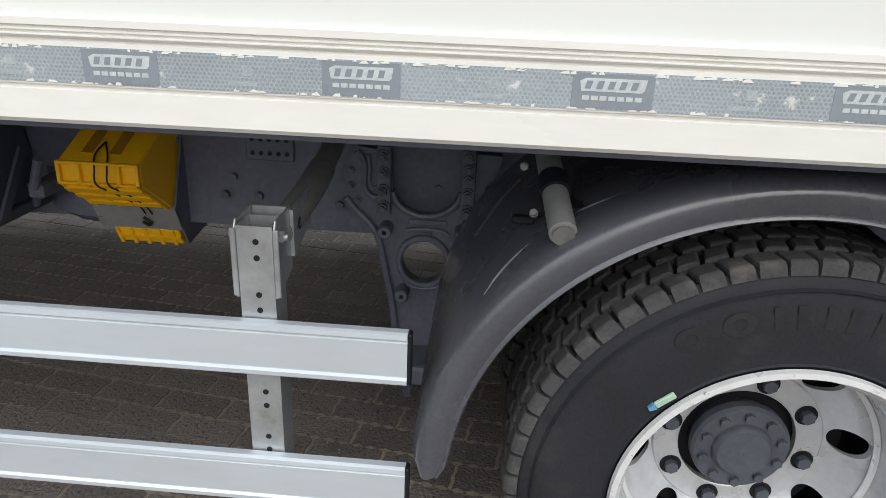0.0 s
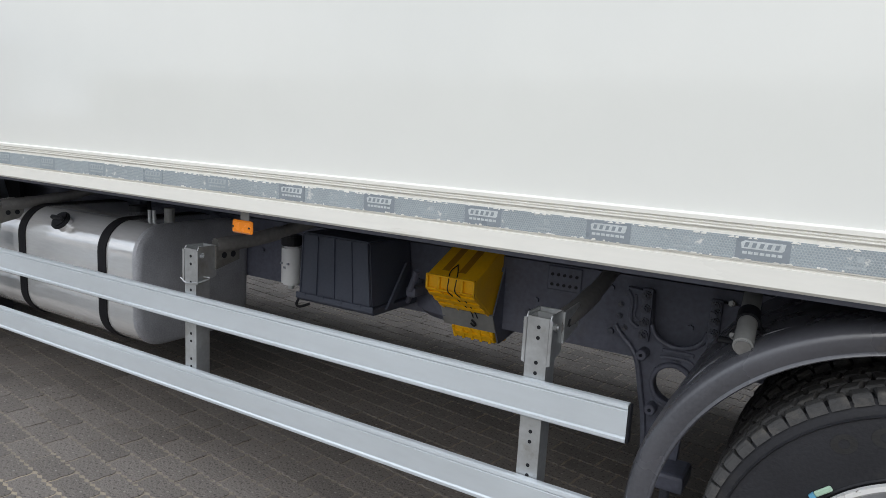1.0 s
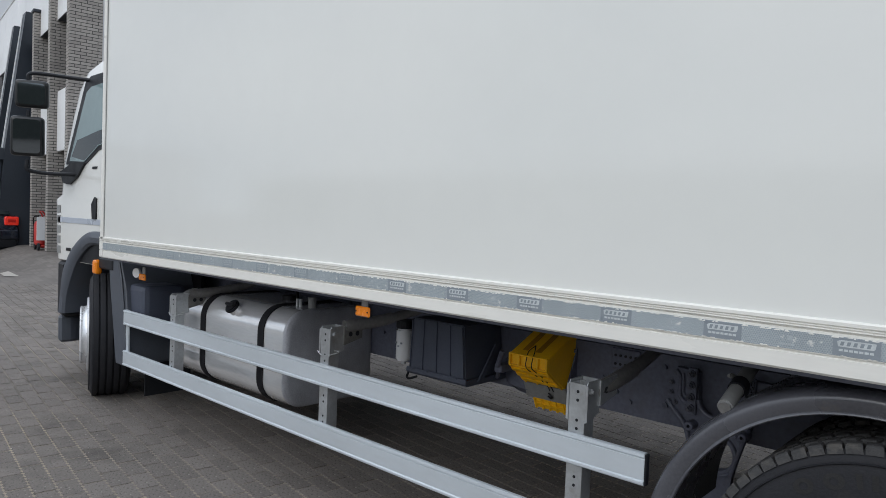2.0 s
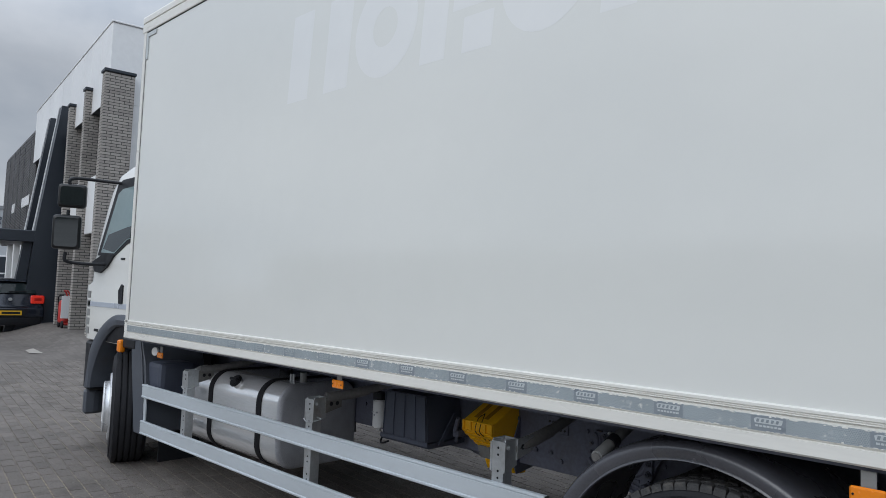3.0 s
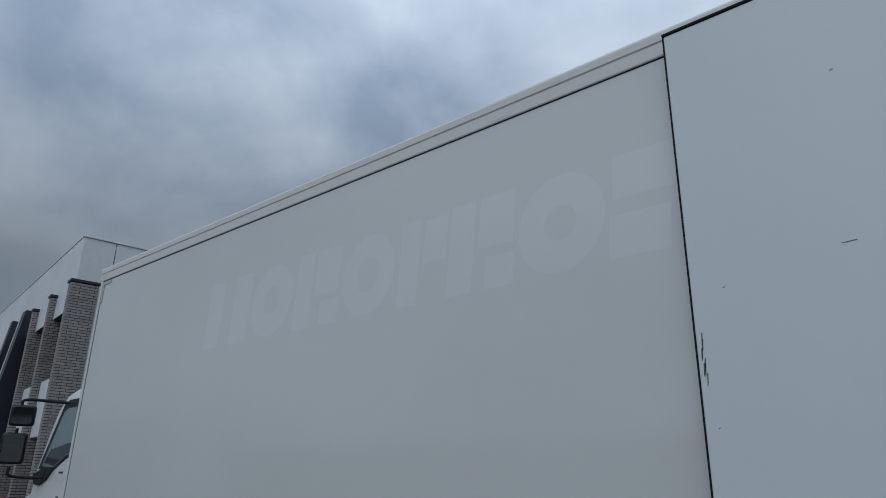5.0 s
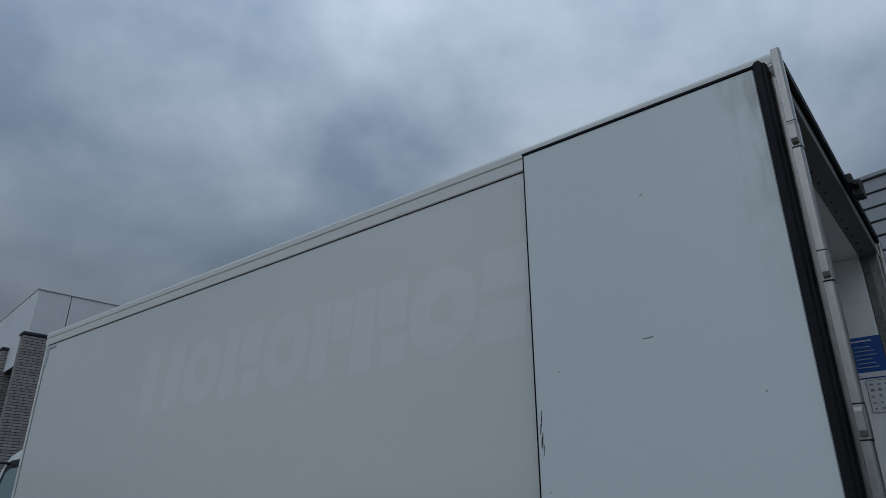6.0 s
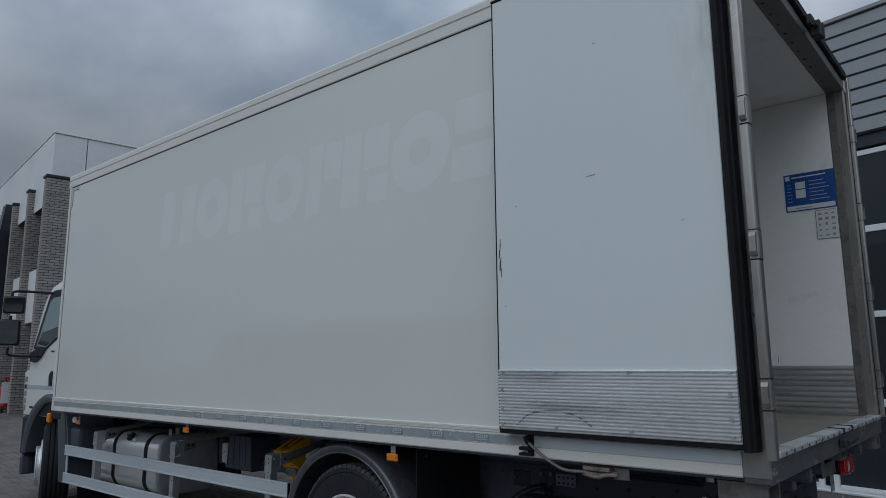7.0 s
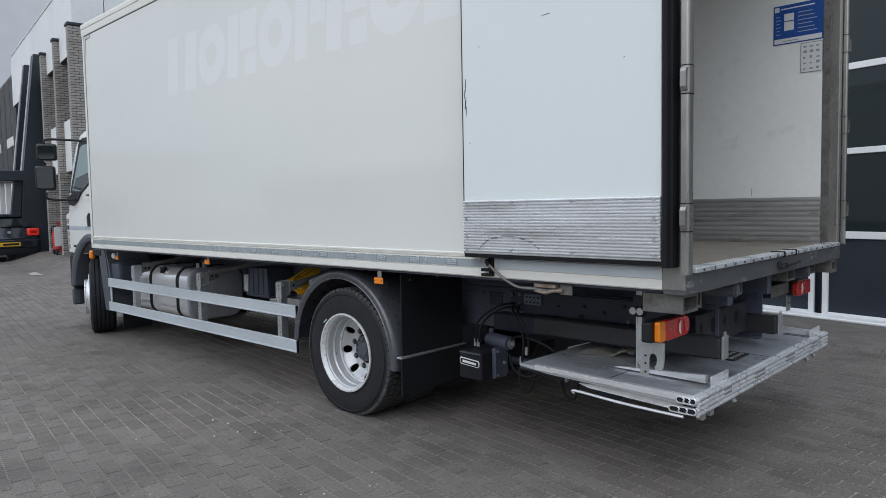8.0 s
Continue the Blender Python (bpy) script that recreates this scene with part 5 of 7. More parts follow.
def fuel_tank():
    def rounded(y0, y1, z0, z1, r, n=6):
        pts = []
        for cy, cz, a in ((y1 - r, z1 - r, 0), (y0 + r, z1 - r, 90), (y0 + r, z0 + r, 180), (y1 - r, z0 + r, 270)):
            for k in range(n + 1):
                t = radians(a + 90 * k / n)
                pts.append((cy + r * math.cos(t), cz + r * math.sin(t)))
        return pts
    prof = rounded(0.29, 0.88, 0.335, 0.845, 0.13, 10)
    tank = pt("fuel_tank", prism(prof, "x", 0.425, 1.580), M_TANK, "brushed aluminium fuel tank", None, True)
    for x0, x1 in ((0.425, 0.41), (1.580, 1.607)):
        b = bmesh.new()
        cy, cz = 0.575, 0.59
        rings = []
        for f, t in ((1.0, 0.0), (0.985, 0.55), (0.95, 0.85), (0.90, 1.0)):
            rings.append([b.verts.new((x0 + (x1 - x0) * t, cy + (y - cy) * f, cz + (z - cz) * f)) for y, z in prof])
        for one, two in zip(rings, rings[1:]):
            for i in range(len(prof)):
                j = (i + 1) % len(prof)
                b.faces.new((one[i], one[j], two[j], two[i]))
        b.faces.new(rings[-1])
        pt("tank_end", b, M_STEEL_TANK_END, "matt grey tank end", tank, True)
    for x in (0.785, 1.385):
        b = bmesh.new()
        for w, e in (((x - 0.026, x + 0.026), 0.006),):
            big = rounded(0.29 - e, 0.88 + e, 0.335 - e, 0.845 + e, 0.136, 10)
            merge(b, prism(big, "x", *w))
        pt("strap", b, M_SEAL, "black rubber-lined tank strap", tank, True)
    pt("filler_neck", cyl((FILL_X, 0.345, 0.770), (FILL_X, 0.303, 0.806), 0.036, None, 20), M_TANK, "", tank, True)
    c = pt("filler_cap", cyl((FILL_X, 0.304, 0.805), (FILL_X, 0.286, 0.821), 0.043, None, 20, bevel=0.006), M_PLASTIC, "black filler cap", tank, True)
    b = box(-0.040, 0.040, -0.009, 0.009, -0.008, 0.010, 0.004)
    b.transform(pose(FILL_X, 0.281, 0.826, 48, 0, 0))
    pt("cap_grip", b, M_PLASTIC, "", c)
    pt("sender_cap", cyl((1.19, 0.60, 0.845), (1.19, 0.60, 0.87), 0.045, None, 18), M_PLASTIC, "", tank)
    pt("breather", cyl((1.535, 0.50, 0.842), (1.535, 0.50, 0.90), 0.022, None, 14), M_STEEL_GREY, "", tank)
    for x in (1.445, 1.475):
        pt("fitting", cyl((x, 0.47, 0.845), (x, 0.47, 0.885), 0.008, None, 8), M_GALV, "", tank)
    hose = curve_points([(1.445, 0.47, 0.88), (1.34, 0.56, 0.92), (1.50, 0.62, 0.94), (1.72, 0.75, 0.93), (1.85, 0.85, 0.90)], 24)
    pt("fuel_hose", sweep(hose, 0.008, seg=8), M_SEAL, "", tank)
    for x in (0.785, 1.385):
        pt("tank_bracket", box(x - 0.03, x + 0.03, 0.867, 0.885, 0.36, 0.84, 0.004), M_CHASSIS, "", tank)


M_STEEL_TANK_END = mat("tank_end_alu", (0.36, 0.37, 0.40), 0.5, 0.25, 0.25, 14, 160, 0.10)
fuel_tank()


def battery_box():
    # cover that flares towards the tray: x at the left and right, y of the front, z
    low, high = (2.188, 2.540, 0.592, 0.627), (2.190, 2.512, 0.602, 0.868)
    b = bmesh.new()
    rings = [[b.verts.new((x, y, z)) for x, y in ((xa, yf), (xb, yf), (xb - 0.004, 0.875), (xa, 0.875))] for xa, xb, yf, z in (low, high)]
    for k in range(4):
        b.faces.new((rings[0][k], rings[0][(k + 1) % 4], rings[1][(k + 1) % 4], rings[1][k]))
    b.faces.new(rings[0][::-1])
    b.faces.new(rings[1])
    bmesh.ops.bevel(b, geom=b.edges[:], offset=0.006, segments=2, affect="EDGES")
    bat = pt("battery_box", b, M_BOX, "dark blue-black plastic battery cover with a ribbed front")
    for f in (0.02, 0.25, 0.5, 0.75, 0.98):
        b = bmesh.new()
        for xa, xb, yf, z in (low, high):
            x = xa + f * (xb - xa)
            for dx, dy in ((-0.0035, 0.002), (-0.0020, -0.006), (0.0020, -0.006), (0.0035, 0.002)):
                b.verts.new((x + dx, yf + dy, z + (0.006 if z < 0.7 else -0.008)))
        b.verts.ensure_lookup_table()
        for k in range(3):
            b.faces.new([b.verts[i] for i in (k, k + 1, k + 5, k + 4)])
        pt("cover_rib", b, M_BOX, "", bat)
    tray = [(0.588, 0.634), (0.582, 0.634), (0.580, 0.612), (0.594, 0.600), (0.875, 0.600), (0.875, 0.626), (0.588, 0.626)]
    pt("carrier", prism(tray, "x", 2.178, 2.552, None, 0.002), M_BOX, "black tray", bat)
    for x in (2.22, 2.31, 2.40, 2.49):
        pt("tray_clip", box(x - 0.010, x + 0.010, 0.5785, 0.5825, 0.624, 0.635, 0.001), M_BOX, "", bat)
    pt("tray_hook", sweep(curve_points([(2.186, 0.592, 0.606), (2.180, 0.586, 0.582), (2.205, 0.580, 0.578), (2.245, 0.588, 0.594)], 16), 0.0055, seg=8), M_SEAL, "", bat)
    pt("side_stay", prism([(0.66, 0.615), (0.69, 0.615), (0.81, 0.765), (0.78, 0.775)], "x", 2.553, 2.562), M_BOX, "dark side stay", bat)
    fl = pt("fuel_filter", cyl((2.085, 0.655, 0.636), (2.085, 0.655, 0.795), 0.040, None, 24, bevel=0.008), M_PAPER, "white fuel filter canister", None, True)
    pt("filter_head", cyl((2.085, 0.655, 0.796), (2.085, 0.655, 0.838), 0.043, None, 20, bevel=0.004), M_PLASTIC, "", fl)
    pt("drain_cock", cyl((2.085, 0.655, 0.637), (2.085, 0.655, 0.618), 0.013, None, 12), M_GALV, "", fl)
    for k in range(3):
        pt("printed_bar", box(2.062 + 0.018 * k, 2.072 + 0.018 * k, 0.6125, 0.6185, 0.722 - 0.016 * (k % 2), 0.730 - 0.016 * (k % 2)), M_INK, "", fl)
    # lever and valve beside the battery box
    b = box(2.60, 2.64, 0.72, 0.86, 0.66, 0.70, 0.006)
    cyl((2.62, 0.72, 0.69), (2.66, 0.70, 0.77), 0.012, b, 10)
    cyl((2.56, 0.8, 0.62), (2.62, 0.74, 0.69), 0.01, b, 10)
    pt("valve_lever", b, M_CHASSIS, "rusty dark valve lever")


battery_box()


def marker_light(x, y, z):
    e = pt("marker_light", box(x - 0.042, x + 0.042, y - 0.012, y, z - 0.020, z + 0.020, 0.005), M_ORANGE, "orange side marker light")
    pt("bracket", box(x - 0.018, x + 0.018, y + 0.0005, y + 0.006, z - 0.02, z + 0.06, 0.001), M_STEEL_GREY, "", e)
    for dx in (-0.033, 0.033):
        pt("screw", cyl((x + dx, y - 0.0115, z), (x + dx, y - 0.0145, z), 0.003, None, 8), M_PLASTIC, "", e)


for mx, my, mz in ((0.285, 0.155, 0.912), (2.455, 0.058, 0.966), (4.68, 0.03, 0.945)):
    marker_light(mx, my, mz)


def wheel_chocks():
    """Two yellow chocks held one behind the other in a steel holder under the floor."""
    x0, x1 = 2.723, 2.922

    def top_z(y):
        return 0.778 + (y - 0.672) * 0.457
    prof = [(0.672, 0.778), (0.672, 0.722), (0.800, 0.630), (0.93, 0.60), (1.00, 0.915), (0.96, top_z(0.96))]
    ch = part("wheel_chock", prism(prof, "x", x0, x1, None, 0.004), M_YELLOW)
    tagged(ch, "yellow plastic wheel chock strapped in its holder", "wheel chock", "wheel chocks under the truck")
    # slots are flush strips, the shade in them put into a deeper yellow
    for x in (2.768, 2.836):
        b = prism([(0.700, top_z(0.700) - 0.002), (0.865, top_z(0.865) - 0.002), (0.865, top_z(0.865) + 0.0012), (0.700, top_z(0.700) + 0.0012)], "x", x, x + 0.028)
        part("slot", b, M_YELLOW_SHADE, ch, "dark yellow strip for the shade in a slot")
    # pockets of the front face: frame of ribs standing proud
    for x in (x0, 2.772, 2.868, x1 - 0.009):
        part("rib", box(x, x + 0.009, 0.660, 0.674, 0.722, 0.778, 0.002), M_YELLOW, ch)
    for z in (0.722, 0.772):
        part("rib", box(x0, x1, 0.660, 0.674, z, z + 0.007, 0.002), M_YELLOW, ch)
    for k in range(3):
        t0 = 0.12 + 0.3 * k
        y, z = 0.672 + 0.128 * t0, 0.722 - 0.092 * t0
        part("rib", prism([(y - 0.012, z - 0.002), (y + 0.004, z - 0.016), (y + 0.016, z - 0.004), (y, z + 0.010)], "x", x0 + 0.004, x1 - 0.004), M_YELLOW, ch)
    for k in range(4):
        x = x0 + 0.004 + 0.062 * k
        part("rib", prism([(0.664, 0.720), (0.790, 0.628), (0.800, 0.640), (0.674, 0.732)], "x", x, x + 0.007), M_YELLOW, ch)
    for dx, dy in ((0.0, 0.0), (0.030, 0.012)):
        cord = curve_points([(2.812, 0.735, top_z(0.735) + 0.004), (2.808 + dx, 0.69, top_z(0.69) + 0.005), (2.822 + dx, 0.655, 0.765), (2.822 + dx, 0.654, 0.728), (2.836 + dx, 0.70, 0.694), (2.850 + dx * 0.6, 0.775, 0.640), (2.852 + dx * 0.6, 0.80, 0.61)], 36)
        part("strap_wire", sweep(cord, 0.0021, None, 6), M_PLASTIC, ch, "black retaining wire")
    ch2 = part("wheel_chock", prism([(0.826, 0.560), (0.850, 0.512), (0.95, 0.50), (0.95, 0.58), (0.85, 0.578)], "x", 2.748, x1, None, 0.003), M_YELLOW)
    tagged(ch2, "yellow plastic wheel chock, lower end showing below the holder", "wheel chock", "wheel chocks under the truck")
    for k in range(5):
        part("rib", prism([(0.822, 0.556), (0.846, 0.508), (0.852, 0.511), (0.828, 0.559)], "x", 2.750 + 0.037 * k, 2.760 + 0.037 * k), M_YELLOW, ch2)
    part("rib", prism([(0.832, 0.536), (0.838, 0.526), (0.848, 0.531), (0.842, 0.541)], "x", 2.75, x1), M_YELLOW, ch2)
    h = pt("chock_holder", prism([(0.793, 0.630), (0.825, 0.560), (0.833, 0.564), (0.801, 0.634)], "x", x0 - 0.008, x1 + 0.012), M_STEEL_GREY, "grey sheet steel chock holder")
    pt("holder_side", prism([(0.80, 0.625), (0.858, 0.510), (1.02, 0.53), (1.02, 0.92), (0.92, 0.90)], "x", x1 + 0.006, x1 + 0.012), M_CHASSIS, "", h)
    pt("holder_hook", prism([(0.90, 0.70), (0.92, 0.80), (0.97, 0.80), (0.95, 0.66)], "x", x1 + 0.014, x1 + 0.02), M_CHASSIS, "", h)
    pt("holder_catch", sweep(curve_points([(2.845, 0.80, 0.600), (2.862, 0.804, 0.585), (2.850, 0.812, 0.575), (2.838, 0.808, 0.585)], 12), 0.004, None, 6), M_PLASTIC, "", h)


# yellow with the shade of the chock slots in its colour
M_YELLOW_SHADE = mat("yellow_slot_shade", (0.42, 0.19, 0.008), 0.6)
wheel_chocks()


def cab():
    """Short cab, narrower than the box."""
    c = empty("cab", (0, 0, 0), truck)
    yc = WIDTH / 2
    # plan outline at several heights: half width, front x, corner radius
    levels = [(0.92, 1.02, -1.53, 0.26), (1.05, 1.025, -1.55, 0.26), (1.38, 1.025, -1.57, 0.26), (1.415, 1.02, -1.46, 0.25), (1.62, 1.02, -1.44, 0.26), (2.0, 0.99, -1.34, 0.26), (2.20, 0.97, -1.28, 0.26), (2.33, 0.95, -1.20, 0.28), (2.40, 0.91, -1.08, 0.30), (2.43, 0.80, -0.90, 0.30)]
    b = bmesh.new()
    rings = []
    for z, hw, fx, r in levels:
        pts = [(-0.12, yc - hw)]
        for k in range(9):
            a = radians(270 - 90 * k / 8)
            pts.append((fx + r + r * math.cos(a), yc - hw + r + r * math.sin(a)))
        pts += [(x, 2 * yc - y) for x, y in pts[::-1]]
        rings.append([b.verts.new((x, y, z)) for x, y in pts])
    for one, two in zip(rings, rings[1:]):
        for i in range(len(one)):
            j = (i + 1) % len(one)
            b.faces.new((one[i], one[j], two[j], two[i]))
    b.faces.new(rings[0][::-1])
    b.faces.new(rings[-1])
    part("shell", b, M_CAB, c, "white painted cab shell", True)

    def side_y(z):
        for (z0, h0, *_), (z1, h1, *_) in zip(levels, levels[1:]):
            if z0 <= z <= z1:
                return yc - (h0 + (h1 - h0) * (z - z0) / (z1 - z0))
        return yc - 1.08

    def side_plate(name, pts, t, material, label="", parent=None, mirror=False):
        b = bmesh.new()
        f = [b.verts.new((x, side_y(z) - t, z)) for x, z in pts]
        g = [b.verts.new((x, side_y(z) + 0.004, z)) for x, z in pts]
        b.faces.new(f)
        for i in range(len(pts)):
            j = (i + 1) % len(pts)
            b.faces.new((f[i], f[j], g[j], g[i]))
        if mirror:
            b.transform(Matrix.Translation((0, WIDTH, 0)) @ Matrix.Diagonal((1, -1, 1, 1)))
        return part(name, b, material, parent or c, label)

    for mirror in (False, True):
        win = [(-1.172, 1.645), (-0.80, 1.630), (-0.575, 1.73), (-0.14, 1.79), (-0.14, 2.30), (-0.88, 2.29), (-0.965, 2.25)]
        side_plate("window_frame", win, 0.006, M_PLASTIC, "black window frame", None, mirror)
        side_plate("side_window", [(-1.095, 1.668), (-0.805, 1.656), (-0.58, 1.762), (-0.20, 1.815), (-0.20, 2.225), (-0.83, 2.205), (-0.905, 2.17)], 0.009, M_CAB_GLASS, "tinted door glass", None, mirror)
        # darkness of the seat behind, laid as a patch on the opaque pane
        side_plate("seat_patch", [(-1.06, 1.70), (-0.805, 1.664), (-0.585, 1.768), (-0.21, 1.82), (-0.21, 1.90), (-0.60, 1.87), (-0.98, 1.82)], 0.0096, M_GLASS, "dark patch on the door glass for the seat behind it", None, mirror)
        side_plate("arch_panel", [(-1.12, 0.925), (-0.10, 0.925), (-0.10, 1.09), (-0.55, 1.10), (-0.75, 1.06), (-0.92, 0.98)], 0.006, M_PLASTIC, "", None, mirror)
        for k in range(5):
            z = 0.965 + 0.078 * k
            side_plate("corner_vent", [(-1.325, z), (-1.325, z + 0.058), (-1.255, z + 0.058), (-1.255, z)], 0.004, M_STEEL_GREY, "grey air slot", None, mirror)
        side_plate("mirror_base", [(-1.25, 1.59), (-1.033, 1.65), (-0.779, 1.645), (-0.92, 1.544), (-1.068, 1.493), (-1.19, 1.504)], 0.018, M_PLASTIC, "", None, mirror)
        side_plate("side_stripe", [(-1.30, 1.205), (-1.30, 1.245), (-0.13, 1.245), (-0.13, 1.205)], 0.004, M_STRIPE, "pale blue-grey stripe", None, mirror)
        side_plate("badge", [(-0.66, 1.601), (-0.655, 1.617), (-0.575, 1.617), (-0.58, 1.601)], 0.005, M_PLASTIC, "dark model badge bar", None, mirror)
        side_plate("badge", [(-1.13, 0.992), (-1.125, 1.015), (-1.04, 1.015), (-1.045, 0.992)], 0.005, M_PLASTIC, "dark badge bar", None, mirror)
        side_plate("door_handle", [(-0.62, 1.245), (-0.635, 1.35), (-0.59, 1.402), (-0.555, 1.39), (-0.555, 1.245)], 0.012, M_PLASTIC, "black door handle", None, mirror)
    ws = prism([(-1.445, 1.64), (-1.345, 2.0), (-1.205, 2.33), (-1.19, 2.33), (-1.33, 2.0), (-1.43, 1.64)], "y", 0.55, WIDTH - 0.55)
    part("windscreen", ws, M_GLASS, c, "dark windscreen glass")
    part("roof_lamp", cyl((-0.70, 0.44, 2.415), (-0.70, 0.44, 2.465), 0.035, None, 14, bevel=0.006), M_PLASTIC, c, "small dark roof antenna base")
    # dark wheel arch and bumper corner
    for s in (1, -1):
        def yy(v):
            return v if s > 0 else WIDTH - v
        outer = [(-0.10, 1.150), (-0.568, 1.160), (-0.743, 1.126), (-0.917, 1.042), (-1.030, 0.955), (-1.118, 0.849), (-1.160, 0.696), (-1.190, 0.520)]
        inner = [(-1.085, 0.520), (-1.055, 0.650), (-0.985, 0.775), (-0.885, 0.900), (-0.756, 0.994), (-0.553, 1.066), (-0.10, 1.055)]
        outer = [(p.x, p.z) for p in curve_points([(x, 0, z) for x, z in outer], 42)]
        inner = [(p.x, p.z) for p in curve_points([(x, 0, z) for x, z in inner], 36)]
        b = bmesh.new()
        n = 36
        bands = []
        for k in range(n + 1):
            po, pi = outer[round(k * (len(outer) - 1) / n)], inner[len(inner) - 1 - round(k * (len(inner) - 1) / n)]
            at = [(0.0, 0.30), (0.0, 0.185), (0.10, 0.165), (0.45, 0.150), (0.85, 0.158), (1.0, 0.175), (1.0, 0.75), (0.9, 0.75), (0.9, 0.30)]
            bands.append([b.verts.new((po[0] + (pi[0] - po[0]) * w, yy(y), po[1] + (pi[1] - po[1]) * w)) for w, y in at])
        for one, two in zip(bands, bands[1:]):
            for i in range(len(one)):
                j = (i + 1) % len(one)
                b.faces.new((one[i], one[j], two[j], two[i]))
        b.faces.new(bands[0])
        b.faces.new(bands[-1][::-1])
        part("wheel_arch", b, M_GREY_PLASTIC, c, "dark grey plastic wheel arch", True)
        part("bumper_corner", prism([(-1.55, yy(0.46)), (-1.47, yy(0.31)), (-1.36, yy(0.215)), (-1.15, yy(0.185)), (-1.15, yy(0.60)), (-1.55, yy(0.60))], "z", 0.48, 0.90, None, 0.02), M_PLASTIC, c, "black bumper corner")
        part("bumper_lip", prism([(-1.53, yy(0.46)), (-1.45, yy(0.31)), (-1.38, yy(0.23)), (-1.27, yy(0.20)), (-1.25, yy(0.30)), (-1.30, yy(0.46)), (-1.53, yy(0.47))], "z", 0.265, 0.475, None, 0.02), M_GREY_PLASTIC, c, "dark grey bumper lip")
        part("arch_liner", box(-1.20, -0.05, *sorted((yy(0.72), yy(0.74))), 0.40, 1.10), M_PLASTIC, c)
        part("rear_wing", prism([(-0.12, 1.0), (-0.06, 1.0), (0.03, 0.82), (0.075, 0.60), (0.085, 0.33), (0.045, 0.31), (0.04, 0.60), (0.0, 0.80), (-0.12, 0.95)], "y", *sorted((yy(0.155), yy(0.62))), None, 0.006), M_GREY_PLASTIC, c, "dark grey rear mudguard")
        part("wing_skirt", prism([(-0.215, 1.0), (-0.06, 1.0), (-0.01, 0.88), (0.030, 0.70), (0.062, 0.50), (0.072, 0.345), (0.060, 0.318), (0.015, 0.318), (-0.068, 0.318), (-0.082, 0.360), (-0.100, 0.450), (-0.125, 0.570), (-0.152, 0.690), (-0.178, 0.800), (-0.195, 0.90)], "y", *sorted((yy(0.143), yy(0.154))), None, 0.004), M_GREY_PLASTIC, c, "dark grey mudguard skirt")
        part("inner_flap", box(0.05, 0.058, *sorted((yy(0.28), yy(0.60))), 0.10, 0.40, 0.002), M_PLASTIC, c)
        part("wing_box", box(-0.01, 0.235, *sorted((yy(0.185), yy(0.46))), 0.56, 0.845, 0.035, None, 2), M_BOX, c, "dark plastic box behind the wing")
        part("turn_lamp", box(-0.425, -0.360, *sorted((yy(0.115), yy(0.165))), 0.875, 0.975, 0.022, None, 3), M_ORANGE, c, "orange corner lamp")
        part("lamp_bracket", box(-0.358, -0.13, *sorted((yy(0.135), yy(0.21))), 0.915, 0.995, 0.012), M_PLASTIC, c)
    part("bumper", prism([(-1.58, 0.50), (-1.54, 0.46), (-1.45, 0.46), (-1.45, WIDTH - 0.46), (-1.54, WIDTH - 0.46), (-1.58, WIDTH - 0.50)], "z", 0.30, 0.92, None, 0.01), M_GREY_PLASTIC, c)
    part("grille", box(-1.585, -1.54, 0.60, WIDTH - 0.60, 0.95, 1.36, 0.01), M_PLASTIC, c)
    # round lens and small parts behind the wing
    part("reflector", cyl((0.185, 0.165, 0.930), (0.190, 0.150, 0.930), 0.030, None, 18), M_LAMP_WHITE, c, "round pale reflector")
    # mirrors
    for s in (1, -1):
        def yy(v):
            return v if s > 0 else WIDTH - v
        for z0, z1, w, ym in ((2.022, 2.218, 0.212, -0.076), (1.676, 1.958, 0.212, -0.102)):
            tilt = pose(-1.05, yy(ym), (z0 + z1) / 2, 0, 3, -26 * s)
            h2 = (z1 - z0) / 2
            b = box(-0.055, 0.035, -w / 2, w / 2, -h2, h2, 0.034, None, 4)
            b.transform(tilt)
            mh = part("mirror_housing", b, M_GLOSS_BLACK, c, "black mirror housing with rounded corners", True)
            b = bmesh.new()
            rw, rh, rr = w / 2 - 0.021, h2 - 0.022, 0.024
            pts = []
            for cy, cz, a0 in ((rw - rr, rh - rr, 0), (-rw + rr, rh - rr, 90), (-rw + rr, -rh + rr, 180), (rw - rr, -rh + rr, 270)):
                for i in range(6):
                    a = radians(a0 + 18 * i)
                    pts.append((cy + rr * math.cos(a), cz + rr * math.sin(a)))
            b = prism(pts, "x", 0.030, 0.0375)
            b.transform(tilt)
            part("mirror_pane", b, M_MIRROR, mh, "mirror glass")
        arm = curve_points([(-1.05, yy(-0.10), 2.20), (-1.05, yy(-0.10), 2.255), (-1.04, yy(-0.04), 2.272), (-1.0, yy(0.10), 2.272), (-0.90, yy(0.26), 2.262)], 24)
        part("mirror_arm", sweep(arm, 0.014, seg=8), M_PLASTIC, c)
        arm = curve_points([(-1.05, yy(-0.10), 1.65), (-1.05, yy(-0.10), 1.585), (-1.04, yy(-0.03), 1.565), (-1.0, yy(0.08), 1.56), (-0.95, yy(0.21), 1.565)], 24)
        part("mirror_arm", sweep(arm, 0.014, seg=8), M_PLASTIC, c)
        part("mirror_arm", cyl((-1.05, yy(-0.10), 1.94), (-1.05, yy(-0.10), 2.0), 0.014, None, 8), M_PLASTIC, c)


cab()


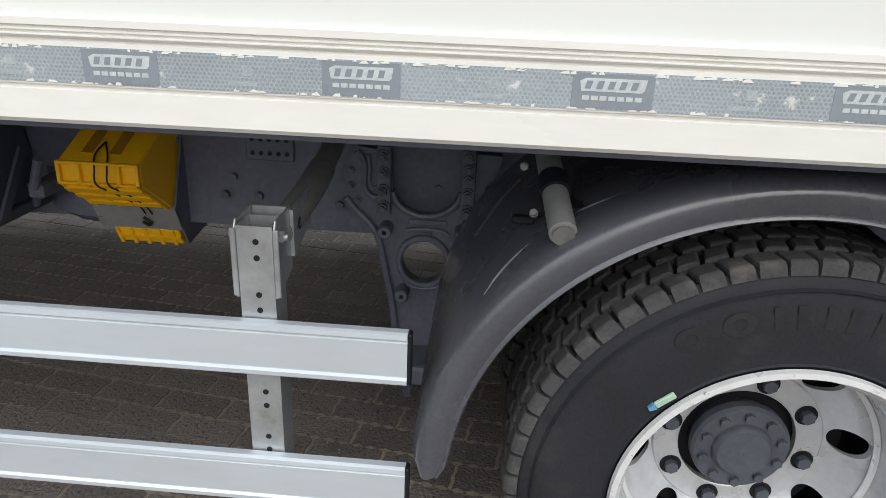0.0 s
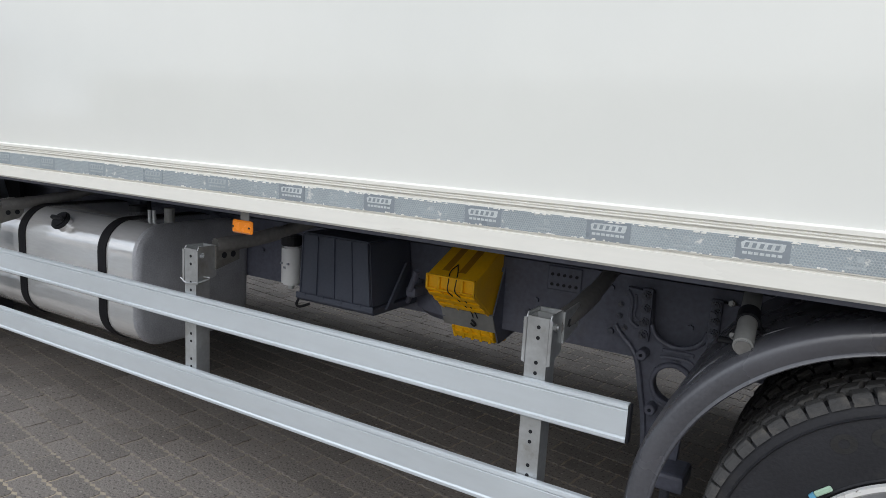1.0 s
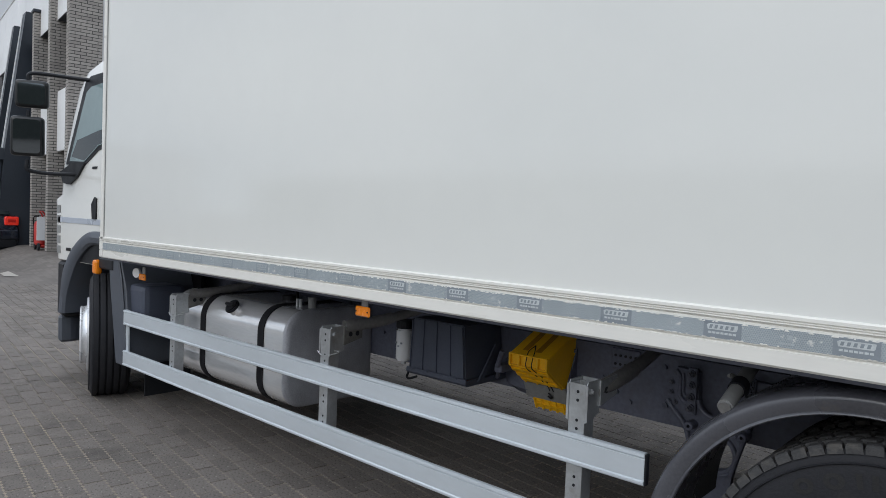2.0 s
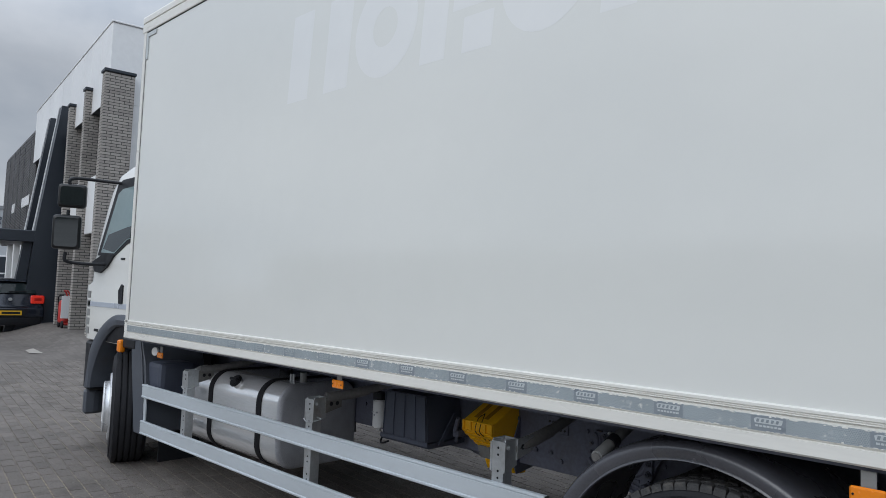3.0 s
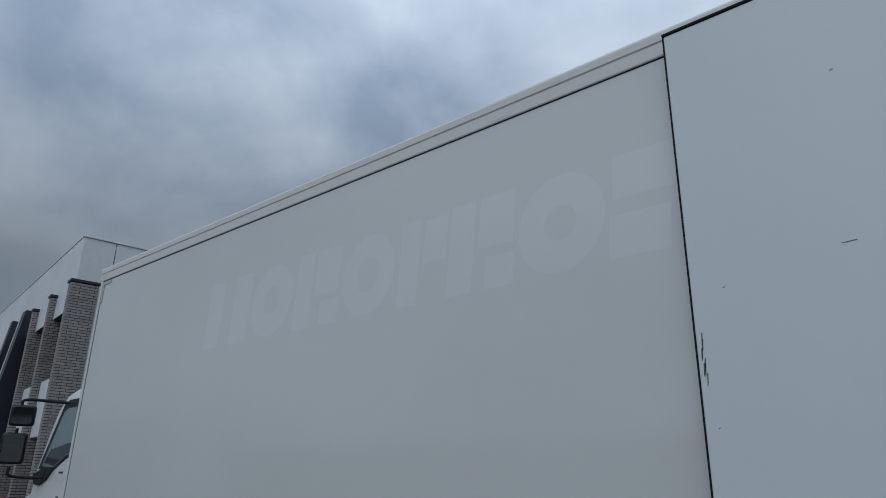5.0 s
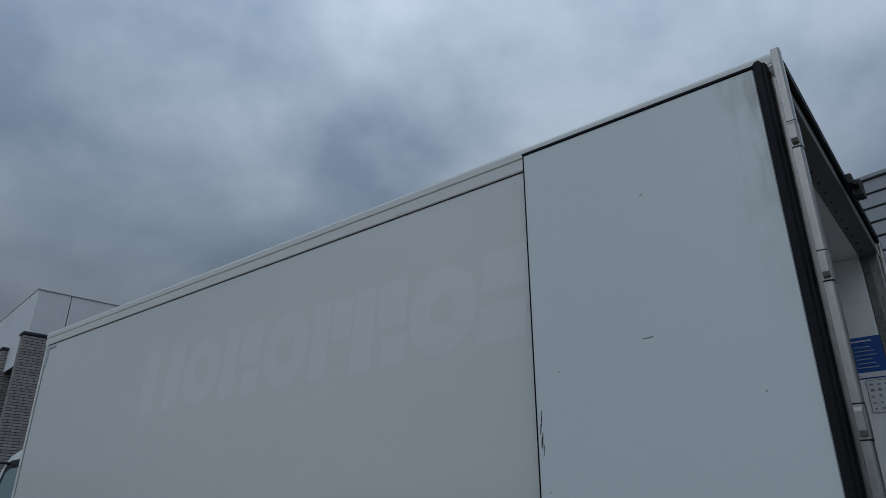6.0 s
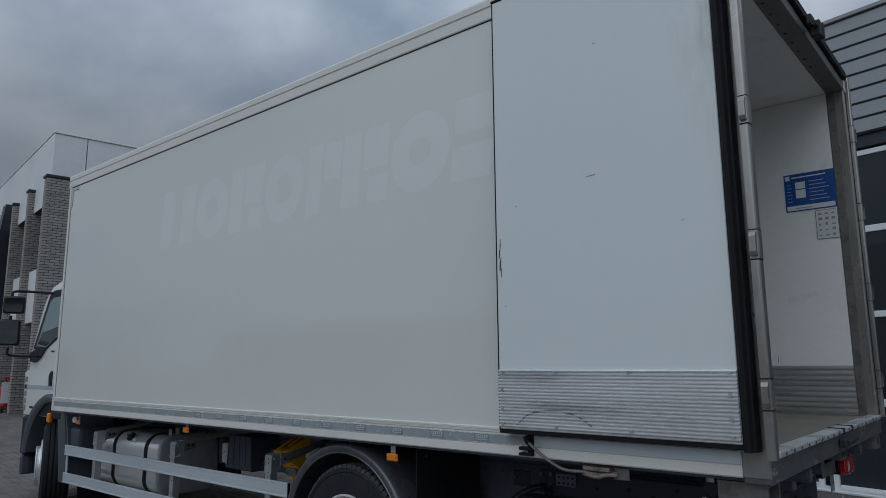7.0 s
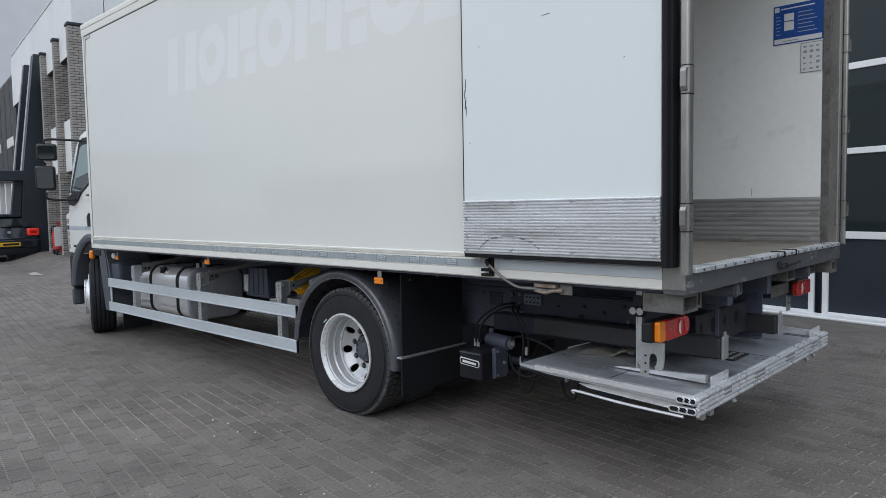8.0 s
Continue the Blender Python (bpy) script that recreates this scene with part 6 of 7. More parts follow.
def tail_lift():
    # folded platform under the rear: tapered front, hollow double edge
    x0, x1, y0, y1 = 5.695, 6.655, 0.12, 2.13
    top = prism([(x0, 0.545), (x0 + 0.18, 0.525), (x1, 0.500), (x1, 0.538), (x0 + 0.2, 0.555), (x0, 0.557)], "y", y0, y1)
    p = pt("lift_platform", top, M_DECK, "scratched aluminium tail lift platform, folded under the truck")
    low = prism([(x0 + 0.34, 0.500), (x0 + 0.40, 0.484), (x1, 0.456), (x1, 0.490), (x0 + 0.42, 0.506)], "y", y0 + 0.03, y1 - 0.03)
    pt("lower_leaf", low, M_ALU, "", p)
    for y in (y0, y1 - 0.02):
        pt("side_lip", prism([(x0 + 0.1, 0.540), (x1, 0.516), (x1, 0.545), (x0 + 0.1, 0.566)], "y", y - 0.008, y + 0.020), M_ALU, "", p)
    for z in (0.509, 0.533, 0.465, 0.488):
        pt("edge_tube", cyl((x1 + 0.004, y0, z), (x1 + 0.004, y1, z), 0.0105, None, 14), M_ALU, "", p, True)
    # black strip that stands for the shadow line between the two leaves
    pt("edge_shade_strip", box(x1 - 0.06, x1 + 0.002, y0 + 0.002, y1 - 0.002, 0.4945, 0.5025), M_SEAL, "", p)
    pt("edge_ridge", box(x1 - 0.022, x1 - 0.008, y0, y1, 0.536, 0.5475, 0.002), M_ALU, "", p)
    for y, w in ((0.40, 0.10), (0.80, 0.16), (1.30, 0.15), (1.78, 0.13)):
        pt("edge_hinge", box(x1 - 0.01, x1 + 0.013, y, y + w, 0.482, 0.534, 0.006), M_STEEL_GREY, "", p)

    def hollow_end(xa, xb, za, zb):
        """End of a double-tube profile: black plate for the shade inside, bright rounded wall and a curled web."""
        r, cz = (zb - za) / 2, (za + zb) / 2
        run = [(xb - r + r * math.cos(radians(90 - 20 * i)), cz + r * math.sin(radians(90 - 20 * i))) for i in range(10)] + [(xa + r + r * math.cos(radians(270 - 20 * i)), cz + r * math.sin(radians(270 - 20 * i))) for i in range(10)]
        h = pt("hollow", prism(run, "y", y0 - 0.0100, y0 - 0.0085), M_PLASTIC, "", p)
        ring = [(x, y0 - 0.0105, z) for x, z in run]
        pt("hollow_wall", sweep(ring + ring[:1], 0.0034, None, 6), M_ALU, "", h)
        for f in (0.36, 0.66):
            xm = xa + f * (xb - xa)
            pt("hollow_wall", sweep(curve_points([(xm - 0.006, y0 - 0.0105, zb), (xm + 0.004, y0 - 0.0105, cz + 0.004), (xm - 0.001, y0 - 0.0105, cz - 0.004), (xm + 0.008, y0 - 0.0105, za)], 12), 0.0030, None, 6), M_ALU, "", h)
    hollow_end(x1 - 0.088, x1 + 0.002, 0.510, 0.537)
    hollow_end(x1 - 0.122, x1 + 0.002, 0.464, 0.491)
    for y in (0.36, 1.90):
        b = prism([(x0 + 0.42, 0.556), (x1 - 0.06, 0.548), (x1 - 0.06, 0.585), (x0 + 0.46, 0.564)], "y", y, y + 0.025)
        pt("stop_bar", b, M_ALU, "", p)
        pt("stop_block", box(x1 - 0.038, x1 - 0.028, y - 0.003, y + 0.20, 0.536, 0.584, 0.003), M_ALU, "", p)
    for y in (0.44, 1.16, 1.88):
        pt("deck_seam", prism([(x0 + 0.05, 0.5560), (x1 - 0.02, 0.5390), (x1 - 0.02, 0.5402), (x0 + 0.05, 0.5572)], "y", y, y + 0.006), M_SEAL, "", p)
    for x in (5.98, 6.20):
        pt("deck_seam", box(x, x + 0.006, y0 + 0.03, y1 - 0.03, 0.545, 0.5572 - 0.017 * (x - x0)), M_SEAL, "", p)
    gp = pt("grip_plate", box(6.24, 6.52, 0.92, 1.14, 0.540, 0.5500, 0.002), M_CROSS, "dark perforated step plate", p)
    for i in range(6):
        for k in range(4):
            pt("grip_stud", box(6.26 + 0.044 * i, 6.282 + 0.044 * i, 0.935 + 0.05 * k, 0.965 + 0.05 * k, 0.549, 0.5535, 0.0015), M_GALV, "", gp)
    for y in (0.55, 1.72, 1.86):
        pt("lock_pin", cyl((6.63, y, 0.470), (6.66, y, 0.428), 0.013, None, 10), M_STEEL_GREY, "", p)
    # dark brackets hanging under the leaf
    for y in (0.30, 1.90):
        pt("hinge_bracket", prism([(6.02, 0.495), (6.24, 0.488), (6.20, 0.42), (6.13, 0.375), (6.09, 0.38)], "y", y, y + 0.03, None, 0.004), M_LIFT_BLACK, "black hinge bracket", p)
        pt("hinge_pin", cyl((6.22, y + 0.015, 0.440), (6.44, y + 0.015, 0.446), 0.010, None, 10), M_STEEL_GREY, "", p)
    for y in (0.18, 0.27):
        pt("edge_clamp", box(x1 - 0.03, x1 + 0.004, y, y + 0.035, 0.425, 0.452, 0.004), M_STEEL_GREY, "", p)
    # carrying tube and arms
    pt("lift_tube", box(5.30, 5.44, 0.721, WIDTH - 0.30, 0.55, 0.69, 0.012), M_LIFT_BLACK, "black lift carrier tube")
    for y in (0.55, 1.37):
        a = pt("lift_arm", box(5.5, 6.60, y - 0.045, y + 0.045, 0.635, 0.735, 0.008), M_CROSS, "black lift support beam with bare end plate")
        e = box(6.601, 6.611, y - 0.022, y + 0.050, 0.628, 0.744, 0.003)
        pt("end_plate", e, M_GALV, "", a)
        pt("end_lug", box(6.603, 6.612, y + 0.0, y + 0.02, 0.742, 0.765, 0.002), M_GALV, "", a)
    pt("cross_plate", box(6.42, 6.432, 0.64, 1.345, 0.64, 0.815, 0.004), M_CROSS, "black crossbeam with oval holes")
    pt("plate_flange", box(6.36, 6.4195, 0.64, 1.345, 0.804, 0.815, 0.003), M_CROSS)
    for y, r in ((0.700, 0.020), (0.848, 0.030), (1.010, 0.019), (1.180, 0.029)):
        b = lathe([(0.0, 0.0), (r, 0.0), (r + 0.002, 0.004), (0.0, 0.004)], 20)
        b.transform(pose(6.4335, y, 0.742, 0, 0, 90) @ Matrix.Diagonal((0.9, 1, 1.35, 1)))
        pt("hole", b, M_SEAL)
    # long dark beams in the side view behind the rear wheel
    pt("lower_beam", box(5.106, 6.35, 0.62, 0.72, 0.604, 0.712, 0.006), M_LIFT_BLACK, "black longitudinal beam")
    pt("side_plate", box(5.36, 6.38, 0.60, 0.615, 0.738, 0.872, 0.004), M_LIFT_BLACK, "black side plate with bolts")
    pt("plate_lip", box(5.36, 6.38, 0.590, 0.5995, 0.866, 0.873, 0.002), M_LIFT_BLACK)
    for x, z, r in ((5.772, 0.751, 0.016), (5.796, 0.814, 0.009), (5.924, 0.790, 0.010), (5.62, 0.800, 0.007), (6.05, 0.835, 0.009), (5.855, 0.675, 0.012)):
        pt("bolt", cyl((x, 0.62, z), (x, 0.592, z), r, None, 10), M_SEAL)
    for x, z in ((6.077, 0.752), (5.345, 0.850), (5.345, 0.792), (5.304, 0.757), (5.285, 0.845), (5.105, 0.812)):
        pt("bolt", cyl((x, 0.60, z), (x, 0.584, z), 0.011, None, 8), M_BOLT)
    pt("joint_bracket", box(5.265, 5.362, 0.598, 0.61, 0.745, 0.872, 0.004), M_LIFT_BLACK)
    pt("joint_bracket", box(5.09, 5.20, 0.598, 0.61, 0.765, 0.850, 0.004), M_LIFT_BLACK)
    plate = pt("perforated_plate", box(5.377, 5.501, 0.588, 0.599, 0.792, 0.858, 0.003), M_CHASSIS)
    for j in range(2):
        for k in range(4):
            pt("hole", cyl((5.397 + 0.028 * k, 0.5885, 0.809 + 0.030 * j), (5.397 + 0.028 * k, 0.586, 0.809 + 0.030 * j), 0.0065, None, 8), M_SEAL, "", plate)
    # hydraulic power box with its maker's plate
    hb = pt("hydraulic_box", box(5.13, 5.306, 0.285, 0.53, 0.365, 0.535, 0.010), M_PLASTIC, "black hydraulic pump box")
    hb.matrix_basis = pose(-0.024, 0, -0.011)
    rim = prism([(5.142 + 0.0, 0.468), (5.15, 0.455), (5.285, 0.445), (5.295, 0.458), (5.295, 0.475), (5.285, 0.487), (5.15, 0.497), (5.142, 0.486)], "y", 0.2805, 0.2855)
    pl = pt("maker_plate", rim, M_PAPER, "white-rimmed maker plate", hb)
    pt("plate_field", prism([(5.148, 0.469), (5.154, 0.460), (5.282, 0.450), (5.289, 0.459), (5.289, 0.473), (5.282, 0.482), (5.154, 0.491), (5.148, 0.484)], "y", 0.2785, 0.2815), M_PLASTIC, "", pl)
    pt("printed_bar", prism([(5.166, 0.468), (5.272, 0.460), (5.274, 0.473), (5.168, 0.482)], "y", 0.2765, 0.2795), M_PAPER, "", pl)
    pt("box_lip", box(5.136, 5.300, 0.2835, 0.288, 0.522, 0.531, 0.001), M_GREY_PLASTIC, "", hb)
    pt("valve_flange", prism([(0.385, 0.366), (0.385, 0.545), (0.400, 0.553), (0.475, 0.548), (0.518, 0.510), (0.518, 0.390), (0.500, 0.366)], "x", 5.3065, 5.330, None, 0.004), M_BOX, "", hb)
    pt("flange_edge", box(5.330, 5.336, 0.385, 0.400, 0.372, 0.545, 0.002), M_BOX, "", hb)
    for y, z in ((0.475, 0.452), (0.408, 0.385), (0.408, 0.530)):
        pt("bolt", cyl((5.329, y, z), (5.340, y, z), 0.011 if z == 0.452 else 0.006, None, 8), M_GALV, "", hb)
    mo = pt("pump_motor", cyl((5.17, 0.52, 0.575), (5.365, 0.50, 0.568), 0.043, None, 22, bevel=0.008), M_BOX, "round black pump motor", hb, True)
    pt("motor_cap", cyl((5.365, 0.50, 0.568), (5.372, 0.4995, 0.568), 0.032, None, 20, bevel=0.003), M_STEEL_GREY, "", mo)
    pt("motor_nut", cyl((5.372, 0.4995, 0.568), (5.386, 0.499, 0.568), 0.012, None, 6), M_GALV, "", mo)
    pt("filler_plug", cyl((5.20, 0.515, 0.615), (5.20, 0.515, 0.645), 0.016, None, 12, bevel=0.004), M_HUB, "", mo)
    pt("cylinder_rod", cyl((5.345, 0.53, 0.46), (6.1, 0.55, 0.48), 0.024, None, 14), M_LIFT_BLACK, "", hb)
    rod = pt("lock_rod", cyl((5.64, 0.205, 0.511), (5.93, 0.20, 0.491), 0.0135, None, 14), M_GLOSS_BLACK, "black latch rod with a bright end", p, True)
    pt("rod_end", cyl((5.93, 0.20, 0.491), (5.942, 0.20, 0.490), 0.0135, None, 14, bevel=0.002), M_GALV, "", rod)
    pt("latch_bar", sweep(curve_points([(6.03, 0.115, 0.455), (6.05, 0.11, 0.47), (6.3, 0.11, 0.455), (6.60, 0.11, 0.448)], 18), 0.007, seg=8), M_ALU, "", p)
    hoses = ([(5.139, 0.40, 0.535), (5.148, 0.40, 0.60), (5.159, 0.40, 0.676), (5.20, 0.43, 0.735), (5.284, 0.47, 0.790), (5.33, 0.56, 0.80)],
             [(5.165, 0.40, 0.535), (5.172, 0.40, 0.60), (5.184, 0.41, 0.668), (5.23, 0.44, 0.730), (5.30, 0.50, 0.775), (5.36, 0.57, 0.77)],
             [(5.33, 0.55, 0.80), (5.411, 0.43, 0.776), (5.47, 0.40, 0.725), (5.501, 0.40, 0.662), (5.510, 0.40, 0.57), (5.490, 0.40, 0.47), (5.480, 0.40, 0.37), (5.511, 0.40, 0.312), (5.56, 0.40, 0.335), (5.57, 0.42, 0.43)],
             [(5.36, 0.56, 0.79), (5.45, 0.43, 0.765), (5.51, 0.41, 0.700), (5.535, 0.41, 0.62), (5.530, 0.42, 0.52)],
             [(5.34, 0.50, 0.58), (5.45, 0.43, 0.625), (5.574, 0.40, 0.625), (5.66, 0.40, 0.605), (5.731, 0.40, 0.575)],
             [(5.36, 0.46, 0.50), (5.42, 0.42, 0.43), (5.50, 0.40, 0.405), (5.57, 0.40, 0.41), (5.62, 0.42, 0.44)],
             [(5.83, 0.3, 0.47), (5.86, 0.3, 0.375), (5.91, 0.31, 0.36), (5.94, 0.32, 0.47)])
    for ctrl in hoses:
        pt("hydraulic_hose", sweep(curve_points(ctrl, 40), 0.0072, None, 8), M_SEAL, "black hydraulic hose", None, True)
    for x, z in ((5.140, 0.535), (5.166, 0.535), (5.491, 0.470), (5.530, 0.530)):
        pt("hose_fitting", cyl((x, 0.40, z), (x, 0.402, z + 0.045), 0.0095, None, 8), M_STEEL_GREY)


tail_lift()


def rear_lights():
    # vertical lamp carrier with holes and a notched foot
    for s in (1, -1):
        def yy(v):
            return v if s > 0 else WIDTH - v
        c = pt("lamp_carrier", box(6.372, 6.380, *sorted((yy(0.108), yy(0.186))), 0.635, 1.0, 0.002), M_GALV, "galvanised lamp carrier strip")
        b = prism([(6.395, 0.612), (6.402, 0.605), (6.428, 0.605), (6.436, 0.612), (6.438, 0.690), (6.444, 0.706), (6.458, 0.714), (6.472, 0.706), (6.477, 0.690), (6.474, 0.664), (6.464, 0.652), (6.470, 0.640), (6.492, 0.636), (6.506, 0.650), (6.512, 0.700), (6.512, 0.765), (6.381, 0.765), (6.381, 0.66), (6.395, 0.65)], "y", *sorted((yy(0.108), yy(0.115))))
        if s > 0:
            pt("carrier_foot", b, M_GALV, "", c)
        for z in (0.625, 0.665, 0.70) if s > 0 else ():
            pt("hole", cyl((6.421, yy(0.1075), z), (6.421, yy(0.1055), z), 0.005, None, 10), M_PLASTIC, "", c)
        for z in (0.69, 0.74, 0.80, 0.86):
            pt("hole", cyl((6.3805, yy(0.147), z), (6.3825, yy(0.147), z), 0.009, None, 10), M_PLASTIC, "", c)
        pt("carrier_side", box(6.381, 6.405, *sorted((yy(0.108), yy(0.113))), 0.766, 1.0, 0.001), M_GALV, "", c)
        pt("lamp_backing", box(6.362, 6.424, *sorted((yy(0.103), yy(0.1075))), 0.875, 0.975, 0.002), M_PLASTIC, "", c)
        for x in (6.375, 6.41):
            wl_ = pt("work_lamp", cyl((x, yy(0.075), 0.905), (x, yy(0.106), 0.905), 0.0215, None, 16, bevel=0.004), M_PLASTIC, "small round lamp", c)
            pt("lamp_glass", cyl((x, yy(0.072), 0.905), (x, yy(0.0755), 0.905), 0.0165, None, 18), M_STEEL_GREY, "", wl_)

        def lens(ya, yb, round_end, xa, xb):
            """A lens plate with softly rounded corners."""
            za, zb = 0.768, 0.862
            pts = []
            for cy, cz, a0, r in ((yb - round_end, zb - round_end, 0, round_end), (ya + 0.012, zb - 0.012, 90, 0.012), (ya + 0.012, za + 0.012, 180, 0.012), (yb - round_end, za + round_end, 270, round_end)):
                for i in range(7):
                    a = radians(a0 + 15 * i)
                    pts.append((yy(cy + r * math.cos(a)), cz + r * math.sin(a)))
            return prism(pts, "x", xa, xb, None, 0.003)
        lamp = pt("tail_light", lens(0.058, 0.398, 0.045, 6.425, 6.472), M_PLASTIC, "rear light cluster with red, orange and clear lenses")
        pt("orange_lens", lens(0.088, 0.148, 0.012, 6.4725, 6.500), M_ORANGE if s > 0 else M_RED, "orange indicator lens" if s > 0 else "red end lens", lamp)
        pt("red_lens", lens(0.149, 0.395, 0.044, 6.4725, 6.503), M_RED, "red tail lens", lamp)
        moon = [(0.302 + 0.034 * math.cos(radians(90 + 15 * i)), 0.815 + 0.040 * math.sin(radians(90 + 15 * i))) for i in range(13)] + [(0.302 + 0.008 * math.cos(radians(270 - 15 * i)), 0.815 + 0.040 * math.sin(radians(270 - 15 * i))) for i in range(1, 12)]
        pt("clear_lens", prism([(yy(y), z) for y, z in moon], "x", 6.500, 6.506), M_LAMP_WHITE, "crescent of clear reversing lens", lamp)
        pt("lens_ring", lathe([(0.034, 0), (0.0345, -0.004), (0.039, -0.004), (0.0395, 0)], 24), M_RED, "", lamp).matrix_basis = pose(6.503, yy(0.302), 0.815, 0, 0, 90)
        # open box-section stubs below the sill
        for ya, yb, xe in ((0.045, 0.200, 6.625) if s > 0 else (0.035, 0.165, 6.645), (0.205, 0.300, 6.600) if s > 0 else (0.22, 0.29, 6.56), (0.72, 0.86, 6.58)):
            b = tube(0.915, 0.998, *sorted((yy(ya), yy(yb))), 6.44, xe, 0.014)
            b.transform(Matrix(((0, 0, 1, 0), (0, 1, 0, 0), (1, 0, 0, 0), (0, 0, 0, 1))))
            pt("box_tube_stub", b, M_STUB, "worn grey steel box tube stub")
        pt("rubber_buffer", cyl((6.54, yy(0.636), 0.962), (6.64, yy(0.636), 0.962), 0.035, None, 18, bevel=0.006), M_GREY_PLASTIC, "round rubber buffer")
    tray = prism([(1.700, 0.792), (2.030, 0.792), (2.030, 0.872), (2.018, 0.872), (2.018, 0.804), (1.712, 0.804), (1.712, 0.872), (1.700, 0.872)], "x", 5.85, 6.448)
    tr = pt("step_tray", tray, M_CROSS, "worn black steel channel step")
    pt("tray_end", box(6.449, 6.456, 1.700, 2.030, 0.792, 0.866, 0.002), M_STUB, "", tr)
    pt("tray_rung", box(6.20, 6.23, 1.7125, 2.0175, 0.850, 0.868, 0.003), M_STUB, "", tr)
    pt("tray_hanger", box(6.02, 6.06, 1.715, 1.745, 0.8725, 0.999, 0.003), M_CROSS, "", tr)


rear_lights()


def cardboard():
    b = bmesh.new()
    n = 10
    lo = []
    for k in range(n + 1):
        t = k / n
        z = 0.5625 - 0.004 * t + (0.035 * math.sin((t - 0.65) / 0.35 * math.pi * 0.8) if t > 0.65 else 0.006 * math.sin(t * 7))
        lo.append((b.verts.new((5.815 + 0.295 * t, 0.480 + 0.090 * t, z)), b.verts.new((5.788 + 0.250 * t, 0.690 + 0.075 * t, z + 0.003))))
    for a, c in zip(lo, lo[1:]):
        b.faces.new((a[0], c[0], c[1], a[1]))
    bmesh.ops.solidify(b, geom=b.faces[:], thickness=0.004)
    ob = part("cardboard_sheet", b, M_CARD)
    tagged(ob, "folded brown cardboard sheet lying on the tail lift platform", "cardboard")


cardboard()


# ---- buildings ----
OFFICE = Matrix.Translation((-10.65, 3.91, 0)) @ Matrix.Rotation(radians(-8), 4, "Z")
HALL = Matrix.Translation((5.7, 6.3, 0)) @ Matrix.Rotation(radians(-12), 4, "Z")


def brick_fin(x0, x1, y0, y1, z1, parent):
    """A brick fin: dark mortar core, courses of single bricks standing proud of it, and a dark cap."""
    core = part("fin_core", box(x0 + 0.006, x1 - 0.006, y0 + 0.006, y1, 0, z1), M_MORTAR, parent, "grey brick wall fin")
    course, bl = 0.066, 0.215
    v, f = [], []

    def brick(a0, a1, b0, b1, c0, c1):
        k = len(v)
        v.extend([(a0, b0, c0), (a1, b0, c0), (a1, b1, c0), (a0, b1, c0), (a0, b0, c1), (a1, b0, c1), (a1, b1, c1), (a0, b1, c1)])
        f.extend([(k, k + 3, k + 2, k + 1), (k + 4, k + 5, k + 6, k + 7), (k, k + 1, k + 5, k + 4), (k + 1, k + 2, k + 6, k + 5), (k + 2, k + 3, k + 7, k + 6), (k + 3, k, k + 4, k + 7)])
    for c in range(int(z1 / course)):
        z = c * course
        y = y0 - (0.105 if c % 2 else 0.0)
        while y < y1 - 0.02:
            ya, yb = max(y, y0), min(y + bl - 0.012, y1)
            if yb - ya > 0.02:
                brick(x1 - 0.05, x1, ya, yb, z, z + course - 0.014)
            y += bl
        x = x0 - (0.105 if c % 2 else 0.0)
        while x < x1 - 0.06:
            xa, xb = max(x, x0), min(x + bl - 0.012, x1 - 0.055)
            if xb - xa > 0.02:
                brick(xa, xb, y0, y0 + 0.05, z, z + course - 0.014)
            x += bl
    me = bpy.data.meshes.new("brickwork")
    me.from_pydata(v, [], f)
    me.materials.append(M_BRICK)
    ob = new("brickwork", me)
    ob.parent = parent
    ob["kind"] = "stuff"
    part("fin_cap", box(x0 - 0.03, x1 + 0.03, y0 - 0.03, y1 + 0.02, z1, z1 + 0.07, 0.01), M_NAVY, parent, "dark metal cap")


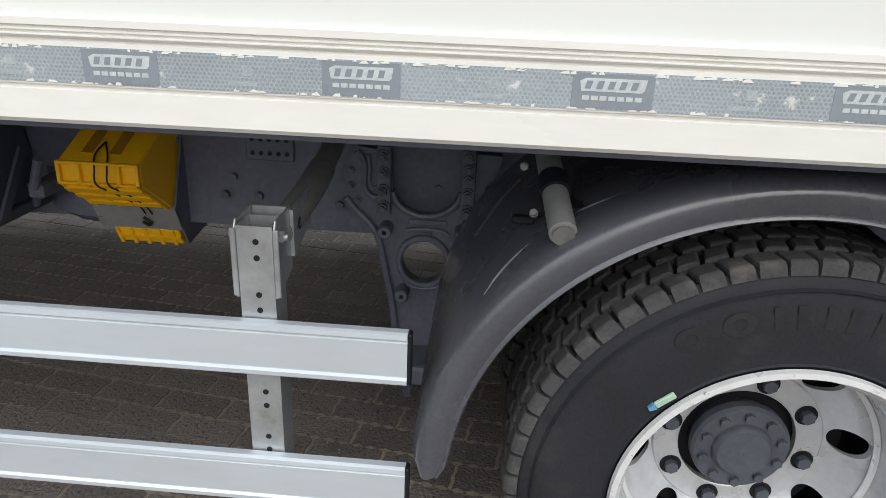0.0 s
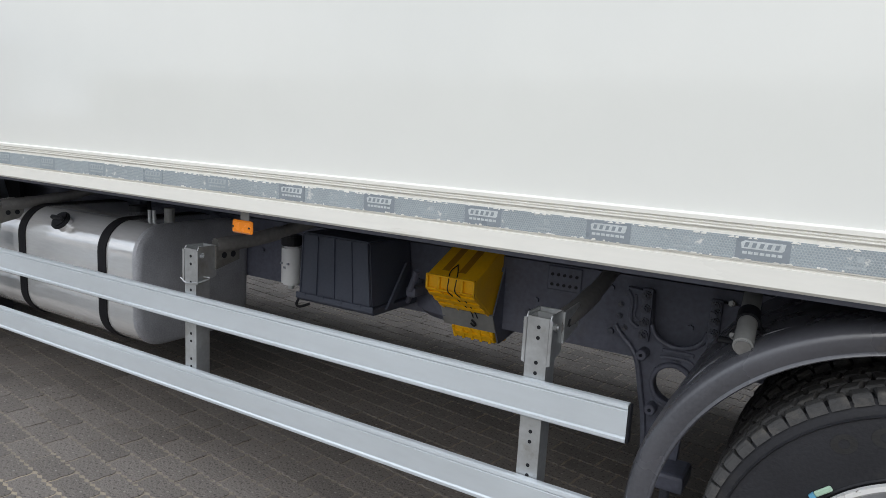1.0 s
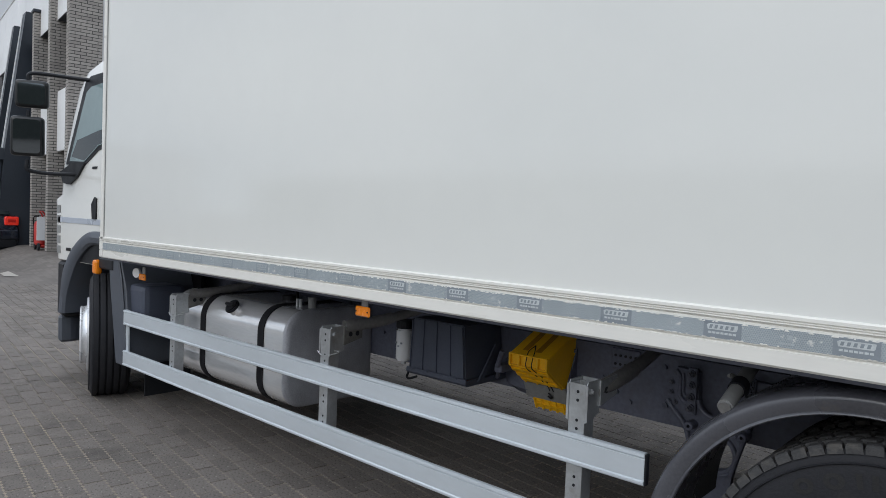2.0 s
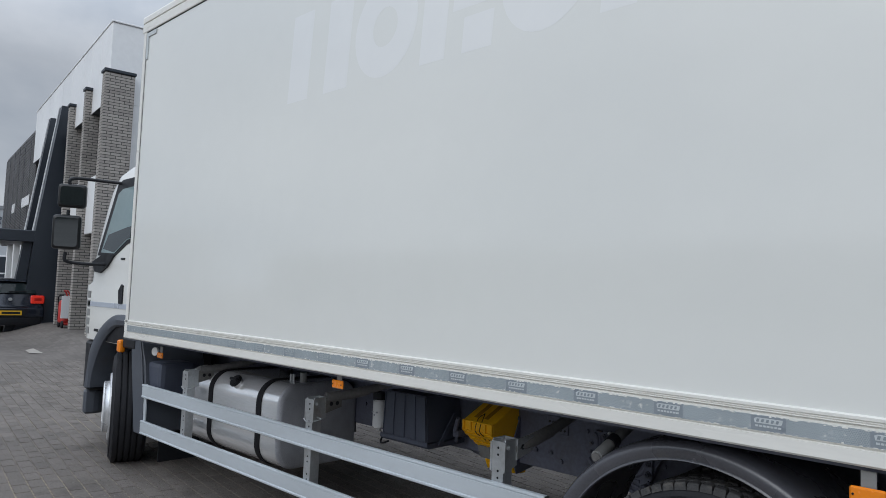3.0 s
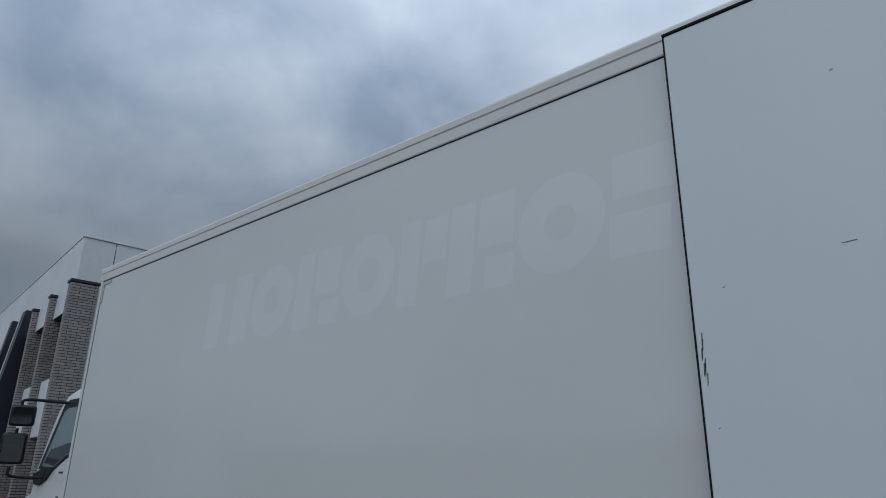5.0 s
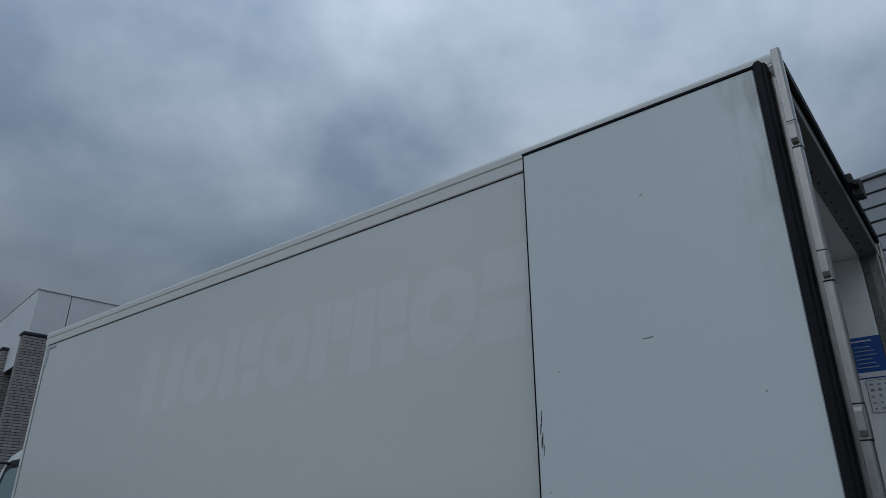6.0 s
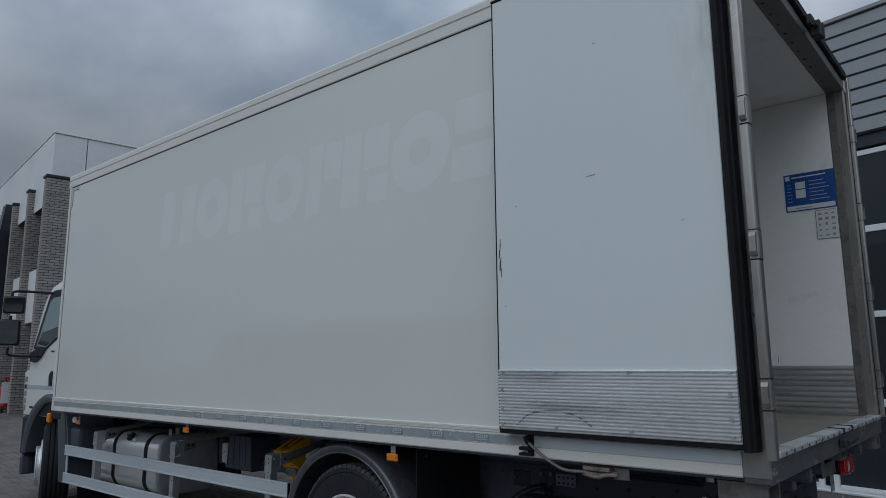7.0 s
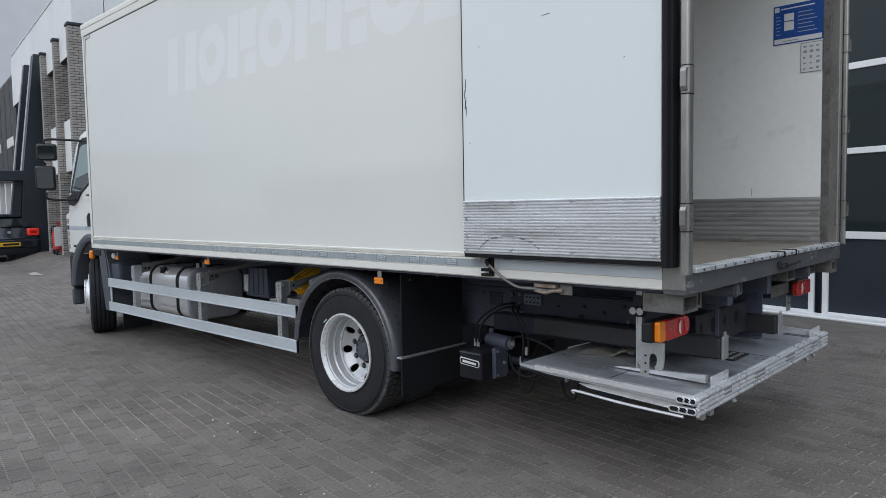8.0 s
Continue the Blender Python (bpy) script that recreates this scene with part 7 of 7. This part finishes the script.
def office():
    o = empty("office_building")
    o.matrix_basis = OFFICE
    tagged(o, "white-clad office with grey brick fins and dark slanted entrance portal", "building")
    # recessed body with dark glazing
    part("wall", box(-11.4, -0.25, -0.094, 9.0, 0, 5.49), M_NAVY, o, "dark glazed ground floors")
    for k in range(5):
        x = -9.6 + 1.95 * k
        for z0, z1 in ((0.4, 2.3), (3.3, 5.3)):
            w = part("window", box(x, x + 1.6, -0.125, -0.099, z0, z1, 0.004), M_NAVY, o)
            part("pane", box(x + 0.05, x + 1.55, -0.133, -0.12, z0 + 0.05, z1 - 0.05), M_GLASS, w, "dark window pane")
    # white fascia above, in panels with open joints, wrapped round the corner
    seams = (-11.42, -9.9, -8.6, -7.55, -6.4, -4.9, -3.34, -2.34, -1.34, -0.26)
    for xa, xb in zip(seams, seams[1:]):
        part("fascia_panel", box(xa + 0.012, xb - 0.012, -0.32, -0.10, 5.5, 7.32, 0.004), M_FASCIA, o, "white metal fascia panel")
    part("fascia_back", box(-11.40, -0.30, -0.10, -0.095, 5.5, 7.32), M_NAVY, o)
    for k in range(6):
        y = -0.085 + 1.55 * k + (0.0 if k else 0.0)
        part("fascia_panel", box(-0.34, -0.26, (-0.31 if k == 0 else y - 1.0 + 0.008), y + 0.55 - 0.016, 5.5, 7.32, 0.004), M_FASCIA, o, "white metal fascia panel")
    part("coping", box(-11.44, -0.23, -0.34, -0.05, 7.325, 7.365, 0.006), M_FASCIA, o)
    part("coping", box(-0.55, -0.23, -0.049, 9.0, 7.325, 7.365, 0.006), M_FASCIA, o)
    part("end_wall", box(-0.249, -0.24, 0.17, 9.0, 0, 5.49), M_FASCIA, o)
    part("soffit", box(-11.4, -0.25, -0.315, -0.101, 5.49, 5.499), M_NAVY, o)
    part("roof", box(-11.4, -0.35, -0.09, 9.0, 7.0, 7.2), M_NAVY, o)
    brick_fin(-0.24, 0.05, -0.46, 0.16, 6.08, o)
    brick_fin(-2.20, -1.95, -0.46, -0.10, 6.08, o)
    brick_fin(-4.25, -4.0, -0.46, -0.10, 6.08, o)
    # white boards hung between the fins
    for x in (-1.93, -3.97):
        b = part("white_board", box(x, x + 1.66, -0.30, -0.24, 2.54, 3.90, 0.01), M_FASCIA, o, "white board between brick fins")
    # slanted dark portal legs and canopy
    for u, w in ((-5.0, 0.45), (-6.9, 0.30)):
        leg = [(-0.50, 6.28), (-0.22, 6.28), (0.30, 6.28), (0.30, 0.0), (-1.25, 0.0), (-1.02, 1.30), (-0.92, 2.75)]
        part("portal_leg", prism(leg, "x", u - w, u), M_NAVY, o, "dark slanted portal leg")
        part("portal_edge", prism([(-0.52, 6.28), (-0.50, 6.30), (-0.92, 2.75), (-0.95, 2.75)], "x", u - w - 0.01, u - w + 0.05), M_FASCIA, o)
    part("canopy", box(-7.2, -5.02, -5.5, -0.90, 2.42, 2.74, 0.02), M_NAVY, o, "dark flat entrance canopy")
    part("canopy_post", prism([(-1.15, 0.0), (-1.45, 0.0), (-1.15, 2.42), (-0.95, 2.42)], "x", -5.5, -5.2), M_NAVY, o)
    # dark slatted block further on
    part("slat_block", box(-20.87, -11.45, -0.20, 9.0, 2.9, 6.88), M_DARK_SLAT, o, "dark slatted upper storey")
    bm = bmesh.new()
    for k in range(62):
        z = 2.93 + 0.0625 * k
        box(-20.87, -11.45, -0.235, -0.20, z, z + 0.038, 0, bm)
    sl = part("facade_slats", bm, M_DARK_SLAT, o, "dark horizontal slats")
    sl["kind"] = "stuff"
    for k in range(1, 6):
        part("slat_post", box(-20.87 + 1.57 * k, -20.80 + 1.57 * k, -0.245, -0.236, 2.9, 6.80), M_NAVY, o)
    for x0, x1 in ((-14.3, -12.4), (-17.3, -16.5)):
        w = part("strip_window", box(x0, x1, -0.262, -0.236, 4.12, 4.50, 0.01), M_WHITE_FRAME, o, "narrow bright window strip")
        for k in range(4):
            d = (x1 - x0) / 4
            part("pane", box(x0 + d * k + 0.03, x0 + d * (k + 1) - 0.03, -0.27, -0.260, 4.15, 4.47), M_LAMP_WHITE, w)
    part("ground_floor", box(-20.0, -11.45, 0.9, 9.0, 0, 2.89), M_NAVY, o, "dark ground floor wall")
    for k in range(5):
        w = part("window", box(-19.7 + 1.6 * k, -18.4 + 1.6 * k, 0.84, 0.898, 0.45, 2.45, 0.01), M_WHITE_FRAME, o, "white framed window")
        part("pane", box(-19.62 + 1.6 * k, -19.08 + 1.6 * k, 0.83, 0.845, 0.53, 2.37), M_GLASS, w)
        part("pane", box(-19.02 + 1.6 * k, -18.48 + 1.6 * k, 0.83, 0.845, 0.53, 2.37), M_GLASS, w)
    for k in range(5):
        part("column", box(-19.6 + 2.2 * k, -19.35 + 2.2 * k, -0.10, 0.15, 0, 2.89, 0.01), M_FASCIA, o, "white column")
    return o


office()


def hall():
    h = empty("workshop_hall")
    h.matrix_basis = HALL
    tagged(h, "workshop hall with dark sectional doors in white frames under grey cladding", "building")
    part("wall", box(-14.0, 14.0, 0.12, 12.0, 0, 5.46), M_NAVY, h)
    # sectional doors
    x = -8.36
    for d in range(5):
        x0, x1 = x + 4.1 * d, x + 4.1 * d + 4.0
        door = part("sectional_door", box(x0, x1, 0.05, 0.10, 0.0, 3.86, 0.004), M_NAVY, h, "dark blue sectional door with white rails and glazing")
        for z0, z1 in ((0.0, 0.055), (0.945, 1.03), (1.93, 2.0), (2.90, 2.975), (3.80, 3.86)):
            part("door_rail", box(x0 + 0.07, x1 - 0.07, 0.02, 0.052, z0, z1, 0.004), M_WHITE_FRAME, h, "white door rail")
        part("door_stile", box(x0, x0 + 0.065, 0.015, 0.052, 0, 3.86, 0.004), M_WHITE_FRAME, h)
        part("door_stile", box(x1 - 0.065, x1, 0.015, 0.052, 0, 3.86, 0.004), M_WHITE_FRAME, h)
        for z0, z1 in ((1.03, 1.93), (2.0, 2.90), (2.975, 3.80)):
            part("door_pane", box(x0 + 0.07, x1 - 0.07, 0.040, 0.0525, z0, z1), M_GLASS, h, "dark glazed door section")
    part("door_header", box(-14, 14, 0.0, 0.11, 3.88, 4.03, 0.01), M_NAVY, h)
    # horizontal metal cladding boards with shadow gaps
    z = 4.04
    while z < 5.30:
        b = prism([(-0.02, z), (-0.070, z + 0.012), (-0.055, z + 0.168), (0.10, z + 0.168), (0.10, z)], "x", -14, 14)
        part("cladding_board", b, M_SLAT, h, "grey horizontal metal cladding board")
        z += 0.179
    part("roof_edge", box(-14, 14, -0.09, 0.15, 5.475, 5.525, 0.005), M_SLAT, h)
    part("cladding_joint", box(1.06, 1.09, -0.085, -0.07, 4.04, 5.47), M_NAVY, h)
    part("kerb_strip", box(-14, 14, -0.22, 0.04, -0.007, 0.03, 0.01), M_FASCIA, h)


hall()


FAR_HALL = pose(-62, -6, 0, 0, 0, -8)


def far_hall():
    h = empty("parts_hall")
    h.matrix_basis = FAR_HALL
    tagged(h, "distant pale hall with dark sign letters", "building")
    part("wall", box(-12, 0, -30, 34, 0, 7.0), M_FAR, h, "pale metal wall")
    part("roof_edge", box(-12, 0.1, -30, 34, 7.0, 7.3, 0.02), M_SLAT, h)
    for k in range(15):
        y = -20 + 3.4 * k
        w = part("window", box(0.0, 0.06, y, y + 2.6, 0.2, 3.3, 0.02), M_WHITE_FRAME, h)
        part("pane", box(0.05, 0.09, y + 0.12, y + 1.24, 0.35, 1.75), M_NAVY, w)
        part("pane", box(0.05, 0.09, y + 1.36, y + 2.48, 0.35, 1.75), M_NAVY, w)
        part("pane", box(0.05, 0.09, y + 0.12, y + 2.48, 1.87, 3.15), M_NAVY, w)
    logo = part("sign_shape", prism([(16.95, 5.78), (17.38, 5.78), (17.5, 6.42), (17.07, 6.42)], "x", 0.02, 0.12), M_BLUE, h, "blue sign shape")
    return h


far_hall()


def hall_sign():
    """Raised sign word on the far hall."""
    cu = bpy.data.curves.new("sign_word", "FONT")
    cu.body, cu.size, cu.extrude, cu.shear = "PARTS", 0.90, 0.05, 0.25
    cu.materials.append(M_HUB)
    ob = new("wall_sign", cu)
    ob.matrix_basis = FAR_HALL @ pose(0.10, 17.72, 5.78, 90, 0, 90)
    tagged(ob, "dark raised sign letters on a pale hall wall", "sign")


hall_sign()


def small_car():
    """A small dark hatchback seen from behind, standing by the entrance."""
    c = empty("parked_car", (-15.6, 3.20, 0), None, -4)
    tagged(c, "dark grey small hatchback parked by the office entrance", "car")
    # body by cross-sections along its length; the front lies towards -x: x, sill z, bumper, waist and roof half widths, roof z
    secs = [(0.0, 0.30, 0.70, 0.62, 0.50, 0.68), (-0.05, 0.22, 0.80, 0.74, 0.55, 0.73), (-0.13, 0.20, 0.83, 0.79, 0.62, 1.01), (-0.32, 0.19, 0.83, 0.80, 0.60, 1.31), (-0.42, 0.18, 0.83, 0.80, 0.58, 1.385),
            (-1.2, 0.18, 0.83, 0.80, 0.58, 1.43), (-1.9, 0.18, 0.83, 0.80, 0.56, 1.37), (-2.6, 0.18, 0.83, 0.79, 0.60, 0.99), (-3.2, 0.20, 0.80, 0.74, 0.55, 0.86), (-3.5, 0.28, 0.66, 0.58, 0.45, 0.62)]
    b = bmesh.new()
    rings = []
    for x, zb, wb, wl, wr, zr in secs:
        half = [(wb - 0.07, zb), (wb, zb + 0.14), (wb, 0.58), (wl + 0.01, 0.74), (wl - 0.02, 0.97), ((wl + wr) / 2 + 0.03, (0.97 + zr) / 2), (wr + 0.02, zr - 0.06), (wr - 0.10, zr)]
        half = [(y, min(z, zr - 0.004 * (7 - i))) for i, (y, z) in enumerate(half)]
        rings.append([b.verts.new((x, y, z)) for y, z in half + [(-y, z) for y, z in half[::-1]]])
    for one, two in zip(rings, rings[1:]):
        for i in range(len(one)):
            j = (i + 1) % len(one)
            b.faces.new((one[i], one[j], two[j], two[i]))
    b.faces.new(rings[0])
    b.faces.new(rings[-1][::-1])
    part("body", b, M_CAR, c, "dark blue metallic body", True)
    b = bmesh.new()
    lo = [b.verts.new(p) for p in ((-0.120, -0.61, 1.03), (-0.120, 0.61, 1.03), (-0.298, 0.545, 1.285), (-0.298, -0.545, 1.285))]
    hi = [b.verts.new(p) for p in ((-0.100, -0.61, 1.035), (-0.100, 0.61, 1.035), (-0.280, 0.545, 1.295), (-0.280, -0.545, 1.295))]
    b.faces.new(hi)
    for i in range(4):
        b.faces.new((lo[i], lo[(i + 1) % 4], hi[(i + 1) % 4], hi[i]))
    part("rear_window", b, M_GLASS, c, "dark rear window")
    part("spoiler", prism([(-0.48, 1.375), (-0.24, 1.335), (-0.23, 1.350), (-0.46, 1.412)], "y", -0.54, 0.54, None, 0.006), M_CAR, c)
    part("wiper", cyl((-0.085, -0.04, 1.07), (-0.092, 0.38, 1.085), 0.012, None, 6), M_PLASTIC, c)
    for s in (-1, 1):
        part("side_glass", prism([(-0.55, 1.0), (-0.60, 1.30), (-1.85, 1.30), (-2.35, 1.0)], "y", *sorted((s * 0.60, s * 0.735))), M_GLASS, c)
        lamp = part("rear_lamp", box(-0.17, -0.035, *sorted((s * 0.475, s * 0.80)), 0.76, 0.985, 0.045, None, 3), M_TAIL_LIT, c, "lit red rear lamp", True)
        part("lamp_core", box(-0.06, -0.030, *sorted((s * 0.545, s * 0.735)), 0.825, 0.925, 0.015), M_RED, lamp)
        for x in (-0.62, -2.85):
            w = lathe([(0.0, -0.01), (0.16, -0.012), (0.18, 0.0), (0.27, 0.0), (0.295, 0.03), (0.295, 0.19), (0.0, 0.19)], 28)
            w.transform(pose(x, -0.80 if s < 0 else 0.80, 0.295, 0, 0, 0 if s < 0 else 180))
            part("wheel", w, M_RUBBER, c, "", True)
    part("bumper", box(-0.25, 0.045, -0.79, 0.79, 0.40, 0.64, 0.05, None, 3), M_CAR, c, "dark blue rear bumper", True)
    part("valance", box(-0.3, 0.025, -0.72, 0.72, 0.19, 0.39, 0.03, None, 2), M_PLASTIC, c, "black lower valance", True)
    part("plate_recess", box(0.042, 0.048, -0.38, 0.38, 0.42, 0.62, 0.004), M_PLASTIC, c)
    pl = part("number_plate", box(0.047, 0.056, -0.27, 0.27, 0.455, 0.575, 0.004), M_PLATE, c, "yellow plate with a dark bar")
    part("printed_bar", box(0.055, 0.059, -0.19, 0.23, 0.485, 0.545), M_PLASTIC, pl)
    part("badge", cyl((-0.09, 0, 0.87), (-0.035, 0, 0.87), 0.045, None, 12), M_GALV, c)


M_TAIL_LIT = mat("lit_tail_lens", (0.75, 0.03, 0.02), 0.2, 0.0, 0.1, 20, 90, 0.0, coat=0.5)
M_TAIL_LIT.node_tree.nodes["Principled BSDF"].inputs["Emission Color"].default_value = (1.0, 0.06, 0.03, 1)
M_TAIL_LIT.node_tree.nodes["Principled BSDF"].inputs["Emission Strength"].default_value = 0.18
small_car()


def fire_cabinet():
    """Red extinguisher trolley: frame, bottle, wheels, tall bent bar and a white notice."""
    c = empty("extinguisher_trolley")
    c.matrix_basis = OFFICE @ pose(-2.75, -0.42, 0.25) @ Matrix.Scale(0.80, 4)
    tagged(c, "red extinguisher trolley with a white notice beside a brick fin", "fire extinguisher")
    part("frame", box(-0.30, 0.30, -0.10, 0.10, 0.08, 0.16, 0.02), M_FIRE_RED, c)
    for x in (-0.26, 0.26):
        part("upright", sweep(curve_points([(x, 0.06, 0.12), (x, 0.06, 0.80), (x, 0.03, 1.02), (x, -0.04, 1.14)], 18), 0.022, None, 8), M_FIRE_RED, c, "", True)
        part("wheel", lathe([(0.0, -0.03), (0.09, -0.03), (0.11, -0.02), (0.11, 0.02), (0.09, 0.03), (0.0, 0.03)], 20), M_RUBBER, c, "", True).matrix_basis = pose(x, -0.14, 0.11)
    part("cross_bar", cyl((-0.26, -0.04, 1.14), (0.26, -0.04, 1.14), 0.022, None, 8), M_FIRE_RED, c)
    part("bottle", lathe([(0.0, -0.40), (0.17, -0.40), (0.20, -0.36), (0.20, 0.20), (0.16, 0.28), (0.06, 0.33), (0.05, 0.38), (0.0, 0.38)], 24), M_FIRE_RED, c, "red bottle", True).matrix_basis = pose(0, -0.02, 0.56, 90, 0, 0)
    part("notice", box(0.305, 0.315, -0.20, 0.24, 0.30, 0.98, 0.004), M_PAPER, c, "white notice")
    part("hose", sweep(curve_points([(0.0, -0.10, 1.0), (-0.20, -0.20, 0.95), (-0.26, -0.18, 0.60), (-0.18, -0.20, 0.30), (-0.05, -0.20, 0.22)], 24), 0.016, None, 6), M_SEAL, c, "", True)


fire_cabinet()


def yard_edge():
    """Plain dark boundary across the yard, seen only as a reflection."""
    w = part("wall_south", box(-70, 70, -46, -45, -0.05, 5.6), M_HEDGE)
    tagged(w, "plain dark boundary across the yard", "wall", kind="structure")


M_HEDGE = mat("far_boundary", (0.09, 0.10, 0.09), 0.9, 0.0, 0.4, 0.3, 3, 0.1)
yard_edge()


def office_pavement():
    """A strip of paving that rises to the brick fins."""
    def soft(t):
        t = min(max(t, 0.0), 1.0)
        return t * t * (3 - 2 * t)
    b = bmesh.new()
    grid = []
    for i in range(41):
        u = -4.995 + 7.895 * i / 40
        grid.append([])
        for k in range(17):
            v = -1.55 + 1.47 * k / 16
            h = 0.255 * soft((v + 1.55) / 1.10) * soft((2.9 - u) / 3.6)
            grid[-1].append(b.verts.new((u, v, h - 0.004 * (k == 0 or i == 40))))
    for one, two in zip(grid, grid[1:]):
        for k in range(16):
            b.faces.new((one[k], two[k], two[k + 1], one[k + 1]))
    bmesh.ops.transform(b, matrix=OFFICE, verts=b.verts)
    ob = part("pavement", b, M_GROUND, None, "", True)
    tagged(ob, "grey paving rising gently to the office wall", "pavement", kind="structure")


office_pavement()


def yard_marks():
    """A pale worn slab in the yard and a few pale crumbs of stone beside the truck."""
    b = prism([(-10.70, 2.42), (-10.35, 2.20), (-9.72, 2.10), (-9.66, 2.36), (-9.95, 2.55), (-10.45, 2.70)], "z", 0.0005, 0.004)
    part("pale_slab", b, M_PALE_SLAB, ground, "pale worn slab set in the paving")
    rnd = random.Random(17)
    b = bmesh.new()
    for k in range(60):
        x, y = (rnd.gauss(3.95, 0.16), rnd.gauss(-0.55, 0.12)) if k < 6 else (rnd.gauss(4.6, 1.3), rnd.gauss(-0.8, 0.45))
        r = rnd.uniform(0.004, 0.009) if k < 6 else rnd.uniform(0.002, 0.005)
        bmesh.ops.create_icosphere(b, subdivisions=1, radius=r, matrix=Matrix.Translation((x, y, r * 0.3)) @ Matrix.Diagonal((rnd.uniform(0.7, 1.6), 1, 0.6, 1)))
    part("stone_crumbs", b, M_CRUMB, ground, "pale stone crumbs")["kind"] = "stuff"


M_CRUMB = mat("pale_crumb", (0.62, 0.60, 0.55), 0.9, 0.0, 0.2, 20, 90, 0.2)
M_PALE_SLAB = mat("pale_slab", (0.34, 0.315, 0.28), 0.85, 0.0, 0.2, 4, 60, 0.2)
yard_marks()


# ---- paving blocks ----
def paving():
    """Interlocking blocks with wavy sides, in rows with half-block shifts."""
    length, pitch, gap, wave = 0.203, 0.1015, 0.0052, 0.0046
    top = []
    for k in range(11):
        top.append((length * k / 10, (wave if k % 2 else -wave) + gap))
    ends = [(0.0025, 0.3), (-0.0020, 0.5), (0.0025, 0.7)]
    high = [(length * k / 10, pitch + (wave if k % 2 else -wave) - gap) for k in range(10, -1, -1)]
    outline = top + [(length + d, pitch * f) for d, f in ends] + high + [(d, pitch * f) for d, f in ends[::-1]]
    outline = [(min(max(x, -0.003), length + 0.003) + (gap if x < length / 2 else -gap) * (1.0 if x < 0.01 or x > length - 0.01 else 0.0), y) for x, y in outline]
    m = len(outline)

    def block(bx, by, z, tx, ty):
        up = [(bx + x, by + y, z + tx * (x - length / 2) + ty * (y - pitch / 2)) for x, y in outline]
        cx, cy = bx + length / 2, by + pitch / 2
        lo = [(cx + (x - cx) * 1.012, cy + (y - cy) * 1.02, z - 0.02) for x, y, _ in up]
        return up + lo

    faces = [tuple(range(m))] + [(i, i + m, (i + 1) % m + m, (i + 1) % m) for i in range(m)]
    rnd = random.Random(11)
    turn = Matrix.Rotation(radians(PAVE_TURN), 4, "Z")
    me = bpy.data.meshes.new("paver")
    me.from_pydata(block(0, 0, 0, 0, 0), [], faces)
    me.materials.append(M_PAVER_ONE)
    verts, polys, single = [], [], 0
    for r in range(-56, 66):
        for c in range(-54, 48):
            x, y = c * length + (0.5 * length if r % 2 else 0.0), r * pitch
            p = turn @ Vector((x, y, 0))
            if not (-8.4 < p.x < 8.6 and -2.7 < p.y < 4.6):
                continue
            z, tx, ty = rnd.uniform(-0.0008, 0.0014), rnd.uniform(-0.006, 0.006), rnd.uniform(-0.010, 0.010)
            if 0.9 < p.x < 3.1 and -1.15 < p.y < 1.6 and single < 300 and -0.55 < p.y < 2.2:
                ob = new("paver", me)
                ob.parent = ground
                ob.matrix_basis = turn @ Matrix.Translation((x, y, z)) @ Matrix.Rotation(-tx, 4, "Y") @ Matrix.Rotation(ty, 4, "X")
                single += 1
                continue
            k = len(verts)
            verts.extend(block(x, y, z, tx, ty))
            polys.extend(tuple(k + i for i in f) for f in faces)
    rest = bpy.data.meshes.new("paving_blocks")
    rest.from_pydata(verts, [], polys)
    rest.materials.append(M_PAVER)
    ob = new("paving_blocks", rest)
    ob.parent = ground
    ob.matrix_basis = turn
    ob["kind"] = "stuff"
    b = bmesh.new()
    for p in ((-8.25, -2.60), (8.45, -2.60), (8.45, 4.50), (-8.25, 4.50)):
        b.verts.new((*p, -0.0024))
    b.faces.new(b.verts[:])
    part("joint_sand", b, M_JOINT, ground)


def paver_random(m):
    """Tone of each single block by its own random number."""
    n, l = m.node_tree.nodes, m.node_tree.links
    info = n.new("ShaderNodeObjectInfo")
    for node in list(n):
        if node.type == "NEW_GEOMETRY":
            for link in list(node.outputs["Random Per Island"].links):
                l.new(info.outputs["Random"], link.to_socket)
    return m


M_PAVER_ONE = paver_random(M_PAVER.copy())
paving()


# ---- true size: one unit of the plan above is 1.0522 m ----
PLAN = 1.0522
bpy.context.view_layer.update()
for ob in list(scene.objects):
    if ob.parent is None and ob.type in {"MESH", "EMPTY", "CURVE", "FONT"}:
        ob.matrix_basis = Matrix.Scale(PLAN, 4) @ ob.matrix_basis
